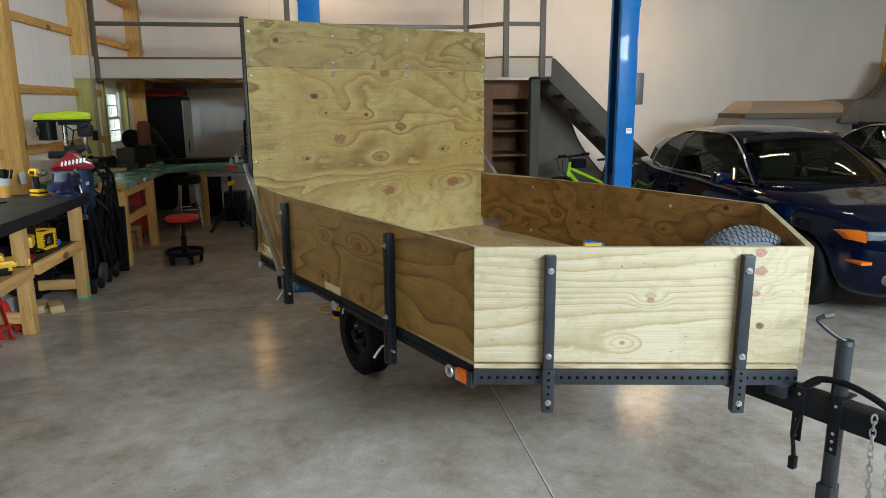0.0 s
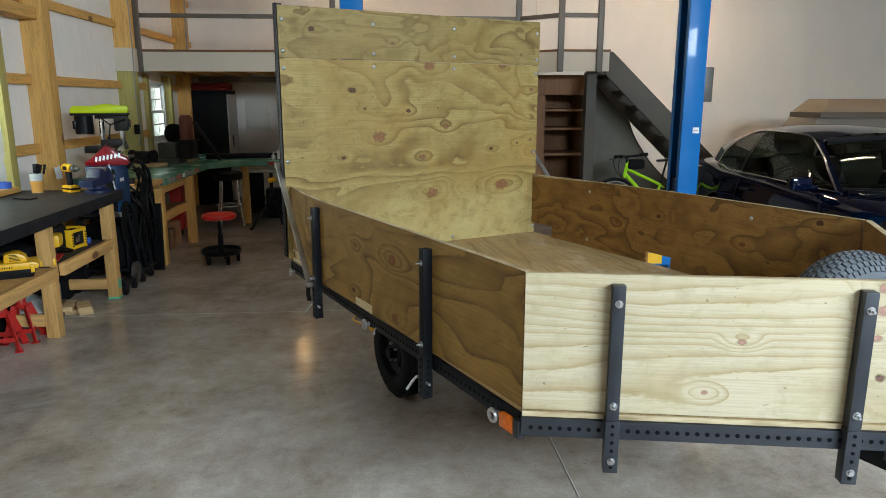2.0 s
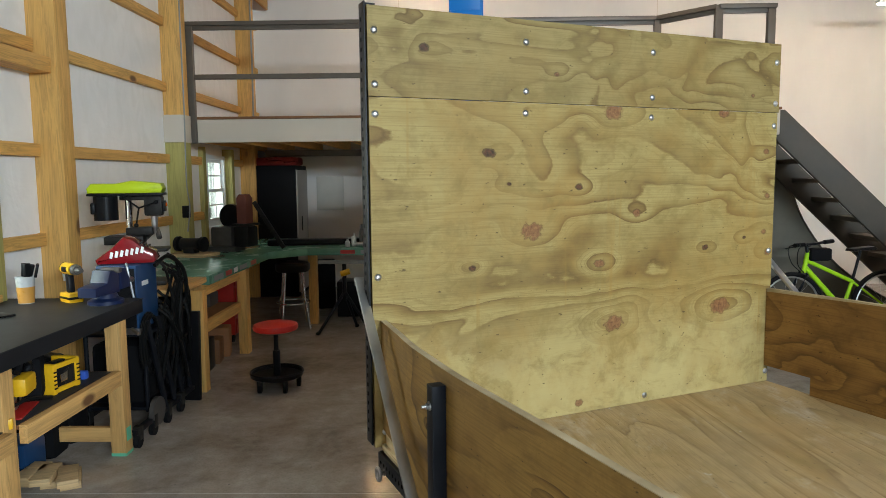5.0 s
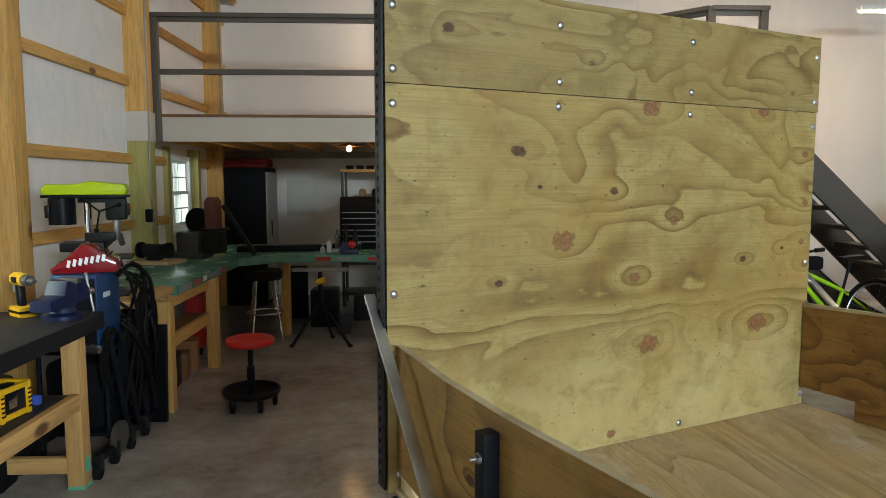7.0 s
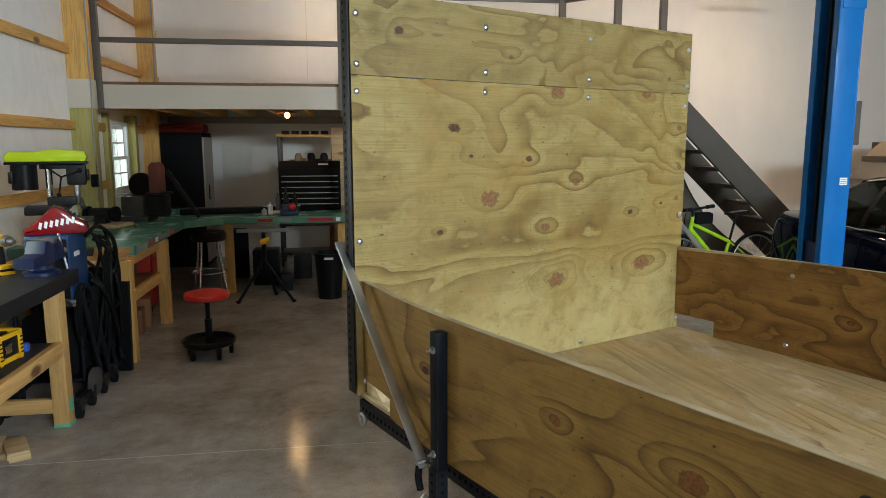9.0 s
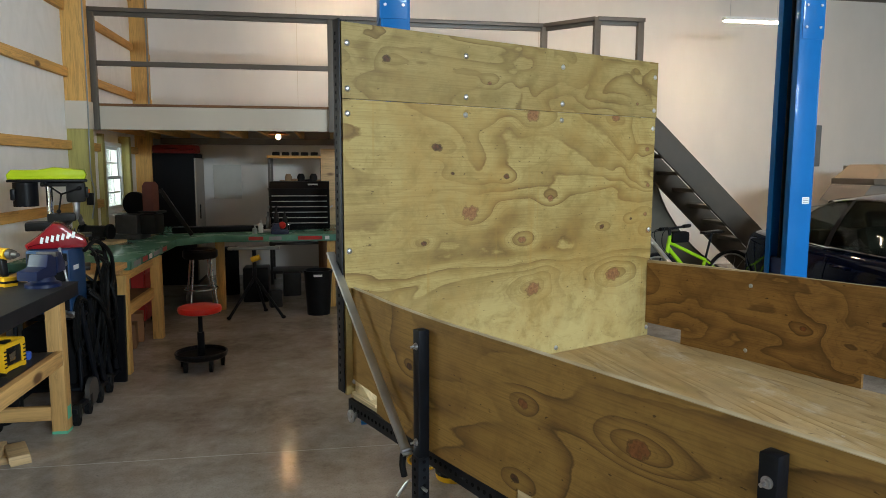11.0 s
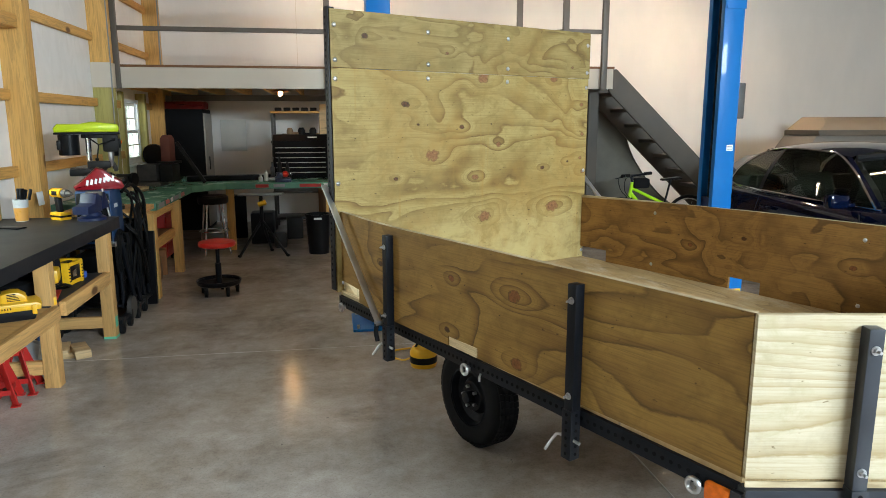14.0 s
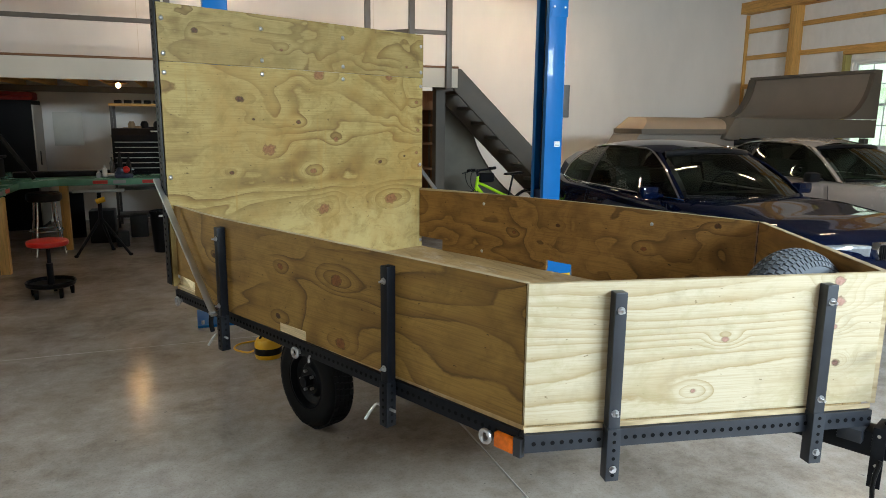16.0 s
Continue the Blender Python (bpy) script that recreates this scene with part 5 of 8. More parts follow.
def tool_case(m):
    """Yellow shop vacuum with a domed vented motor, a black tank and a black carry grip."""
    t = thing("portable_vacuum", m, "yellow and black portable shop vacuum on the bench shelf", "vacuum")
    bm = shape()
    prism(bm, [(-0.20, 0.0), (0.21, 0.0), (0.245, 0.10), (-0.235, 0.10)], "x", -0.14, 0.14, 0.025)
    part("tank", bm, "black_plastic", t)
    bm = shape()
    prism(bm, [(-0.26, 0.095), (0.265, 0.095), (0.275, 0.145), (0.24, 0.172), (-0.25, 0.172), (-0.27, 0.14)], "x", -0.16, 0.16, 0.022)
    lid = part("lid", bm, "yellow", t)
    bm = shape()
    for y in [-0.16 + 0.022 * k for k in range(9)]:
        box(bm, 0.158, 0.1625, y, y + 0.009, 0.122, 0.140)
    part("wordmark_bars", bm, "black_plastic", lid, "", 0)
    bm = shape()
    prism(bm, [(-0.06, 0.168), (0.17, 0.168), (0.155, 0.225), (0.10, 0.268), (0.03, 0.275), (-0.05, 0.258)], "x", -0.10, 0.10, 0.028)
    dome = part("motor_dome", bm, "yellow", t)
    for k in range(5):
        for sx in (-1, 1):
            bm = shape()
            box(bm, *sorted((sx * 0.0985, sx * 0.1015)), 0.00, 0.105 - 0.008 * k, 0.188 + 0.015 * k, 0.195 + 0.015 * k)
            part("vent_slot", bm, "black_plastic", dome, "", 0)
    bm = shape()
    tube(bm, curve_pts([(0, -0.235, 0.165), (0, -0.235, 0.225), (0, -0.20, 0.252), (0, -0.04, 0.256)], 6), 0.027, 10)
    part("carry_grip", bm, "black_plastic", t)
    for sx in (-0.165, 0.165):
        bm = shape()
        box(bm, sx - 0.012, sx + 0.012, 0.19, 0.23, 0.06, 0.15, 0.006)
        part("latch", bm, "yellow", t)
    bm = shape()
    cyl(bm, (0.0, -0.24, 0.06), (0.0, -0.30, 0.06), 0.035, seg=14)
    part("hose_port", bm, "black_plastic", t)
    return t


tool_case(pose(-2.24, 4.99, 0.516, 0, 0, -66) @ Matrix.Scale(0.60, 4))


def drill(m, label):
    t = thing("cordless_drill", m, label, "power tool", "cordless tools")
    bm = shape()
    box(bm, -0.04, 0.04, -0.065, 0.06, 0.0, 0.055, 0.008)
    part("battery", bm, "yellow", t)
    bm = shape()
    box(bm, -0.041, 0.041, -0.068, 0.064, 0.020, 0.034, 0.003)
    part("battery_band", bm, "black_plastic", t)
    bm = shape()
    obox(bm, (0, 0.0, 0.05), (0, 0.015, 0.165), 0.036, 0.045, 0.012, (0, 1, 0))
    part("grip", bm, "black_plastic", t)
    bm = shape()
    cyl(bm, (0, 0.055, 0.19), (0, -0.055, 0.19), 0.034, 0.033, 18)
    part("motor_housing", bm, "yellow", t)
    bm = shape()
    cyl(bm, (0, 0.056, 0.19), (0, 0.078, 0.19), 0.035, 0.028, 18)
    part("end_cap", bm, "black_plastic", t)
    bm = shape()
    box(bm, -0.0365, 0.0365, -0.03, 0.03, 0.175, 0.205, 0.006)
    part("side_badge", bm, "black_plastic", t)
    bm = shape()
    cyl(bm, (0, -0.07, 0.19), (0, -0.105, 0.19), 0.032, 0.026, 16)
    cyl(bm, (0, -0.105, 0.19), (0, -0.15, 0.19), 0.02, 0.012, 12)
    part("chuck", bm, "grey_iron", t)
    return t


drill(pose(-2.43, 6.40, BZ, 0, 0, 52) @ Matrix.Scale(1.05, 4), "yellow and black cordless drill standing on the charcoal bench")


def job_radio(m):
    t = thing("jobsite_radio", m, "yellow caged jobsite charger radio on the bench shelf", "radio")
    bm = shape()
    box(bm, -0.10, 0.10, -0.13, 0.13, 0.02, 0.22, 0.03)
    part("body", bm, "black_plastic", t)
    for y in (-0.13, 0.13):
        bm = shape()
        box(bm, -0.115, 0.115, y - 0.025, y + 0.025, 0.0, 0.25, 0.02)
        part("guard", bm, "yellow", t)
    for z in (0.035, 0.225):
        bm = shape()
        box(bm, 0.09, 0.118, -0.12, 0.12, z - 0.02, z + 0.02, 0.01)
        part("guard_bar", bm, "yellow", t)
    for y in (-0.13, 0.13):
        for k in range(5):
            bm = shape()
            box(bm, 0.112, 0.119, y - 0.018, y + 0.018, 0.05 + 0.032 * k, 0.062 + 0.032 * k, 0.002)
            part("guard_rib", bm, "black_plastic", t)
    bm = shape()
    cyl(bm, (0.098, 0.02, 0.12), (0.108, 0.02, 0.12), 0.06, seg=24)
    part("speaker", bm, "dark_iron", t)
    bm = shape()
    prism(bm, [(0.0, 0.09), (-0.07, 0.09), (-0.075, 0.15), (0.01, 0.165)], "x", 0.108, 0.114, 0.003)
    part("front_plate", bm, "chrome", t)
    bm = shape()
    box(bm, -0.03, 0.03, -0.10, 0.10, 0.215, 0.235, 0.008)
    part("top_handle", bm, "black_plastic", t)
    return t


radio = job_radio(pose(-2.24, 5.86, 0.516, 0, 0, -8))
radio.scale = (0.66, 0.66, 0.66)
saw = thing("circular_saw", pose(-2.25, 5.50, 0.516, 0, 0, 15), "grey and yellow cordless saw on the bench shelf", "power tool")
b = shape()
cyl(b, (-0.03, 0, 0.11), (0.03, 0, 0.11), 0.095, seg=28)
part("guard", b, "alu", saw)
b = shape()
box(b, 0.03, 0.10, -0.07, 0.09, 0.09, 0.18, 0.02)
part("motor", b, "yellow", saw)
b = shape()
tube(b, curve_pts([(0.04, 0.10, 0.12), (0.05, 0.14, 0.20), (0.05, 0.05, 0.25), (0.05, -0.03, 0.20)], 5), 0.018, 8)
part("handle", b, "black_plastic", saw)
b = shape()
box(b, -0.06, 0.09, -0.13, 0.13, 0.0, 0.012, 0.003)
part("shoe", b, "red", saw)
b = shape()
box(b, -0.05, 0.05, -0.05, 0.06, 0.0, 0.05, 0.01)
single("battery_pack", b, "yellow", "yellow slide battery lying on the bench shelf", "battery", m=pose(-2.16, 5.30, 0.516, 0, 0, 30))
for k, (y, w, h, mat) in enumerate(((5.45, 0.28, 0.17, "cloth"), (5.75, 0.30, 0.22, "cloth"), (6.05, 0.22, 0.16, "black_plastic"))):
    b = shape()
    box(b, -0.16, 0.16, -w / 2, w / 2, 0, h, 0.045)
    single("tool_bag", b, mat, "dark soft tool bag at the back of the shelf", "tool bag", "tool bags", m=pose(-2.68, y, 0.516, 0, 0, 6 * k))
b = shape()
box(b, -0.03, 0.03, -0.02, 0.02, 0, 0.05, 0.012)
single("blue_bottle_cap", b, "blue_tape", "small blue plastic fitting on the shelf", "fitting", m=pose(-2.2, 6.05, 0.516))
b = shape()
box(b, -0.01, 0.01, -0.24, 0.24, 0, 0.25, 0.008)
single("storage_bin", b, "poly", "pale plastic bin front under the bench top", "bin", m=pose(-2.50, 5.95, 0.516))

# added dark sheet, keeps the bare shelf wood from showing bright
b = shape()
box(b, -0.39, 0.39, -0.49, 0.49, 0, 0.004, 0.001)
single("shelf_mat", b, "bench_top", "dark sheet added over the bench shelf to darken it", "mat", m=pose(-2.50, 5.70, 0.5165))
random.seed(41)
for k in range(12):
    b = shape()
    w, d, h = random.uniform(0.04, 0.10), random.uniform(0.04, 0.10), random.uniform(0.07, 0.22)
    box(b, -w, w, -d, d, 0, h, min(w, d) * 0.45)
    single("shelf_gear", b, random.choice(("cloth", "black_plastic", "dark_iron", "cloth")), "black tool or pouch crowded on the bench shelf", "tool", "shelf gear", m=pose(-2.20 - 0.13 * (k % 3) - (0.12 if k % 3 == 0 else 0), 5.26 + 0.078 * k, 0.521, 0, 0, random.uniform(0, 90)))
for k in range(6):
    b = shape()
    d, h = random.uniform(0.08, 0.11), random.uniform(0.18, 0.36)
    box(b, -0.2, 0.2, -d, d, 0, h, 0.03)
    single("floor_crate", b, ("cloth", "black_plastic", "locker", "blue_weld", "cloth", "black_plastic")[k], "dark storage case on the floor under the bench", "case", "floor cases", m=pose(-2.66, 5.30 + 0.235 * k - (0.2 if k > 3 else 0.0) * 0, 0, 0, 0, random.uniform(-6, 6)))
b = shape()
tube(b, curve_pts([(-2.2, 5.35, 0.56), (-2.13, 5.45, 0.60), (-2.12, 5.6, 0.56), (-2.18, 5.7, 0.53), (-2.28, 5.6, 0.54)], 6), 0.009, 7)
single("charger_lead", b, "cable", "black charger lead lying on the shelf", "cable")

# cardboard tray on the shelf
tray = thing("cardboard_tray", pose(-2.45, 4.36, 0.516, 0, 0, 9), "open brown cardboard tray holding parts", "box")
for n, d in (("front", (0.19, 0.195, -0.40, 0.40, 0, 0.155)), ("back", (-0.195, -0.19, -0.40, 0.40, 0, 0.155)), ("end", (-0.189, 0.189, 0.395, 0.40, 0, 0.155)), ("end", (-0.189, 0.189, -0.40, -0.395, 0, 0.155)), ("bottom", (-0.189, 0.189, -0.394, 0.394, 0, 0.004))):
    b = shape()
    box(b, *d, 0.001)
    part(n, b, "card", tray)
random.seed(5)
for k in range(9):
    b = shape()
    a, c = random.uniform(-0.10, 0.10), random.uniform(-0.30, 0.30)
    box(b, -0.03, 0.03, -0.05, 0.05, 0, random.uniform(0.05, 0.15), 0.008)
    single("machine_part", b, random.choice(("dark_iron", "black_plastic", "grey_iron")), "dark metal part lying in the cardboard tray", "part", "parts in the tray", m=pose(-2.45 + a - c * 0.15, 4.36 + c, 0.521, 0, 0, random.uniform(0, 180)))


def jack_stand(m):
    t = thing("jack_stand", m, "red steel jack stand on the concrete under the bench", "jack stand", "jack stands")
    for sx in (-1, 1):
        for sy in (-1, 1):
            bm = shape()
            obox(bm, (0.095 * sx, 0.095 * sy, 0.004), (0.032 * sx, 0.032 * sy, 0.25), 0.045, 0.008, 0.001, (sx, -sy, 0))
            part("leg", bm, "red", t)
            bm = shape()
            box(bm, 0.095 * sx - 0.025, 0.095 * sx + 0.025, 0.095 * sy - 0.025, 0.095 * sy + 0.025, 0, 0.006, 0.001)
            part("foot", bm, "red", t)
    bm = shape()
    lathe(bm, [(0.045, 0.23), (0.05, 0.25), (0.032, 0.27), (0.028, 0.31), (0, 0.31)], None, 16)
    part("collar", bm, "red", t)
    bm = shape()
    box(bm, -0.014, 0.014, -0.022, 0.022, 0.30, 0.40, 0.002)
    part("ratchet_bar", bm, "dark_iron", t)
    bm = shape()
    prism(bm, [(-0.05, 0.42), (-0.04, 0.40), (0.04, 0.40), (0.05, 0.42), (0.03, 0.41), (-0.03, 0.41)], "x", -0.02, 0.02)
    part("saddle", bm, "red", t)
    bm = shape()
    for s in (-1, 1):
        obox(bm, (0.075 * s, -0.075, 0.08), (0.075 * s, 0.075, 0.08), 0.008, 0.03)
        obox(bm, (-0.075, 0.075 * s, 0.08), (0.075, 0.075 * s, 0.08), 0.008, 0.03)
    part("brace", bm, "red", t)
    return t


jack_stand(pose(-2.37, 5.05, 0, 0, 0, 15))
jack_stand(pose(-2.34, 5.24, 0, 0, 0, 8))
jack_stand(pose(-2.20, 3.86, 0, 0, 0, 60))

bag = thing("plastic_bag", pose(-2.46, 5.52, 0, 0, 0, 25), "crumpled milky plastic bag on the concrete under the bench", "bag")
rng_bag = random.Random(5)
b = shape()
bmesh.ops.create_icosphere(b, subdivisions=3, radius=0.15)
for v in b.verts:
    w = 1 + rng_bag.uniform(-0.16, 0.12)
    v.co = Vector((v.co.x * w * 1.15, v.co.y * w * 0.9, max(0.0, 0.115 + v.co.z * w * 0.95)))
part("sack", b, "poly", bag, "", 25)
b = shape()
for a in range(7):
    q = a * 0.9
    obox(b, (0.02 * math.cos(q), 0.02 * math.sin(q), 0.225), (0.055 * math.cos(q), 0.055 * math.sin(q), 0.30 + 0.02 * (a % 3)), 0.034, 0.003)
part("gathered_neck", b, "poly", bag, "", 0)
bx = thing("parts_box", pose(-2.62, 4.72, 0), "brown printed cardboard box under the bench", "box")
b = shape()
box(b, -0.2, 0.2, -0.22, 0.22, 0, 0.27, 0.004)
part("carton", b, "card_o", bx)
b = shape()
box(b, 0.2005, 0.202, -0.02, 0.10, 0.07, 0.22)
lb = part("shipping_label", b, "white_label", bx, "white label", 0)
b = shape()
for z in (0.10, 0.125, 0.15):
    box(b, 0.2025, 0.2030, 0.0, 0.08, z, z + 0.012)
box(b, 0.2025, 0.2030, 0.02, 0.06, 0.175, 0.205)
part("print_bars", b, "bar", lb, "", 0)
for k in range(6):
    b = shape()
    box(b, -0.05, 0.05, -0.11, 0.11, 0, 0.038, 0.003)
    single("timber_offcut", b, "wood_tan", "pale pine offcut stacked on the floor", "offcut", "offcuts", m=pose(-2.42 + 0.11 * (k % 3) + 0.02 * (k % 2), 5.92 - 0.02 * k, 0.0385 * (k // 3) + (0.0 if k < 3 else 0.001), 0, 0, 14 * (k % 3)))
b = shape()
box(b, -0.04, 0.04, -0.085, 0.085, 0, 0.012, 0.004)
single("mobile_phone", b, "black_plastic", "black handheld device lying on the charcoal bench", "phone", m=pose(-2.59, 5.97, BZ, 0, 0, 66))
cup = thing("brush_cup", pose(-2.68, 6.36, BZ), "milky cup of amber glue holding brushes beside the post", "cup")
b = shape()
lathe(b, [(0.0, 0.002), (0.042, 0.0), (0.052, 0.16), (0.048, 0.16), (0.040, 0.01), (0, 0.01)], None, 20)
part("cup", b, "poly", cup, "milky plastic cup")
b = shape()
lathe(b, [(0.043, 0.004), (0.0495, 0.098), (0.0495, 0.100), (0.0, 0.100)], None, 20)
part("filling", b, "glue", cup, "amber liquid showing through")
for a in range(4):
    b = shape()
    box(b, -0.02, 0.02, -0.008, 0.008, 0.16, 0.24, 0.004, pose(0.01 * a - 0.015, 0.012 * a - 0.02, 0, 8 * a - 12, 10 - 6 * a, 40 * a))
    part("brush", b, "black_plastic", cup)
b = shape()
box(b, -0.004, 0.004, -0.055, 0.055, 0, 0.11, 0.002)
single("paper_card", b, "white_label", "white card leaning on the timber post", "card", m=pose(-2.775, 6.98, 0.94, 0, -6, 0))
for y, r in ((6.24, 0.055), (5.42, 0.045)):
    b = shape()
    lathe(b, [(r * 0.7, 0), (r, 0), (r, 0.05), (r * 0.7, 0.05), (r * 0.7, 0)], None, 24)
    single("tape_roll", b, "blue_tape", "roll of blue masking tape on the window sill", "tape", "tape rolls", m=pose(-2.88, y, 0.945))
b = shape()
box(b, -0.04, 0.04, -0.25, 0.25, 0, 0.018, 0.003)
single("trim_strip", b, "white_label", "white strip lying on the window sill", "strip", m=pose(-2.88, 5.85, 0.945))


# ---- bench vice ----
vise = thing("bench_vise", pose(-2.19, 6.34, BZ, 0, 0, -8), "blue enamelled bench vise bolted to the bench corner", "vise")
b = shape()
lathe(b, [(0.0, 0.0), (0.10, 0.0), (0.10, 0.02), (0.07, 0.035), (0.06, 0.06), (0, 0.06)], None, 28)
part("swivel_base", b, "blue_vise", vise)
b = shape()
prism(b, [(-0.17, 0.06), (0.05, 0.06), (0.05, 0.17), (0.0, 0.20), (-0.03, 0.20), (-0.06, 0.13), (-0.17, 0.115)], "x", -0.06, 0.06, 0.014)
part("fixed_jaw", b, "blue_vise", vise)
b = shape()
prism(b, [(0.075, 0.07), (0.17, 0.075), (0.165, 0.13), (0.12, 0.20), (0.075, 0.20)], "x", -0.055, 0.055, 0.014)
part("sliding_jaw", b, "blue_vise", vise)
b = shape()
cyl(b, (0, 0.04, 0.105), (0, 0.26, 0.105), 0.018, seg=14)
part("screw", b, "zinc", vise)
b = shape()
cyl(b, (-0.02, 0.245, 0.20), (0.02, 0.245, -0.03), 0.007, seg=10)
ball(b, (-0.02, 0.245, 0.20), 0.011)
ball(b, (0.02, 0.245, -0.03), 0.011)
part("handle", b, "zinc", vise)
b = shape()
box(b, -0.06, 0.06, 0.048, 0.078, 0.175, 0.205, 0.003)
part("jaw_plate", b, "grey_iron", vise)

# ---- welder on its cart, with hood and cables ----
weld = thing("welding_cart", pose(-2.30, 6.92, 0), "black welding cart with casters carrying a blue welder", "welding cart")
for z in (0.14, 0.62):
    b = shape()
    box(b, -0.20, 0.20, -0.30, 0.30, z, z + 0.02, 0.004)
    part("tray", b, "black_steel", weld)
for x in (-0.19, 0.19):
    for y in (-0.29, 0.29):
        b = shape()
        cyl(b, (x, y, 0.13), (x, y, 0.66), 0.014, seg=10)
        part("upright", b, "black_steel", weld)
for x, y in ((0.25, -0.57), (0.25, -0.36), (0.25, -0.14), (0.25, 0.08), (-0.2, -0.3), (-0.2, 0.3)):
    b = shape()
    cyl(b, (x - 0.014, y, 0.042), (x + 0.014, y, 0.042), 0.042, seg=20)
    cs = part("caster", b, "rubber", weld)
    b = shape()
    box(b, x - 0.022, x + 0.022, y - 0.02, y + 0.03, 0.05, 0.135, 0.004)
    part("fork", b, "dark_iron", cs)
b = shape()
obox(b, (0.24, -0.60, 0.10), (0.24, 0.36, 0.10), 0.04, 0.03, 0.004)
obox(b, (-0.2, -0.32, 0.10), (-0.2, 0.32, 0.10), 0.04, 0.03, 0.004)
part("base_rail", b, "black_steel", weld)
welder = thing("welder", pose(-2.27, 6.73, 0.66), "blue sheet-metal welding machine with a dark front", "welder")
b = shape()
box(b, -0.13, 0.13, -0.10, 0.20, 0.0, 0.42, 0.012)
part("case", b, "blue_weld", welder)
b = shape()
box(b, -0.12, 0.12, -0.106, -0.101, 0.02, 0.40, 0.002)
part("front_panel", b, "black_plastic", welder)
b = shape()
box(b, 0.131, 0.133, -0.03, 0.06, 0.28, 0.31)
part("badge", b, "white_label", welder, "white badge", 0)
b = shape()
box(b, 0.06, 0.155, -0.135, -0.108, -0.02, 0.02, 0.004)
cyl(b, (0.10, -0.13, 0.02), (0.16, -0.17, -0.005), 0.012, seg=10)
part("torch_socket", b, "zinc", welder)
for k, (dx, dy, r, z0) in enumerate(((0.18, -0.20, 0.13, 0.55), (0.20, 0.02, 0.15, 0.50), (0.24, 0.18, 0.14, 0.72), (0.17, 0.30, 0.17, 0.45))):
    b = shape()
    for j in range(3):
        pts = [(-2.30 + dx + 0.012 * j, 6.92 + dy + (r - 0.012 * j) * math.cos(a), z0 + (r * 1.6 - 0.01 * j) * math.sin(a)) for a in [i * math.pi / 12 for i in range(24)]]
        tube(b, pts, 0.010, 6, True)
    single("cable_coil", b, "cable", "black welding lead coiled on the cart", "cable", "welding leads")
b = shape()
tube(b, curve_pts([(-2.12, 6.86, 1.05), (-2.08, 6.98, 1.10), (-2.02, 7.08, 1.0), (-2.03, 7.14, 0.8), (-2.08, 7.1, 0.72)], 6), 0.014, 8)
tube(b, curve_pts([(-2.10, 6.94, 1.02), (-2.05, 7.02, 0.95), (-2.06, 7.06, 0.82)], 6), 0.012, 8)
single("hose_loop", b, "cable", "black hose looped over the welder", "cable")
random.seed(17)
for k in range(11):
    b = shape()
    x, y0 = -2.07 + random.uniform(-0.06, 0.05), random.uniform(6.78, 7.16)
    top, low_, y1 = random.uniform(0.75, 1.12), random.uniform(0.16, 0.45), random.uniform(6.68, 7.22)
    tube(b, curve_pts([(x - 0.06, y0, top), (x, y0 + 0.03, top - 0.08), (x + 0.02, (y0 + y1) / 2, (top + low_) / 2), (x, y1, low_), (x - 0.04, y1 + 0.05, low_ + 0.08), (x - 0.05, y1 + 0.02, low_ + 0.22)], 6), random.choice((0.007, 0.010, 0.013)), 7)
    single("hanging_cable", b, "cable", "black cable hanging down the welding cart", "cable", "cart cables")
for k in range(4):
    b = shape()
    obox(b, (-2.05, 6.76 + 0.14 * k, 0.12), (-2.10, 6.66 + 0.15 * k, 0.72), 0.022, 0.03, 0.005)
    part("slanted_rail", b, "black_steel", weld).location = (2.30, -6.92, 0)
b = shape()
random.seed(3)
box(b, -0.19, 0.16, -0.28, 0.28, 0.0, 0.40, 0.05)
single("gas_regulator_bag", b, "cloth", "black cover over gear on the cart tray", "cover", m=pose(-2.30, 6.95, 0.16))
b = shape()
box(b, -0.02, 0.02, -0.20, 0.20, 0, 0.66, 0.004)
single("black_panel", b, "black_plastic", "black panel leaning between the benches", "panel", m=pose(-2.20, 7.27, 0, 0, 3, 84))
b = shape()
cyl(b, (0, 0, 0), (0.03, 0, 0), 0.09, seg=24)
single("spool", b, "grey_iron", "grey wire spool on the cart", "spool", m=pose(-2.06, 6.62, 0.14))

hood = thing("red_tool_cover", pose(-2.26, 6.82, 1.081, 0, 0, -72) @ Matrix.Diagonal((1, 0.76, 1, 1)), "glossy red moulded machine hood with a white wordmark", "machine hood")
b = shape()
prism(b, [(-0.24, 0.0), (0.20, 0.0), (0.225, 0.02), (0.20, 0.07), (0.12, 0.105), (0.04, 0.16), (-0.03, 0.175), (-0.14, 0.095), (-0.255, 0.03)], "x", -0.13, 0.13, 0.025)
part("shell", b, "red_gloss", hood)
b = shape()
for k in range(7):
    y = -0.13 + k * 0.040
    obox(b, (0.1315, y, 0.040 + 0.005 * k), (0.1315, y + 0.012, 0.080 + 0.005 * k), 0.022, 0.003, 0, (1, 0, 0))
part("wordmark_bars", b, "white_label", hood, "white wordmark as plain bars", 0)
b = shape()
for k in range(4):
    box(b, -0.05, 0.08, 0.06 + 0.03 * k, 0.072 + 0.03 * k, 0.132 - 0.010 * k, 0.142 - 0.010 * k)
part("vent_slots", b, "black_plastic", hood)

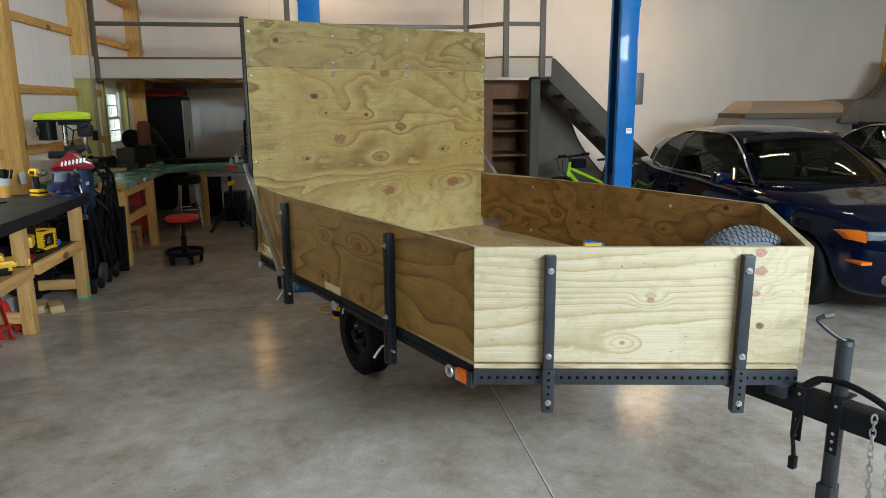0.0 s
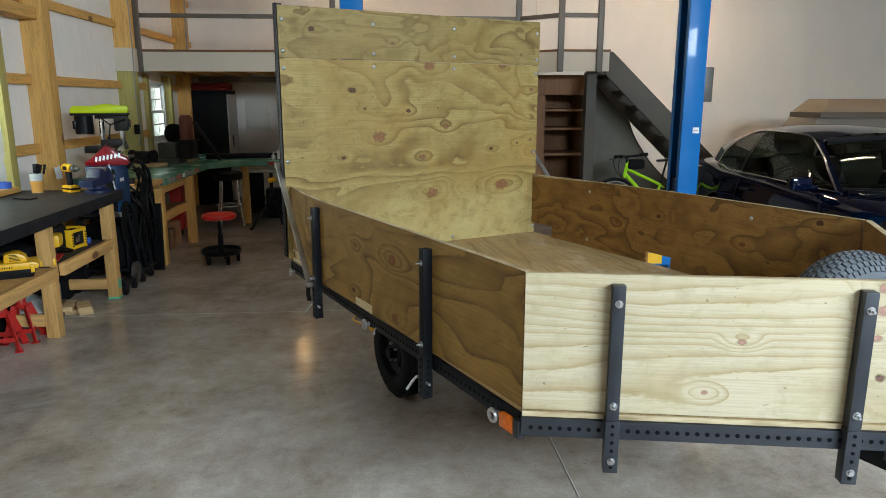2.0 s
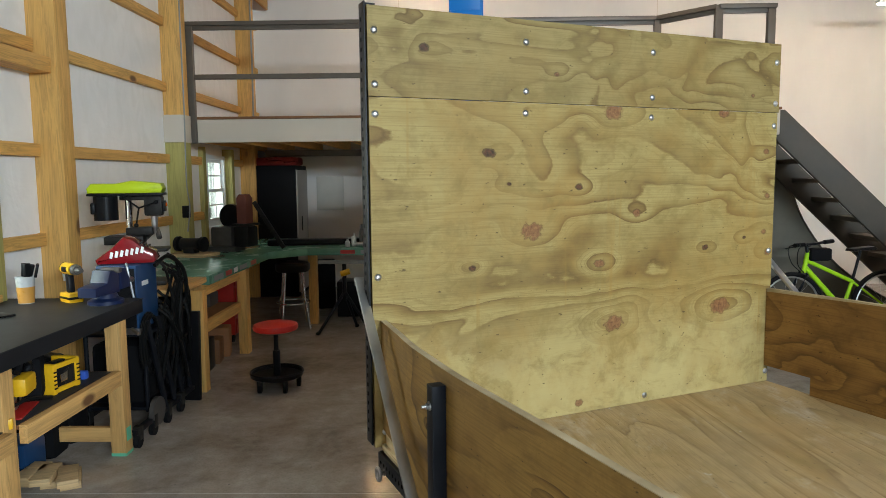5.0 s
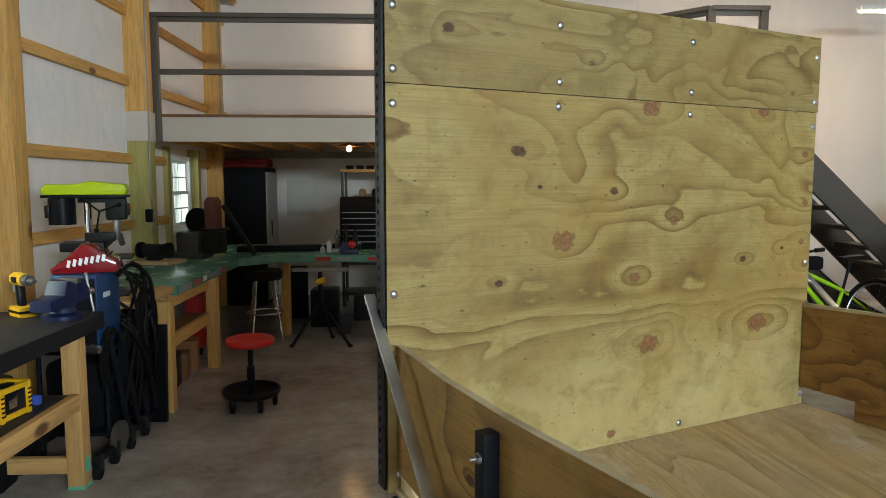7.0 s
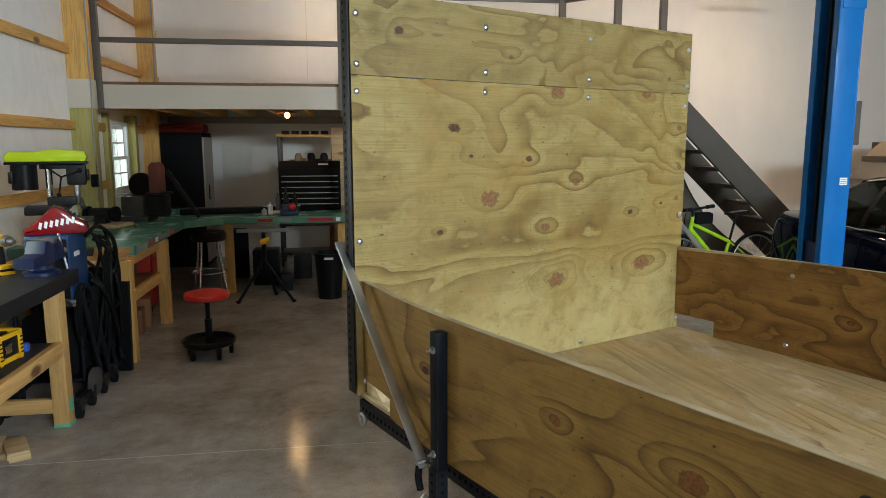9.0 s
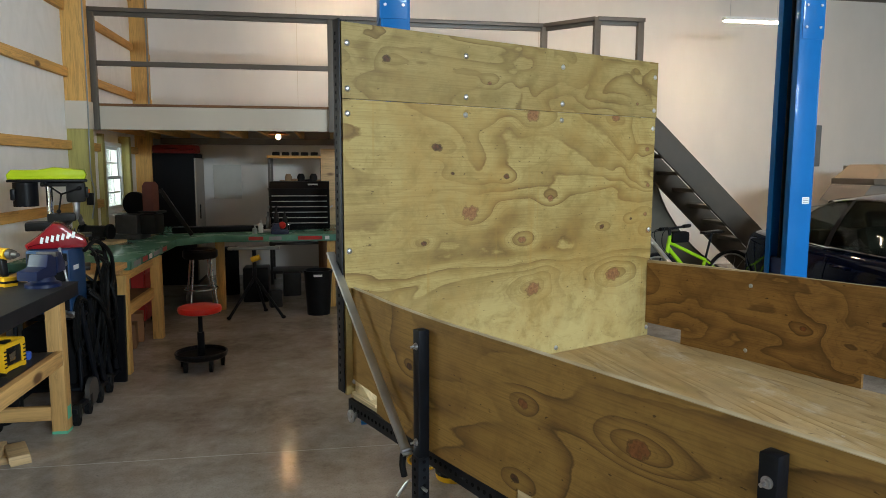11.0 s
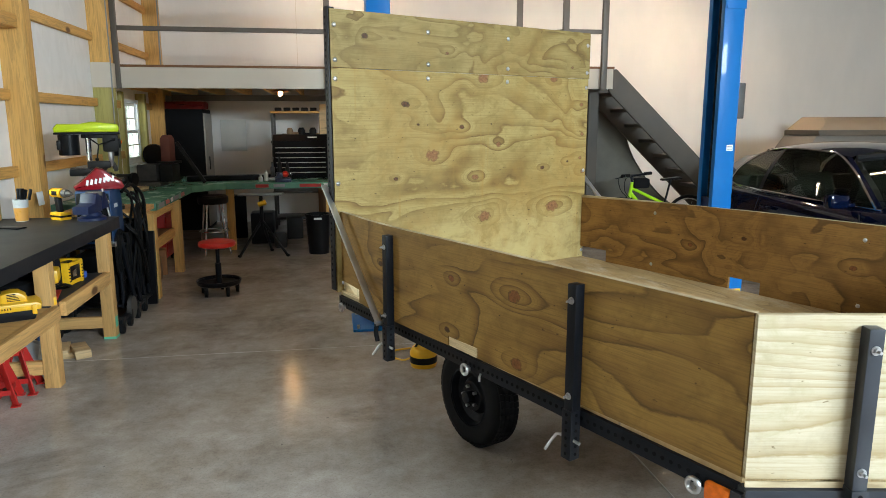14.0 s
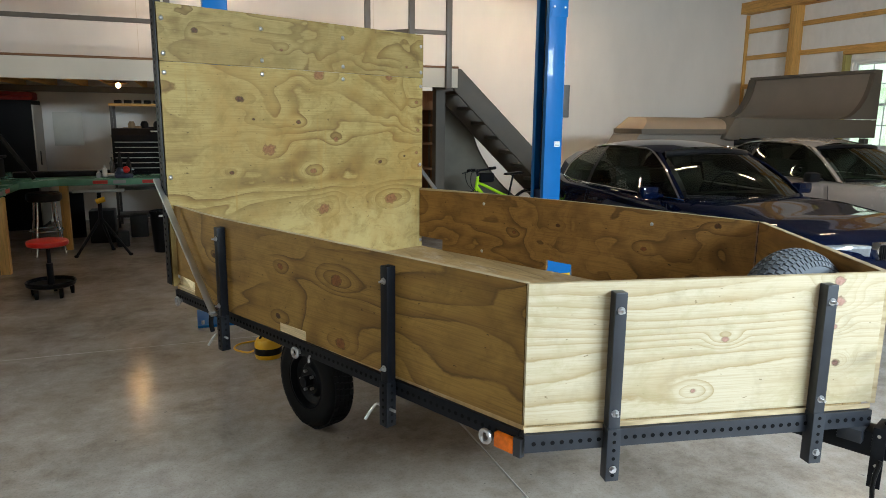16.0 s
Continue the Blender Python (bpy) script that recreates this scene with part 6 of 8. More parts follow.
# ---- drill press ----
dp = thing("drill_press", pose(-2.47, 7.27, 0.86, 0, 0, 17), "bench drill press with a lime green belt cover", "drill press")
b = shape()
prism(b, [(-0.245, 0.665), (0.235, 0.665), (0.25, 0.70), (0.235, 0.735), (0.04, 0.755), (-0.06, 0.735), (-0.22, 0.735), (-0.25, 0.70)], "y", -0.115, 0.115, 0.018)
part("belt_cover", b, "lime", dp, "lime green belt cover")
b = shape()
box(b, -0.25, 0.25, -0.118, 0.118, 0.648, 0.666, 0.006)
part("cover_rim", b, "black_plastic", dp)
b = shape()
cyl(b, (-0.145, -0.02, 0.475), (-0.145, -0.02, 0.645), 0.080, seg=24)
box(b, -0.235, -0.205, -0.09, 0.05, 0.52, 0.60, 0.01)
part("motor", b, "black_plastic", dp)
b = shape()
cyl(b, (0.0, 0, 0.0), (0.0, 0, 0.648), 0.023, seg=18)
part("column", b, "chrome", dp)
b = shape()
box(b, 0.11, 0.235, -0.07, 0.07, 0.50, 0.648, 0.02)
box(b, -0.05, 0.2, -0.06, 0.06, 0.615, 0.648, 0.008)
part("head", b, "dark_iron", dp)
b = shape()
cyl(b, (0.17, 0, 0.53), (0.17, 0, 0.43), 0.028, 0.022, 16)
cyl(b, (0.17, 0, 0.43), (0.17, 0, 0.37), 0.022, 0.010, 14)
part("chuck", b, "zinc", dp)
for a in (20, 140, 260):
    b = shape()
    c = Vector((0.08, -0.09, 0.56))
    d = Vector((math.cos(radians(a)), 0, math.sin(radians(a))))
    cyl(b, c, c + d * 0.12, 0.006, seg=8)
    ball(b, c + d * 0.125, 0.016)
    part("feed_lever", b, "black_plastic", dp)
b = shape()
box(b, 0.23, 0.252, -0.05, 0.05, 0.53, 0.61, 0.008)
part("switch_plate", b, "black_plastic", dp)
b = shape()
cyl(b, (0.253, -0.01, 0.58), (0.263, -0.01, 0.58), 0.014, seg=12)
part("switch", b, "amber", dp)
b = shape()
box(b, 0.02, 0.26, -0.12, 0.12, 0.245, 0.265, 0.006)
box(b, -0.05, 0.05, -0.04, 0.04, 0.21, 0.29, 0.01)
part("table", b, "dark_iron", dp)
b = shape()
box(b, -0.11, 0.24, -0.12, 0.12, 0.0, 0.035, 0.01)
part("base", b, "dark_iron", dp)
b = shape()
box(b, -0.16, 0.10, -0.10, 0.10, 0.30, 0.36, 0.012)
box(b, -0.02, 0.16, -0.05, 0.05, 0.36, 0.42, 0.01)
part("machine_vise", b, "dark_iron", dp)
b = shape()
tube(b, curve_pts([(0.02, 0.06, 0.27), (0.10, 0.10, 0.34), (0.17, 0.05, 0.40), (0.2, -0.02, 0.34)], 5), 0.02, 8)
part("dust_arm", b, "grey_iron", dp)
b = shape()
box(b, -0.30, 0.33, -0.35, 0.30, 0, 0.045, 0.004)
stand_top = single("side_shelf", b, "bench_y", "pine shelf board fixed between the benches", "shelf", m=pose(-2.40, 7.36, 0.815))
for x in (-0.25, 0.26):
    b = shape()
    box(b, x - 0.04, x + 0.04, -0.02, 0.02, 0, 0.815, 0.003)
    lgx = part("leg", b, "bench_z", stand_top)
    lgx.location = (0, 0.25, -0.815)

# ---- green-topped bench, an L round the corner under the loft ----
gb = thing("green_workbench", pose(0, 0, 0), "L-shaped workbench with a green painted top on pine legs", "workbench")
GZ = 0.862
b = shape()
prism(b, [(-2.98, 7.69), (-2.06, 7.69), (-2.06, 9.42), (-1.72, 9.74), (-0.37, 9.74), (-0.37, 11.05), (-2.98, 11.05)], "z", GZ - 0.075, GZ, 0.004)
part("tabletop", b, "green_top", gb, "worn glossy green top")
for x, y in ((-2.11, 7.42), (-2.13, 8.58), (-1.74, 9.86), (-0.50, 9.86), (-2.9, 7.72), (-2.9, 9.9), (-0.5, 10.9)):
    leg(gb, x, x + 0.09, y, y + 0.09, GZ - 0.077, mat="lum_z")
for y0, y1, z in ((7.645, 8.615, 0.40), (7.645, 8.615, 0.70)):
    b = shape()
    box(b, -2.14, -2.10, y0, y1, z, z + 0.09, 0.003)
    part("rail", b, "lum_y", gb)
b = shape()
box(b, -2.9, -2.142, 7.65, 8.6, 0.47, 0.487, 0.002)
part("shelf", b, "lum_darkx", gb)
for y, w, mat in ((7.80, 0.22, "bar"), (8.08, 0.16, "red"), (8.30, 0.10, "white_label"), (8.46, 0.22, "bar"), (8.8, 0.18, "red")):
    b = shape()
    box(b, -2.0595, -2.0580, y, y + w, GZ - 0.06, GZ - 0.018)
    part("sticker", b, mat, gb, "sticker on the bench edge", 0)
for x, mat, w in ((-1.36, "red", 0.16), (-1.14, "bar", 0.14), (-0.82, "red", 0.27), (-0.52, "white_label", 0.05)):
    b = shape()
    box(b, x, x + w, 9.7375, 9.7390, GZ - 0.058, GZ - 0.018)
    part("sticker", b, mat, gb, "sticker on the bench edge", 0)
b = shape()
box(b, -2.079, -2.0785, 8.63, 8.70, 0.55, 0.70)
part("paper_tag", b, "white_label", gb, "white paper tag on the leg", 0)
random.seed(8)
for k in range(7):
    b = shape()
    w, d, h = random.uniform(0.05, 0.12), random.uniform(0.05, 0.12), random.uniform(0.06, 0.2)
    box(b, -w, w, -d, d, 0, h, 0.012)
    single("shop_supply", b, random.choice(("dark_iron", "black_plastic", "card", "grey_iron")), "dark box of shop supplies on the lower shelf", "box", "shelf boxes", m=pose(-2.35 - 0.12 * (k % 3), 7.75 + 0.115 * k, 0.487))
for k in range(4):
    b = shape()
    box(b, -0.12, 0.12, -0.09, 0.09, 0, 0.22 + 0.05 * (k % 2), 0.01)
    single("crate", b, ("card_o", "dark_iron", "lum_dark", "card_o")[k], "brown crate under the green bench", "box", "crates", m=pose(-2.32, 7.82 + 0.24 * k, 0, 0, 0, 4 * k))

# tools on the green bench
grinder = thing("belt_sander", pose(-2.55, 9.60, GZ, 0, 0, -14), "grey bench belt and disc sander with an upright red belt", "sander")
b = shape()
box(b, -0.22, 0.16, -0.11, 0.11, 0.0, 0.05, 0.01)
part("base", b, "grey_iron", grinder)
b = shape()
box(b, -0.13, 0.12, -0.10, 0.10, 0.05, 0.26, 0.03)
part("motor_body", b, "grey_iron", grinder)
b = shape()
prism(b, [(0.17, 0.12), (0.29, 0.12), (0.29, 0.56), (0.26, 0.60), (0.20, 0.60), (0.17, 0.56)], "y", -0.07, 0.07, 0.02)
part("sanding_belt", b, "belt", grinder, "rust-red sanding belt")
b = shape()
box(b, 0.14, 0.34, -0.12, 0.12, 0.27, 0.295, 0.004)
part("work_rest", b, "dark_iron", grinder)
b = shape()
box(b, 0.15, 0.32, -0.10, 0.10, 0.05, 0.265, 0.02)
part("belt_guard", b, "dark_iron", grinder)
b = shape()
cyl(b, (-0.01, 0.10, 0.36), (-0.01, 0.15, 0.36), 0.13, seg=30)
part("disc", b, "black_plastic", grinder)
b = shape()
obox(b, (0.33, 0.02, 0.52), (0.62, 0.10, 0.03), 0.05, 0.04, 0.006)
part("tension_arm", b, "dark_iron", grinder)
sg = thing("small_grinder", pose(-2.74, 9.10, GZ + 0.03, 0, 0, -14), "small black bench tool on a pine block", "grinder")
b = shape()
cyl(b, (-0.10, 0, 0.09), (0.10, 0, 0.09), 0.06, seg=20)
box(b, -0.06, 0.06, -0.05, 0.05, 0.0, 0.06, 0.01)
part("motor", b, "dark_iron", sg)
for s in (-0.14, 0.14):
    b = shape()
    cyl(b, (s - 0.015, 0, 0.09), (s + 0.015, 0, 0.09), 0.075, seg=24)
    part("wheel_guard", b, "black_plastic", sg)
b = shape()
box(b, -0.28, 0.14, -0.14, 0.16, 0, 0.03, 0.004)
single("pine_block", b, "wood_tan", "pale pine board under the small grinder", "board", m=pose(-2.66, 9.08, GZ, 0, 0, -14))
b = shape()
obox(b, (-2.25, 10.1, GZ + 0.035), (-0.95, 10.35, GZ + 0.035), 0.16, 0.07, 0.02)
single("long_tool_case", b, "black_plastic", "long black tool case lying on the green bench", "case")
b = shape()
for k in range(2):
    obox(b, (-1.35 + 0.24 * k, 10.18 + 0.045 * k, GZ + 0.073), (-1.17 + 0.24 * k, 10.215 + 0.045 * k, GZ + 0.073), 0.05, 0.006, 0.002)
single("chrome_wrench", b, "chrome", "shiny wrenches lying on the black case", "wrench")
chest = thing("tool_chest", pose(-0.82, 10.62, GZ), "black steel tool chest with ranks of drawers on the bench", "tool chest")
b = shape()
box(b, -0.36, 0.36, -0.20, 0.22, 0, 0.50, 0.008)
part("carcass", b, "locker", chest)
for k in range(6):
    b = shape()
    box(b, -0.335, 0.335, -0.212, -0.201, 0.03 + 0.066 * k, 0.088 + 0.066 * k, 0.004)
    d = part("drawer", b, "locker", chest)
    b = shape()
    box(b, -0.33, 0.33, -0.226, -0.213, 0.074 + 0.066 * k, 0.084 + 0.066 * k, 0.003)
    part("drawer_pull", b, "alu", d, "bright full-width pull")
b = shape()
prism(b, [(-0.20, 0.50), (0.22, 0.50), (0.22, 0.58), (-0.14, 0.58)], "x", -0.36, 0.36, 0.006)
part("lid", b, "locker", chest)
b = shape()
box(b, 0.10, 0.22, -0.172, -0.160, 0.535, 0.555)
part("badge", b, "alu", chest, "small bright badge", 0)
for s in (-1, 1):
    b = shape()
    tube(b, curve_pts([(0.362 * s, -0.06, 0.25), (0.39 * s, -0.05, 0.27), (0.39 * s, 0.07, 0.27), (0.362 * s, 0.08, 0.25)], 4), 0.006, 6)
    part("handle", b, "zinc", chest)
v2 = thing("small_vise", pose(-1.03, 9.86, GZ, 0, 0, 10), "small blue vise with a red knob on the bench edge", "vise")
b = shape()
box(b, -0.10, 0.10, -0.06, 0.06, 0, 0.05, 0.012)
part("base", b, "blue_vise", v2)
b = shape()
prism(b, [(-0.10, 0.05), (0.0, 0.05), (0.0, 0.12), (-0.06, 0.12)], "y", -0.05, 0.05, 0.01)
part("jaw", b, "blue_vise", v2)
b = shape()
ball(b, (0.03, -0.03, 0.10), 0.042)
part("knob", b, "red_vinyl", v2, "round red knob")
b = shape()
cyl(b, (-0.18, 0, 0.04), (-0.10, 0, 0.04), 0.02, seg=12)
part("screw", b, "zinc", v2)
for k, (dx, dy, h, mat) in enumerate(((-0.22, 0.10, 0.14, "white_label"), (-0.14, 0.16, 0.24, "grey_iron"), (-0.05, 0.18, 0.30, "dark_iron"), (0.05, 0.14, 0.24, "dark_iron"), (-0.28, 0.02, 0.08, "poly"))):
    b = shape()
    lathe(b, [(0, 0), (0.028, 0), (0.028, h * 0.7), (0.012, h * 0.82), (0.012, h), (0, h)], None, 14)
    single("bottle", b, mat, "bottle standing among tools on the green bench", "bottle", "bench bottles", m=pose(-1.03 + dx, 9.92 + dy, GZ))

# ---- far corner: locker, shelf rack, stools, stand, bin ----
lk = thing("tall_locker", pose(-2.55, 11.95, 0), "tall black locker with a beige side door by the wall", "locker")
b = shape()
box(b, -0.33, 0.28, -0.28, 0.40, 0.0, 1.80, 0.006)
part("carcass", b, "locker", lk)
b = shape()
box(b, 0.281, 0.30, -0.27, 0.36, 0.06, 1.74, 0.003)
part("side_door", b, "locker_side", lk, "beige side panel")
b = shape()
cyl(b, (0.305, -0.05, 0.9), (0.305, -0.05, 1.1), 0.01, seg=8)
part("door_handle", b, "dark_iron", lk)
b = shape()
box(b, -0.31, 0.31, -0.16, 0.20, 0.0, 0.10, 0.035)
bmesh.ops.subdivide_edges(b, edges=b.edges[:], cuts=3, use_grid_fill=True)
random.seed(12)
for v in b.verts:
    if v.co.z > 0.03:
        v.co.z += random.uniform(-0.025, 0.02)
single("red_bag", b, "gravel_bag", "crumpled dark red bag on the locker", "bag", m=pose(-2.55, 11.85, 1.80))
rack = thing("shelf_rack", pose(-0.92, 11.75, 0), "grey metal shelf rack with timber boards", "shelving")
for x in (-0.36, 0.34):
    for y in (-0.22, 0.22):
        b = shape()
        box(b, x, x + 0.035, y - 0.018, y + 0.018, 0, 1.77, 0.002)
        part("upright", b, "grey_iron", rack)
for z in (0.15, 0.55, 0.95, 1.30, 1.74):
    b = shape()
    box(b, -0.37, 0.39, -0.24, 0.24, z, z + 0.035, 0.003)
    part("shelf", b, "lum_x" if z > 1.7 else "grey_iron", rack)
random.seed(21)
for k in range(7):
    b = shape()
    r = random.uniform(0.03, 0.06)
    if k % 2:
        lathe(b, [(0, 0), (r, 0), (r, 0.1 + r), (r * 0.6, 0.14 + r), (0, 0.14 + r)], None, 14)
    else:
        box(b, -r, r, -r, r, 0, 0.07 + r, 0.012)
    single("rack_item", b, random.choice(("dark_iron", "black_plastic", "grey_iron", "card")), "dark hand tool stored on the rack", "tool", "rack items", m=pose(-1.1 + 0.085 * k, 11.62, 1.3355, 0, 0, 30 * k))
for k in range(5):
    b = shape()
    box(b, -0.05, 0.05, -0.05, 0.05, 0, 0.05, 0.012)
    single("rack_box", b, "black_plastic", "black case on the top board of the rack", "case", "rack cases", m=pose(-1.18 + 0.13 * k, 11.7, 1.7755))
b = shape()
box(b, -0.17, 0.17, -0.02, 0.02, 0, 1.15, 0.003)
single("pine_sheet", b, "wood_tan", "pale pine board standing beside the rack", "board", m=pose(-0.40, 11.5, 0.72))
b = shape()
box(b, -0.22, 0.22, -0.2, 0.2, 0, 0.72, 0.004)
single("side_cabinet", b, "lum_dark", "brown timber cabinet beside the rack", "cabinet", m=pose(-0.40, 11.5, 0))
b = shape()
box(b, -0.2, 0.2, -0.008, 0.0, 0, 0.5, 0.002)
single("wall_panel", b, "panel_grey", "flat grey service panel on the wall", "panel", m=pose(-1.95, BY - 0.001, 1.15))

stool = thing("rolling_stool", pose(-1.505, 7.53, 0), "round red vinyl shop stool on a black wheeled tray base", "stool")
b = shape()
lathe(b, [(0, 0.455), (0.14, 0.455), (0.165, 0.465), (0.172, 0.485), (0.165, 0.505), (0.14, 0.513), (0, 0.515)], None, 40)
part("seat", b, "red_vinyl", stool, "padded red seat")
b = shape()
cyl(b, (0, 0, 0.10), (0, 0, 0.30), 0.028, seg=18)
cyl(b, (0, 0, 0.30), (0, 0, 0.455), 0.018, seg=14)
part("gas_column", b, "black_steel", stool)
b = shape()
lathe(b, [(0, 0.095), (0.185, 0.095), (0.20, 0.105), (0.205, 0.13), (0.198, 0.13), (0.19, 0.11), (0, 0.105)], None, 40)
part("tray_base", b, "black_plastic", stool)
b = shape()
tube(b, [(0.20 * math.cos(a), 0.20 * math.sin(a), 0.135) for a in [k * math.pi / 16 for k in range(32)]], 0.008, 8, True)
part("tray_rim", b, "black_steel", stool)
for k in range(5):
    a = 2 * math.pi * k / 5 + 0.3
    c = Vector((0.165 * math.cos(a), 0.165 * math.sin(a), 0.032))
    b = shape()
    cyl(b, c + Vector((-0.012, 0, 0)), c + Vector((0.012, 0, 0)), 0.032, seg=18)
    cs = part("caster", b, "rubber", stool)
    b = shape()
    box(b, c.x - 0.018, c.x + 0.018, c.y - 0.015, c.y + 0.015, 0.035, 0.096, 0.004)
    part("fork", b, "dark_iron", cs)

bar = thing("bar_stool", pose(-1.88, 9.72, 0, 0, 0, 20), "chrome bar stool with a black padded seat", "stool")
b = shape()
lathe(b, [(0, 0.62), (0.17, 0.62), (0.185, 0.64), (0.185, 0.70), (0.165, 0.72), (0, 0.73)], None, 36)
part("seat", b, "leather", bar)
for k in range(4):
    a = math.pi / 4 + k * math.pi / 2
    b = shape()
    tube(b, [(0.13 * math.cos(a), 0.13 * math.sin(a), 0.62), (0.15 * math.cos(a), 0.15 * math.sin(a), 0.4), (0.215 * math.cos(a), 0.215 * math.sin(a), 0.0)], 0.012, 10)
    part("leg", b, "chrome", bar)
b = shape()
tube(b, [(0.175 * math.cos(a), 0.175 * math.sin(a), 0.28) for a in [k * math.pi / 16 for k in range(32)]], 0.010, 8, True)
part("foot_ring", b, "chrome", bar)

stand = thing("roller_stand", pose(-1.27, 9.42, 0), "black folding work stand with splayed legs and a wide bar", "stand")
b = shape()
box(b, -0.27, 0.27, -0.03, 0.03, 0.735, 0.77, 0.006)
part("top_bar", b, "grey_box", stand)
b = shape()
cyl(b, (0, 0, 0.36), (0, 0, 0.735), 0.022, seg=12)
part("post", b, "black_steel", stand)
for x, y in ((-0.27, -0.10), (0.30, -0.12), (0.08, 0.28)):
    b = shape()
    tube(b, [(0, 0, 0.44), (x, y, 0.012)], 0.016, 10)
    lgs = part("leg", b, "black_steel", stand)
    b = shape()
    ball(b, (x, y, 0.018), 0.02, 1.3, 1.3, 0.9, 10)
    part("rubber_foot", b, "rubber", lgs)
b = shape()
cyl(b, (-0.03, -0.03, 0.63), (0.06, -0.03, 0.66), 0.03, seg=12)
part("clamp_knob", b, "yellow", stand, "small yellow knob")

can = thing("waste_bin", pose(-0.60, 9.50, 0) @ Matrix.Scale(0.93, 4), "tall black plastic waste bin with a paper label", "bin")
b = shape()
lathe(b, [(0, 0.0), (0.135, 0.0), (0.165, 0.50), (0.172, 0.50), (0.172, 0.53), (0.158, 0.53), (0.128, 0.02), (0, 0.02)], None, 28)
part("bucket", b, "black_plastic", can)
b = shape()
box(b, -0.05, 0.05, -0.176, -0.170, 0.47, 0.495)
part("label_strip", b, "white_label", can, "", 0)

tool_cab = thing("red_tool_cabinet", pose(-2.52, 9.25, 0), "red rolling tool cabinet under the green bench", "tool cabinet")
b = shape()
box(b, -0.22, 0.22, -0.25, 0.25, 0.08, 0.74, 0.008)
part("carcass", b, "red", tool_cab)
for k in range(4):
    b = shape()
    box(b, 0.221, 0.232, -0.23, 0.23, 0.10 + 0.155 * k, 0.245 + 0.155 * k, 0.004)
    part("drawer", b, "red", tool_cab)
for x in (-0.18, 0.18):
    for y in (-0.2, 0.2):
        b = shape()
        cyl(b, (x - 0.012, y, 0.04), (x + 0.012, y, 0.04), 0.04, seg=16)
        part("caster", b, "rubber", tool_cab)
for k, (x, y, w, h) in enumerate(((-1.35, 10.4, 0.3, 0.42), (-0.95, 10.7, 0.22, 0.3), (-1.75, 10.9, 0.25, 0.6), (-1.1, 9.95, 0.14, 0.2))):
    b = shape()
    box(b, -w / 2, w / 2, -w / 2, w / 2, 0, h, 0.02)
    single("storage_box", b, ("black_plastic", "dark_iron", "locker", "dark_iron")[k], "dark storage box on the floor under the bench", "box", "floor boxes", m=pose(x, y, 0, 0, 0, 5 * k))

lamp = thing("clamp_lamp", pose(-1.03, 10.05, 1.985), "warm bulb in a copper reflector under the loft joists", "lamp")
b = shape()
lathe(b, [(0.02, 0.034), (0.08, 0.020), (0.13, 0.002), (0.125, 0.0), (0.075, 0.015), (0.018, 0.027)], None, 28)
part("shade", b, "copper", lamp)
b = shape()
ball(b, (0, 0, -0.022), 0.026, 1, 1, 1.2)
part("bulb", b, "bulb", lamp, "glowing warm bulb")

# ---- two-post lift ----
def lift_column(m, flip):
    """A blue channel column, open on the side of the other column (local +x when flip is 1)."""
    t = thing("lift_column", m, "blue painted steel column of a two-post car lift", "car lift", "lift columns")
    h, f, q = 3.55, flip, 0.085
    bm = shape()
    box(bm, *sorted((-f * q, -f * (q - 0.008))), -0.125, 0.125, 0.02, h, 0.002)
    box(bm, *sorted((-f * (q - 0.008), f * q)), -0.125, -0.117, 0.02, h, 0.002)
    box(bm, *sorted((-f * (q - 0.008), f * q)), 0.117, 0.125, 0.02, h, 0.002)
    part("channel", bm, "lift", t)
    bm = shape()
    for s in (-1, 1):
        box(bm, *sorted((f * q, f * (q + 0.008))), *sorted((s * 0.125, s * 0.070)), 0.02, h, 0.002)
    part("lip", bm, "lift", t)
    # inner face and carriage take a darker blue: the channel's shade as colour
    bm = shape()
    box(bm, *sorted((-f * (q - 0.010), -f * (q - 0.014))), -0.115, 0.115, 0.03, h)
    part("inner_face", bm, "lift_in", t, "inside of the channel, its shade painted as darker blue")
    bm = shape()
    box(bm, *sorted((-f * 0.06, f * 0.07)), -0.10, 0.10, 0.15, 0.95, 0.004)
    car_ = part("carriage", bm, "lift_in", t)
    for x, y, r in ((0.04, 0.03, 0.012), (0.06, -0.04, 0.010)):
        bm = shape()
        cyl(bm, (f * x, y, 0.95), (f * x, y, h), r, seg=8)
        part("lift_cable", bm, "black_steel", t)
    bm = shape()
    box(bm, -0.24, 0.24, -0.24, 0.24, 0.0, 0.02, 0.003)
    part("base_plate", bm, "lift", t)
    for x in (-0.2, 0.2):
        for y in (-0.2, 0.2):
            bm = shape()
            cyl(bm, (x, y, 0.02), (x, y, 0.045), 0.014, seg=6)
            part("anchor_bolt", bm, "zinc", t)
    bm = shape()
    box(bm, *sorted((-f * (q + 0.004), f * q * 0.9)), -0.131, -0.1255, 2.52, h, 0.002)
    box(bm, *sorted((-f * (q + 0.008), -f * (q + 0.001))), -0.131, 0.131, 2.52, h, 0.002)
    ex = part("extension", bm, "lift", t)
    for z in (2.60, 2.75, 3.3):
        for x in (-0.06, 0.05):
            bm = shape()
            cyl(bm, (f * x, -0.131, z), (f * x, -0.140, z), 0.010, seg=6)
            part("bolt", bm, "zinc", ex)
    return t


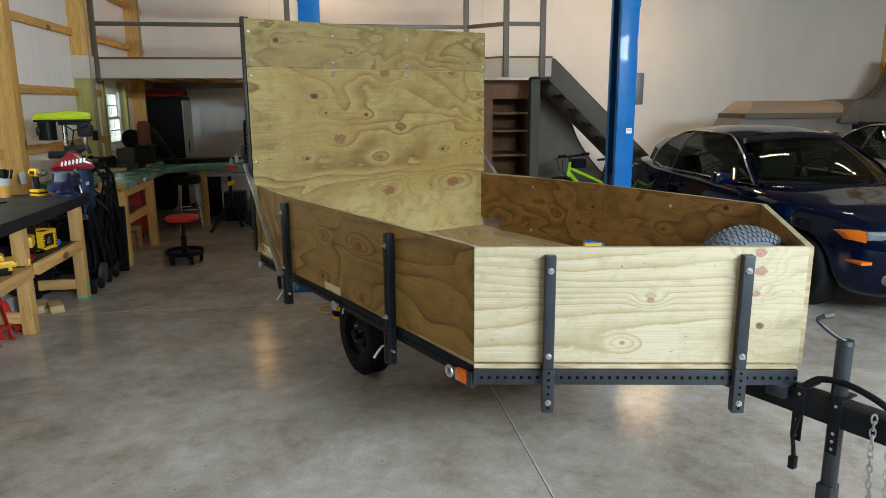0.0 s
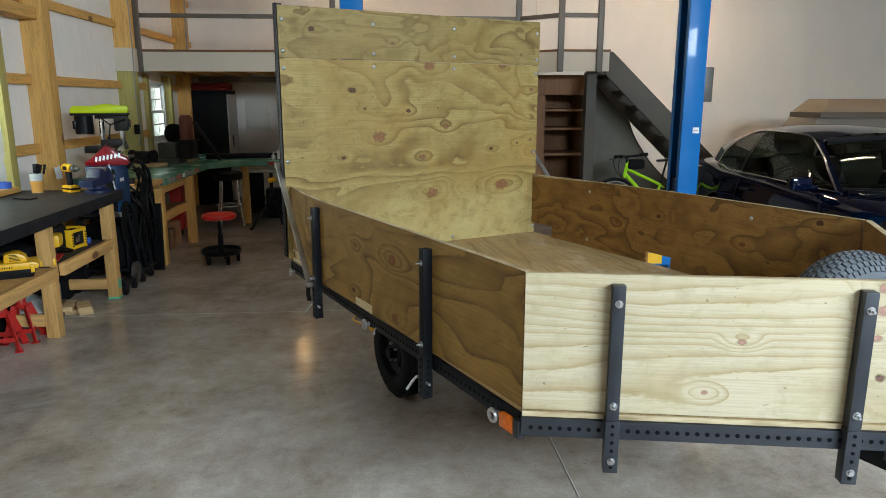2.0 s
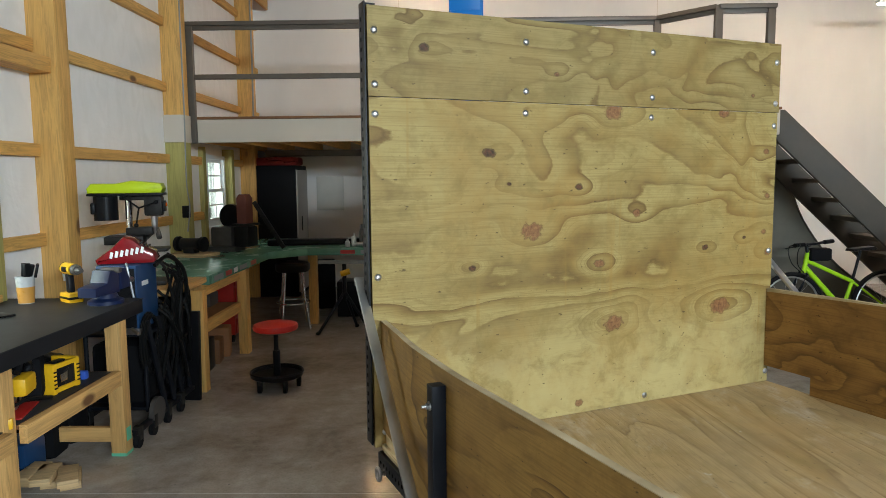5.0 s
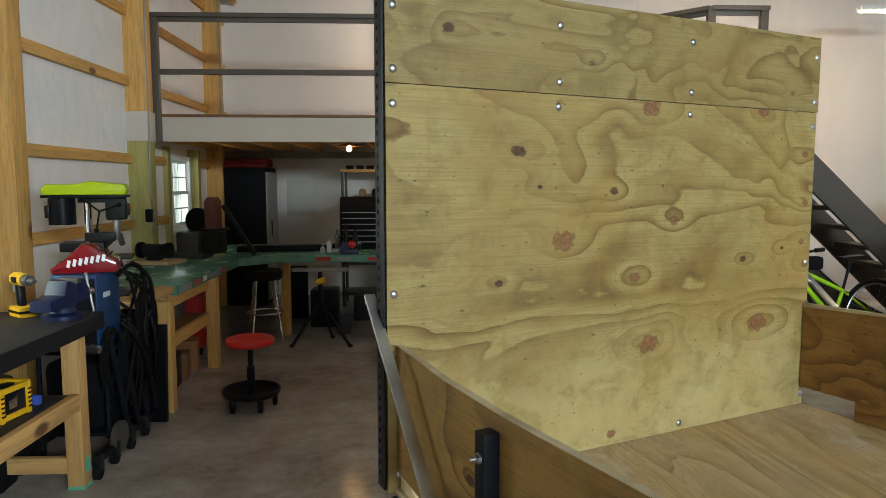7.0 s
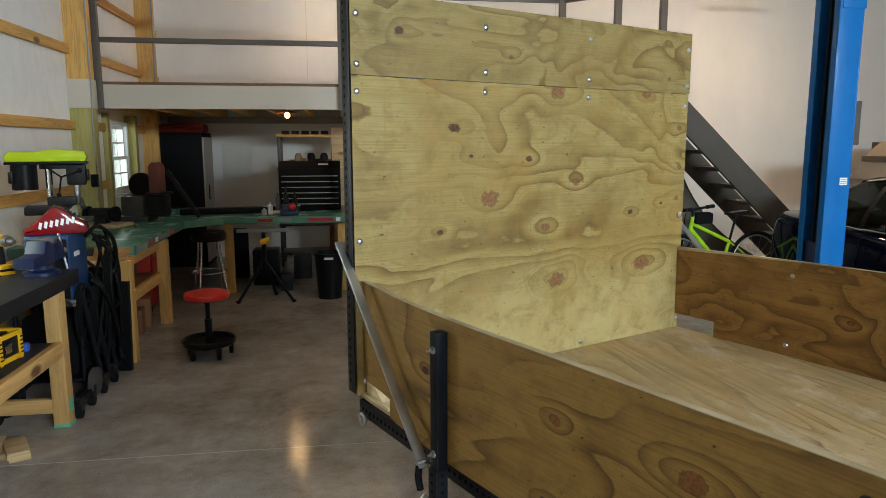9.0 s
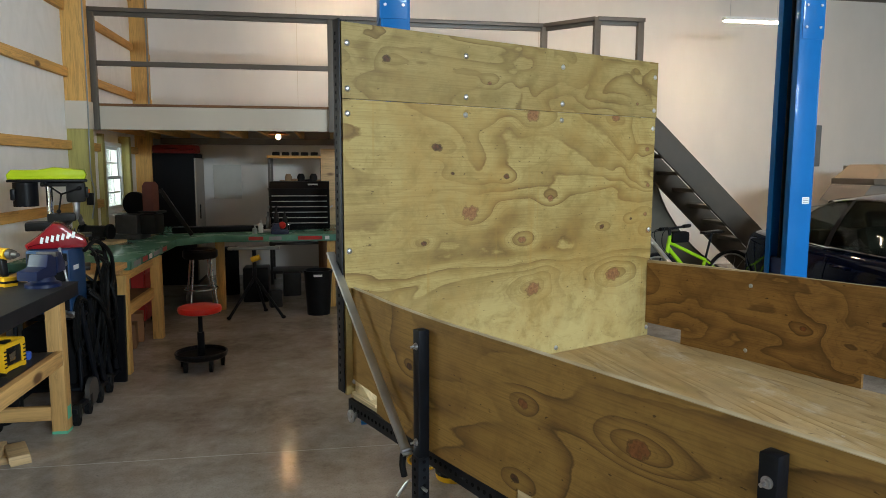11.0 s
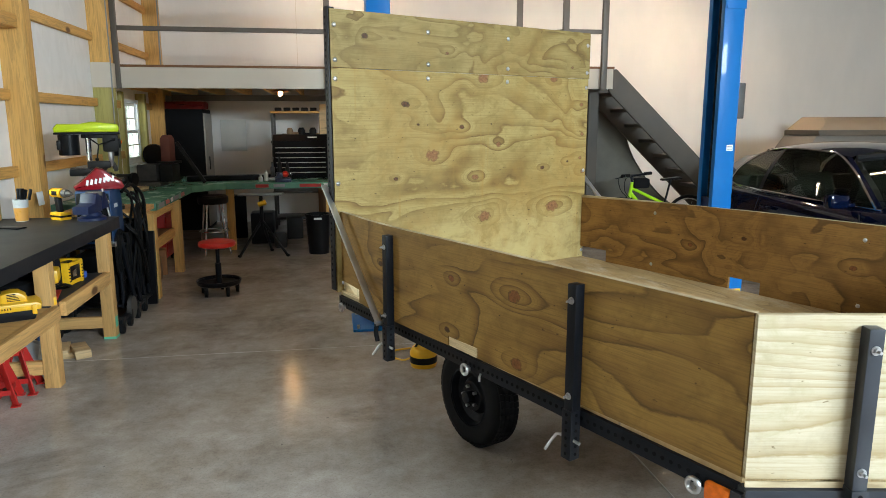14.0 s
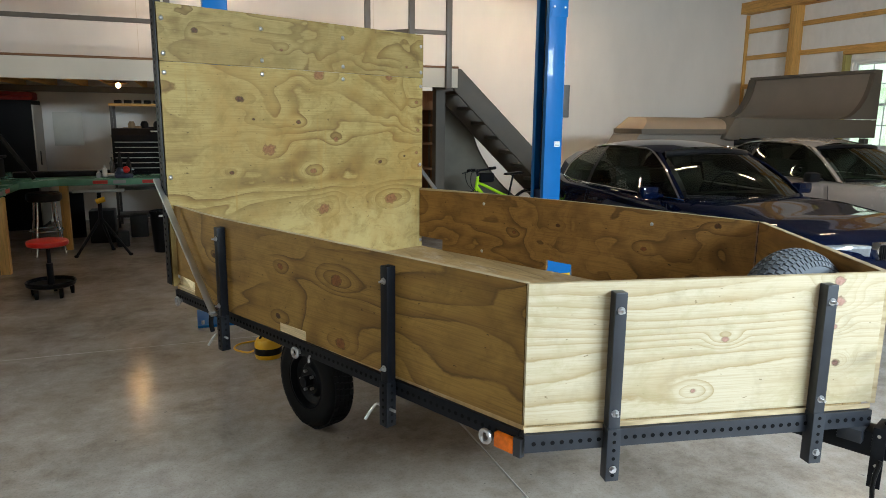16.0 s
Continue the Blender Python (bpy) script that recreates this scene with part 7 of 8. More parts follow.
col1 = lift_column(pose(2.905, 6.48, 0, 0, 0, 0), -1)
b = shape()
box(b, 0.005, 0.062, -0.1285, -0.1265, 1.36, 1.41)
lab = part("rating_sticker", b, "white_label", col1, "white sticker", 0)
b = shape()
for z in (1.37, 1.382, 1.394):
    box(b, 0.010, 0.056, -0.1292, -0.1288, z, z + 0.005)
part("print_bars", b, "bar", lab, "", 0)
b = shape()
box(b, 0.088, 0.205, -0.03, 0.10, 1.63, 1.93, 0.006)
part("control_box", b, "grey_iron", col1, "grey control box")
b = shape()
box(b, -0.54, -0.10, -0.38, -0.28, 0.23, 0.36, 0.01)
box(b, -0.20, -0.08, -0.29, -0.10, 0.10, 0.23, 0.008)
arm = part("swing_arm", b, "lift", col1, "folded blue lift arm")
b = shape()
box(b, -0.52, -0.30, -0.3825, -0.3805, 0.245, 0.345)
part("caution_sticker", b, "yellow", arm, "yellow caution sticker", 0)
b = shape()
box(b, -0.13, 0.20, -0.20, -0.132, 0.03, 0.30, 0.006)
foot_box = part("foot_box", b, "lift", col1, "blue steel foot of the column")
b = shape()
box(b, -0.06, 0.19, -0.2025, -0.2005, 0.05, 0.165)
part("caution_sticker", b, "yellow", foot_box, "yellow caution sticker", 0)
b = shape()
box(b, -0.12, -0.065, -0.2025, -0.2005, 0.06, 0.20)
part("notice_sticker", b, "white_label", foot_box, "white sticker", 0)
lift_column(pose(-0.05, 6.32, 0, 0, 0, 0), 1)

# yellow jack and reel on the floor behind the trailer
reel = thing("tape_measure_reel", pose(0.15, 5.27, 0), "yellow and black work light reel standing on the floor", "reel")
b = shape()
lathe(b, [(0, 0.0), (0.085, 0.0), (0.09, 0.02), (0.09, 0.10), (0.075, 0.13), (0, 0.135)], None, 24)
part("body", b, "yellow", reel)
b = shape()
lathe(b, [(0.091, 0.03), (0.093, 0.04), (0.093, 0.065), (0.091, 0.075)], None, 24)
part("band", b, "black_plastic", reel)
b = shape()
tube(b, curve_pts([(0.05, 0, 0.12), (0.0, 0, 0.2), (-0.06, 0, 0.12)], 5), 0.008, 8)
part("handle", b, "black_plastic", reel)
b = shape()
tube(b, curve_pts([(0.08, 5.30, 0.05), (0.02, 5.36, 0.012), (-0.06, 5.46, 0.012), (-0.02, 5.56, 0.012), (0.10, 5.60, 0.012)], 8), 0.007, 6)
single("yellow_cord", b, "yellow", "yellow cord trailing over the concrete", "cord")

# ---- bicycle ----
bike = thing("bicycle", pose(3.60, 8.98, 0, 0, 0, 8) @ Matrix.Scale(0.97, 4), "lime green bicycle with black tyres leaning by the stairs", "bicycle")
RW = 0.34
for x in (-0.52, 0.50):
    b = shape()
    tube(b, [(x + RW * math.cos(a), 0, RW + 0.01 + RW * math.sin(a)) for a in [k * math.pi / 20 for k in range(40)]], 0.022, 8, True)
    wl = part("tyre", b, "rubber", bike)
    b = shape()
    tube(b, [(x + (RW - 0.03) * math.cos(a), 0, RW + 0.01 + (RW - 0.03) * math.sin(a)) for a in [k * math.pi / 20 for k in range(40)]], 0.010, 6, True)
    part("rim", b, "alu", wl)
    b = shape()
    for k in range(14):
        a = 2 * math.pi * k / 14
        cyl(b, (x, 0.02 * (-1) ** k, RW + 0.01), (x + (RW - 0.035) * math.cos(a), 0, RW + 0.01 + (RW - 0.035) * math.sin(a)), 0.0016, seg=4)
    cyl(b, (x, -0.05, RW + 0.01), (x, 0.05, RW + 0.01), 0.02, seg=10)
    part("spokes", b, "alu", wl)
hd, st_, bb, ra, fa = (-0.36, 0, 0.82), (0.14, 0, 0.60), (0.05, 0, 0.32), (0.50, 0, 0.35), (-0.52, 0, 0.35)
for p, q, r in ((hd, st_, 0.020), ((-0.38, 0, 0.76), bb, 0.026), (st_, bb, 0.019), (bb, ra, 0.013), (st_, ra, 0.011), ((-0.35, 0, 0.92), (-0.39, 0, 0.70), 0.022)):
    b = shape()
    cyl(b, p, q, r, seg=12)
    part("frame_tube", b, "bike", bike)
for y in (-0.06, 0.06):
    b = shape()
    tube(b, [(-0.39, y, 0.70), (-0.44, y, 0.58), fa], 0.014, 8)
    part("fork_leg", b, "black_steel", bike)
turn_ = Matrix.Translation((-0.37, 0, 0)) @ Matrix.Rotation(radians(-62), 4, "Z") @ Matrix.Translation((0.37, 0, 0))
b = shape()
tube(b, curve_pts([(-0.28, -0.33, 1.00), (-0.34, -0.15, 0.985), (-0.37, 0, 0.98), (-0.34, 0.15, 0.985), (-0.28, 0.33, 1.00)], 5), 0.014, 8)
cyl(b, (-0.355, 0, 0.90), (-0.375, 0, 0.99), 0.018, seg=10)
bmesh.ops.transform(b, matrix=turn_, verts=b.verts[:])
bars = part("handlebar", b, "black_steel", bike)
for y in (-0.28, 0.28):
    b = shape()
    cyl(b, (-0.305, y - 0.06, 0.995), (-0.285, y + 0.06, 0.999), 0.022, seg=12)
    bmesh.ops.transform(b, matrix=turn_, verts=b.verts[:])
    part("grip", b, "black_plastic", bars)
    b = shape()
    tube(b, [(-0.33, y * 0.72, 0.985), (-0.40, y * 0.78, 0.965), (-0.41, y * 1.1, 0.955)], 0.007, 6)
    bmesh.ops.transform(b, matrix=turn_, verts=b.verts[:])
    part("brake_lever", b, "black_steel", bars)
b = shape()
box(b, -0.35, -0.12, -0.055, 0.055, 0.815, 0.945, 0.035)
part("frame_bag", b, "cloth", bike, "black cloth bag on the top tube")
for off in (-0.05, 0.05):
    b = shape()
    tube(b, curve_pts([(-0.36, off, 0.97), (-0.50, off * 1.6, 0.95), (-0.49, off, 0.80), (-0.40, off * 0.5, 0.70)], 6), 0.005, 6)
    part("brake_cable", b, "cable", bike)
b = shape()
prism(b, [(0.08, 0.905), (0.34, 0.915), (0.37, 0.93), (0.33, 0.95), (0.20, 0.94), (0.09, 0.93)], "y", -0.05, 0.05, 0.012)
part("saddle", b, "leather", bike)
b = shape()
cyl(b, (0.135, 0, 0.58), (0.215, 0, 0.91), 0.014, seg=10)
part("seat_post", b, "black_steel", bike)
b = shape()
cyl(b, (0.05, -0.05, 0.32), (0.05, -0.06, 0.32), 0.09, seg=24)
cyl(b, (0.05, -0.07, 0.32), (-0.02, -0.08, 0.17), 0.010, seg=8)
part("crankset", b, "black_steel", bike)

# ---- cars ----
def arch(d, dw, r=0.335, zc=0.305):
    return zc + math.sqrt(max(0.0, r * r - (d - dw) ** 2)) if abs(d - dw) < r else 0.0


def car(m, paint, mirror, label):
    """A two-door coupe, nose towards local -y, on four wheels."""
    t = thing("car", m, label, "car")
    FW, RWH, LN = 0.78, 3.505, 4.49

    def prof(d, keys):
        for (a, va), (c, vc) in zip(keys, keys[1:]):
            if d <= c:
                s = (d - a) / (c - a)
                s = s * s * (3 - 2 * s)
                return va + (vc - va) * s
        return keys[-1][1]
    half = ((0.0, 0.52), (0.08, 0.63), (0.2, 0.725), (0.4, 0.81), (0.8, 0.868), (2.0, 0.875), (3.4, 0.872), (4.0, 0.83), (4.35, 0.76), (LN, 0.64))
    deckz = ((0.0, 0.66), (0.06, 0.725), (0.2, 0.785), (0.6, 0.845), (1.30, 0.898), (1.6, 0.895), (3.5, 0.925), (3.9, 0.965), (4.35, 0.965), (4.44, 0.92), (LN, 0.76))
    low = ((0.0, 0.24), (0.2, 0.19), (1.2, 0.17), (3.2, 0.17), (4.3, 0.24), (LN, 0.30))
    ds = [0.0, 0.02, 0.06, 0.12, 0.2, 0.3, 0.425, 0.45, 0.5, 0.58, 0.68, 0.78, 0.88, 0.98, 1.06, 1.11, 1.135, 1.3, 1.5, 1.8, 2.2, 2.6, 2.95, 3.13, 3.15, 3.2, 3.3, 3.4, 3.505, 3.61, 3.71, 3.81, 3.86, 3.88, 4.0, 4.2, 4.33, 4.4, 4.45, LN]
    bm, rows_ = shape(), []
    for d in ds:
        hw, zd, zl = prof(d, half), prof(d, deckz), prof(d, low)
        za = max(zl, arch(d, FW), arch(d, RWH))
        sh = zd - 0.075
        pts = [(0.30 * hw, zl), (0.86 * hw, max(zl, min(za, sh - 0.05))), (0.975 * hw, max(zl + 0.06, za)), (hw, max(0.40, za + 0.012)), (1.005 * hw, max(0.55, za + 0.03)), (0.995 * hw, max(0.70, za + 0.05) if sh > 0.78 else min(0.6, sh)), (0.965 * hw, max(sh, za + 0.06) if sh > 0.78 else sh), (0.915 * hw, zd - 0.022), (0.80 * hw, zd + 0.002), (0.45 * hw, zd + 0.018), (0.0, zd + 0.024)]
        right = [bm.verts.new((x, d, z)) for x, z in pts]
        left = [bm.verts.new((-x, d, z)) for x, z in pts[:-1]]
        rows_.append(right + left[::-1])
    n = len(rows_[0])
    for r0, r1 in zip(rows_, rows_[1:]):
        for j in range(n):
            q = [r0[j], r0[(j + 1) % n], r1[(j + 1) % n], r1[j]]
            bm.faces.new(q)
    bm.faces.new(rows_[0])
    bm.faces.new(rows_[-1][::-1])
    body = part("body", bm, paint, t, "", 50)
    sub = body.modifiers.new("smooth", "SUBSURF")
    sub.levels = sub.render_levels = 2
    # glasshouse: belt line, roof line and the panels between
    belt = [(1.57, 0.72, 0.895), (1.92, 0.79, 0.905), (3.05, 0.80, 0.922), (3.60, 0.755, 0.935), (4.05, 0.62, 0.97)]
    roof = [(2.18, 0.54, 1.292), (2.50, 0.59, 1.335), (3.00, 0.59, 1.345), (3.32, 0.555, 1.312), (3.46, 0.49, 1.285)]

    def lerp(a, c, s):
        return tuple(p + (q - p) * s for p, q in zip(a, c))
    bm = shape()
    cols = []
    for s in (1, -1):
        cols.append([bm.verts.new((s * x, d, z)) for d, x, z in roof])
    mid = [bm.verts.new((0, d, z + 0.062)) for d, x, z in roof]
    for s, side in zip((1, -1), cols):
        lanes = [side] + [[bm.verts.new((s * x * u, d, z + 0.062 * (1 - u ** 2.4))) for d, x, z in roof] for u in (0.94, 0.82, 0.6, 0.3)] + [mid]
        for l0, l1 in zip(lanes, lanes[1:]):
            for k in range(4):
                bm.faces.new((l0[k], l0[k + 1], l1[k + 1], l1[k]))
    bmesh.ops.recalc_face_normals(bm, faces=bm.faces[:])
    bmesh.ops.subdivide_edges(bm, edges=bm.edges[:], cuts=1, use_grid_fill=True, smooth=0.4)
    part("roof", bm, paint, t, "", 60)

    def slab(quads, name, mat, lab="", thick=0.012, parent=t):
        bm = shape()
        for q in quads:
            bm.faces.new([bm.verts.new(p) for p in q])
        bmesh.ops.remove_doubles(bm, verts=bm.verts[:], dist=0.0005)
        bmesh.ops.recalc_face_normals(bm, faces=bm.faces[:])
        bmesh.ops.solidify(bm, geom=bm.faces[:], thickness=thick)
        return part(name, bm, mat, parent, lab)

    def at(k, s, side):
        d, x, z = lerp(belt[k], roof[k], s)
        arc_ = math.sin(math.pi * s)
        lean = (-0.03, 0.0, 0.0, 0.05, 0.10)[k]
        return (side * (x + 0.03 * arc_), d + lean * arc_, z + abs(lean) * 0.6 * arc_)
    # windscreen and rear window
    for k, nm in ((0, "windscreen"), (4, "rear_window")):
        fwd = -0.20 if k == 0 else 0.13
        grid = [[(u * lerp(belt[k], roof[k], s)[1] * (0.93 if abs(u) == 1 else 1), lerp(belt[k], roof[k], s)[0] + fwd * (1 - u * u) * (1 - 0.4 * s) + (0.10 if k else -0.03) * math.sin(math.pi * s), lerp(belt[k], roof[k], s)[2] + 0.03 * (1 - u * u) * s + (0.06 if k else 0.018) * math.sin(math.pi * s)) for u in (-1, -0.6, -0.2, 0.2, 0.6, 1)] for s in (0.02, 0.35, 0.7, 0.97)]
        quads = [(g0[i], g0[i + 1], g1[i + 1], g1[i]) for g0, g1 in zip(grid, grid[1:]) for i in range(5)]
        gl = slab(quads, nm, "car_glass", "tinted glass", 0.004)
        bm = shape()
        tube(bm, grid[0], 0.014, 6)
        tube(bm, grid[-1], 0.034, 8)
        part("seal", bm, "black_plastic", gl)
    for side in (1, -1):
        # pillars
        a0 = [at(0, s, side) for s in (0, 0.33, 0.66, 1)]
        a1 = [at(1, s, side) for s in (0, 0.33, 0.66, 1)]
        b_ = [at(2, s, side) for s in (0, 0.33, 0.66, 1)]
        c_ = [at(3, s, side) for s in (0, 0.33, 0.66, 1)]
        e_ = [at(4, s, side) for s in (0, 0.33, 0.66, 1)]
        apil = [lerp(p, q, 0.17) for p, q in zip(a0, a1)]
        quads = [(a0[i], a0[i + 1], apil[i + 1], apil[i]) for i in range(3)]
        slab(quads, "a_pillar", paint)
        q1 = [lerp(p, q, 0.42 - 0.1 * i) for i, (p, q) in enumerate(zip(c_, e_))]
        slab([(q1[i], q1[i + 1], e_[i + 1], e_[i]) for i in range(3)], "c_pillar", paint)
        bp0 = [lerp(p, q, 0.02) for p, q in zip(b_, c_)]
        bp1 = [lerp(p, q, 0.14) for p, q in zip(b_, c_)]
        slab([(bp0[i], bp0[i + 1], bp1[i + 1], bp1[i]) for i in range(3)], "b_pillar", "black_plastic")
        cols2 = [apil, a1, bp0]
        quads = [(g0[i], g0[i + 1], g1[i + 1], g1[i]) for g0, g1 in zip(cols2, cols2[1:]) for i in range(3)]
        slab(quads, "side_window", "car_glass", "tinted glass", 0.004)
        quads = [(bp1[i], bp1[i + 1], q1[i + 1], q1[i]) for i in range(3)]
        slab(quads, "quarter_window", "car_glass", "tinted glass", 0.004)
        bm = shape()
        tube(bm, [lerp(p, (p[0] + side * 0.01, p[1], p[2]), 1) for p in (a0[0], a1[0], b_[0], c_[0], q1[0])], 0.008, 6)
        tube(bm, curve_pts([apil[0], apil[1], apil[2], lerp(apil[3], a1[3], 0.3), a1[3], b_[3], c_[3], q1[3], q1[2], q1[1], q1[0]], 4), 0.010, 6)
        part("bright_trim", bm, "chrome", t, "bright window surround")
        # mirror
        bm = shape()
        box(bm, *sorted((side * 0.865, side * 1.045)), 1.75, 1.87, 0.885, 1.005, 0.038)
        box(bm, *sorted((side * 0.80, side * 0.90)), 1.77, 1.86, 0.900, 0.930, 0.01)
        part("door_mirror", bm, mirror, t)
        # door line, handle
        bm = shape()
        tube(bm, [(side * 0.878, 1.62, 0.30), (side * 0.880, 1.62, 0.70), (side * 0.852, 1.66, 0.85)], 0.004, 6)
        part("door_gap", bm, "black_plastic", t)
        bm = shape()
        tube(bm, [(side * 0.878, 3.02, 0.35), (side * 0.880, 3.04, 0.70), (side * 0.852, 3.02, 0.86)], 0.004, 6)
        part("door_gap", bm, "black_plastic", t)
        bm = shape()
        box(bm, *sorted((side * 0.872, side * 0.892)), 2.75, 2.93, 0.76, 0.79, 0.008)
        part("door_handle", bm, paint, t)
        # headlamp, indicator and tail lamp
        bm = shape()
        prism(bm, [(0.33, 0.600), (0.32, 0.685), (0.45, 0.695), (0.60, 0.687), (0.725, 0.665), (0.72, 0.605)], "y", 0.0, 0.12, 0.02)
        for v in bm.verts:
            v.co.x *= side
            v.co.y += -0.012 + 4.0 * max(0.0, abs(v.co.x) - 0.50) ** 2
            v.co.z += 0.035
        lampo = part("headlamp", bm, "lens", t, "clear headlamp glass")
        bm = shape()
        for xx in (0.40, 0.53):
            lathe(bm, [(0.0, 0.03), (0.045, 0.02), (0.055, -0.02)], Matrix.Translation((side * (xx - 0.05), 0.10 + 0.1 * (xx - 0.4), 0.65)) @ Matrix.Rotation(math.pi / 2, 4, "X"), 20)
        part("reflector", bm, "chrome", lampo)
        bm = shape()
        prism(bm, [(0.725, 0.60), (0.73, 0.685), (0.76, 0.682), (0.80, 0.665), (0.78, 0.61)], "y", 0.0, 0.14, 0.015)
        for v in bm.verts:
            v.co.x *= side
            v.co.y += -0.018 + 4.0 * max(0.0, abs(v.co.x) - 0.50) ** 2
            v.co.z += 0.02
        part("turn_signal", bm, "amber", t, "amber turn signal")
        bm = shape()
        box(bm, *sorted((side * 0.64, side * 0.78)), 0.16, 0.34, 0.46, 0.485, 0.008)
        part("bumper_marker", bm, "amber", t, "amber bumper reflector")
        bm = shape()
        cyl(bm, (side * 0.60, 0.02, 0.36), (side * 0.60, 0.10, 0.36), 0.05, seg=18)
        part("fog_lamp", bm, "lens", t)
        bm = shape()
        box(bm, *sorted((side * 0.36, side * 0.62)), 4.40, 4.475, 0.74, 0.90, 0.02)
        part("tail_lamp", bm, "red_gloss", t)
    for side in (1, -1):
        bm = shape()
        prism(bm, [(0.03, 0.60), (0.03, 0.715), (0.08, 0.745), (0.24, 0.735), (0.28, 0.69), (0.24, 0.61)], "y", -0.02, 0.06, 0.01)
        for v in bm.verts:
            v.co.x *= side
        gr = part("grille_kidney", bm, "chrome", t, "bright grille surround")
        bm = shape()
        for k in range(10):
            x = side * (0.055 + 0.021 * k)
            box(bm, x - 0.004, x + 0.004, -0.034, -0.022, 0.615, 0.725)
        part("grille_bars", bm, "black_plastic", gr)
    bm = shape()
    box(bm, -0.55, 0.55, -0.01, 0.08, 0.30, 0.40, 0.02)
    part("air_intake", bm, "black_plastic", t)
    bm = shape()
    cyl(bm, (0, 0.06, 0.755), (0, 0.05, 0.77), 0.032, seg=20)
    part("bonnet_badge", bm, "chrome", t, "round plain badge")
    bm = shape()
    tube(bm, [(-0.70, 0.2, 0.765), (-0.66, 0.8, 0.858), (-0.66, 1.2, 0.888)], 0.003, 5)
    part("bonnet_gap", bm, "black_plastic", t)
    bm = shape()
    tube(bm, [(0.70, 0.2, 0.765), (0.66, 0.8, 0.858), (0.66, 1.2, 0.888)], 0.003, 5)
    part("bonnet_gap", bm, "black_plastic", t)
    for s in (-1, 1):
        bm = shape()
        tube(bm, [(0.28 * s, 1.42, 0.925), (0.28 * s - 0.5, 1.49, 0.94)], 0.009, 6)
        part("wiper", bm, "black_plastic", t)
    # cabin
    bm = shape()
    prism(bm, [(1.62, 0.66), (1.62, 0.895), (1.86, 0.93), (2.14, 0.88), (2.14, 0.66)], "x", -0.68, 0.68, 0.02)
    part("dashboard", bm, "black_plastic", t)
    bm = shape()
    tube(bm, [(0.36 + 0.18 * math.cos(a), 2.28 - 0.06 * math.sin(a), 0.91 + 0.17 * math.sin(a)) for a in [k * math.pi / 12 for k in range(24)]], 0.014, 8, True)
    box(bm, 0.30, 0.42, 2.26, 2.30, 0.87, 0.95, 0.01)
    part("steering_wheel", bm, "black_plastic", t)
    for x in (-0.36, 0.36):
        bm = shape()
        obox(bm, (x, 2.75, 0.55), (x, 2.96, 1.10), 0.46, 0.12, 0.04)
        box(bm, x - 0.23, x + 0.23, 2.30, 2.8, 0.45, 0.60, 0.04)
        seat = part("seat", bm, "tan", t)
        bm = shape()
        obox(bm, (x, 2.97, 1.10), (x, 3.02, 1.24), 0.25, 0.08, 0.03)
        part("headrest", bm, "tan", seat)
    bm = shape()
    box(bm, -0.62, 0.62, 3.42, 3.56, 0.55, 1.04, 0.04)
    part("rear_bench", bm, "tan", t)
    bm = shape()
    box(bm, -0.13, 0.13, 2.20, 2.24, 1.20, 1.27, 0.015)
    part("rear_view_mirror", bm, "black_plastic", t)
    for side in (1, -1):
        for d in (FW, RWH):
            r, w = 0.305, 0.205
            mm = Matrix.Translation((side * 0.755, d, r)) @ Matrix.Rotation(math.pi / 2, 4, "Y")
            bm = shape()
            lathe(bm, [(r * 0.68, -w / 2), (r * 0.9, -w / 2), (r * 0.98, -w / 2 + 0.02), (r, -w / 2 + 0.05), (r, w / 2 - 0.05), (r * 0.98, w / 2 - 0.02), (r * 0.9, w / 2), (r * 0.68, w / 2)], mm, 40)
            ty = part("tyre", bm, "rubber", t)
            bm = shape()
            lathe(bm, [(r * 0.69, side * 0.10), (r * 0.66, side * 0.09), (r * 0.60, side * 0.03), (r * 0.2, side * 0.05), (0, side * 0.06)], mm, 32)
            rim = part("rim", bm, "alu", ty)
            bm = shape()
            for k in range(5):
                a = 2 * math.pi * k / 5
                c = Vector((side * 0.84, d, r))
                obox(bm, c, c + Vector((0, math.cos(a), math.sin(a))) * r * 0.64, 0.05, 0.03, 0.004, (1, 0, 0))
            part("spoke_set", bm, "alu", rim)
    return t


car(pose(4.70, 4.22, 0, 0, 0, 0), "car_blue", "car_blue", "dark midnight-blue two-door coupe with amber turn signals")
car(pose(7.85, 5.2, 0, 0, 0, 0), "car_white", "black_plastic", "silver-white coupe parked beside the blue car")

# ---- skate ramp behind the cars ----
rp = thing("skate_ramp", pose(0, 0, 0), "taupe skate ramp with a curved riser raised behind the cars", "ramp")
b = shape()
prism(b, [(8.93, 1.22), (8.95, 1.42), (9.6, 1.42), (9.6, 1.22)], "x", 5.60, 7.44, 0.004)
for v in b.verts:
    if v.co.x < 6:
        v.co.x += (v.co.z - 1.22) * 0.75
part("lower_panel", b, "ramp_board", rp, "beige lower panel")
# dark strip stands in for the shadow under the rounded top
b = shape()
prism(b, [(8.90, 1.425), (8.92, 1.495), (9.6, 1.495), (9.6, 1.425)], "x", 5.75, 7.46, 0.004)
part("band_board", b, "ramp_edge", rp, "dark band painted for the shadow under the rounded top")
b = shape()
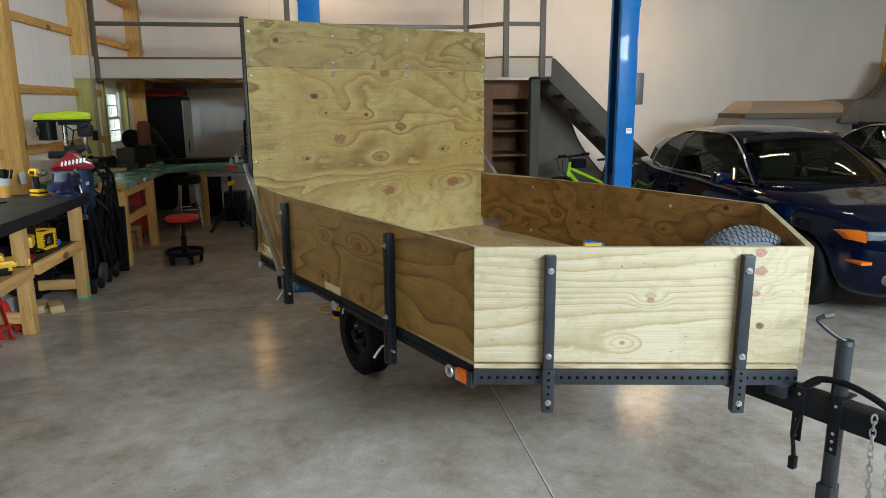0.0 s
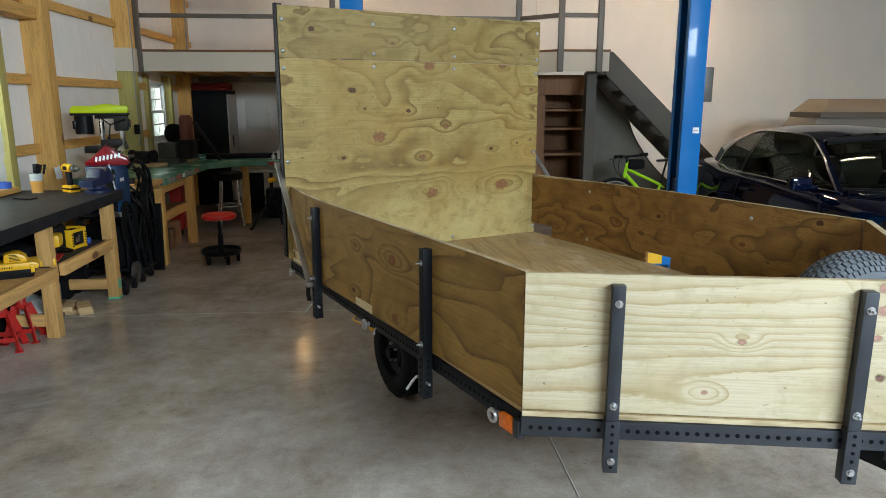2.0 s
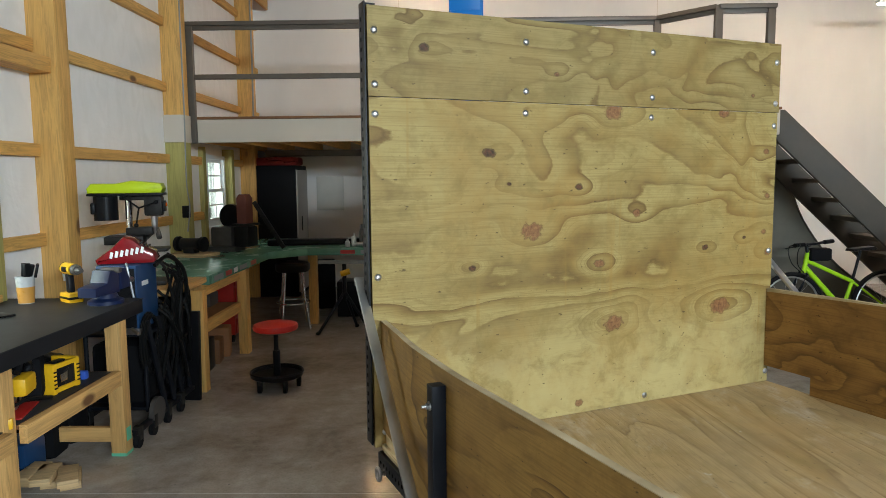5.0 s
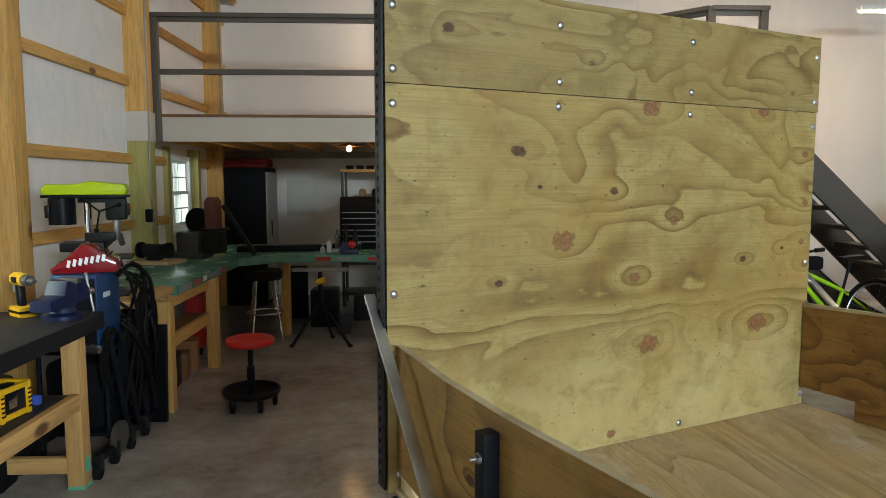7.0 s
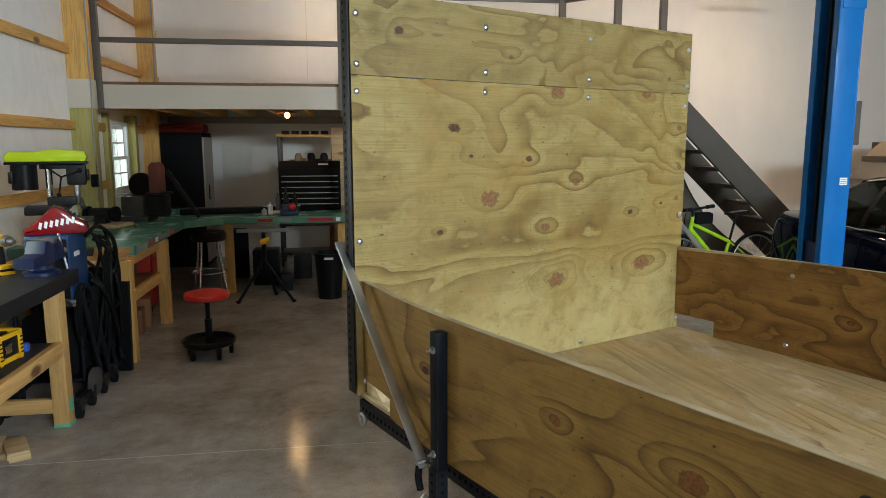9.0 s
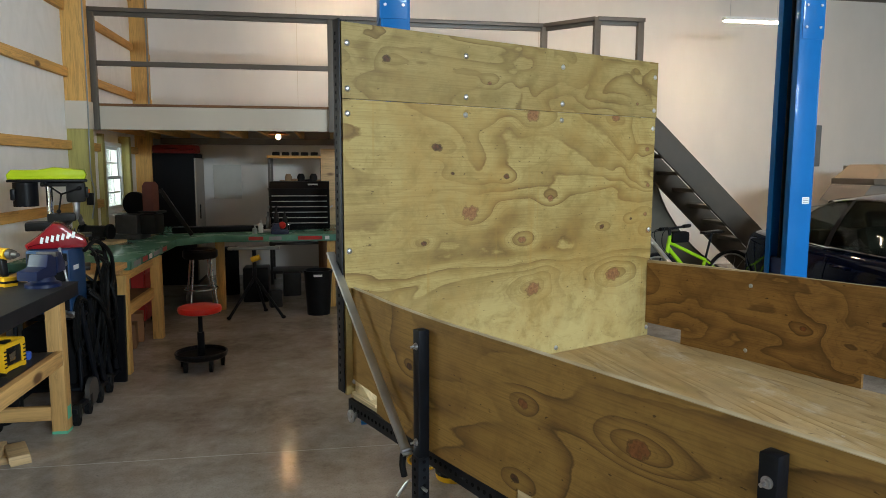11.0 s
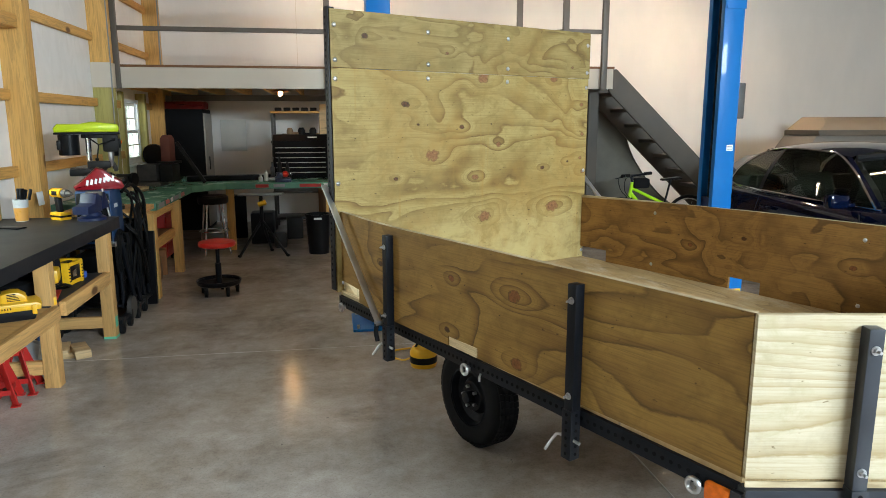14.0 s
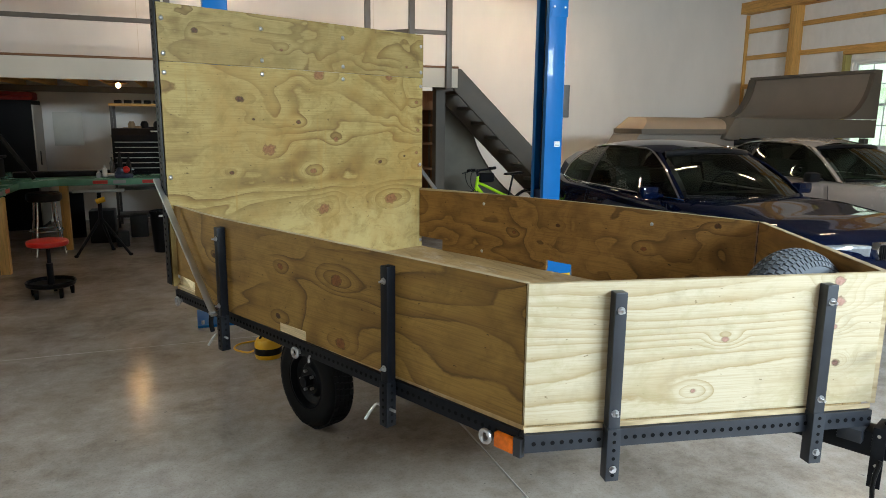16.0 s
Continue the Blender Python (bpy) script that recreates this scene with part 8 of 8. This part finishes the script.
prism(b, [(8.93, 1.498), (8.96, 1.55), (9.03, 1.605), (9.14, 1.645), (9.3, 1.665), (9.6, 1.665), (9.6, 1.498)], "x", 5.78, 7.44, 0.004)
for v in b.verts:
    if v.co.x < 6:
        v.co.x += (v.co.z - 1.498) * 1.3
part("rolled_top", b, "ramp_tan", rp, "pale tan rounded top")
# black box added to draw the shaded gap below the riser
b = shape()
box(b, 7.48, 9.75, 9.02, 9.62, 1.02, 1.335, 0.004)
part("underframe", b, "black_plastic", rp, "black box standing in for the shaded gap below the riser")
b = shape()
prism(b, [(7.30, 1.34), (7.47, 1.34), (7.47, 1.68), (7.36, 1.66), (7.18, 1.36)], "y", 8.86, 9.6, 0.004)
part("joint_board", b, "ramp_edge", rp)
b = shape()
box(b, 7.475, 10.32, 8.9, 11.5, 1.37, 1.66, 0.006)
part("deck_box", b, "ramp_edge", rp, "dark taupe raised deck")
for x, y in ((7.55, 11.3), (10.2, 9.0), (10.2, 11.3), (5.9, 9.5)):
    b = shape()
    box(b, x - 0.05, x + 0.05, y - 0.05, y + 0.05, 0, 1.36 if x > 7 else 1.215, 0.004)
    part("leg", b, "ramp_edge", rp)
curl = [(p.x, p.z) for p in curve_pts([(9.55, 0, 1.662), (9.80, 0, 1.74), (9.99, 0, 1.92), (10.11, 0, 2.15), (10.17, 0, 2.40)], 5)]
b = shape()
prism(b, curl + [(x + 0.03, z - 0.012) for x, z in curl[::-1]], "y", 9.0, 11.5)
part("riding_sheet", b, "ramp_board", rp, "scuffed curved taupe sheet")
b = shape()
prism(b, [(x - 0.006, z + 0.004) for x, z in curl] + [(10.32, 2.42), (10.32, 1.665)], "y", 8.9, 8.995, 0.003)
part("side_rib", b, "ramp_edge", rp)
b = shape()
prism(b, [(x - 0.03, z + 0.015) for x, z in curl] + [(x + 0.02, z - 0.01) for x, z in curl[::-1]], "y", 11.40, 11.56)
part("edge_strip", b, "ramp_edge", rp)
b = shape()
box(b, 10.13, 10.32, 8.9, 11.52, 2.405, 2.46, 0.004)
part("coping_board", b, "ramp_edge", rp)
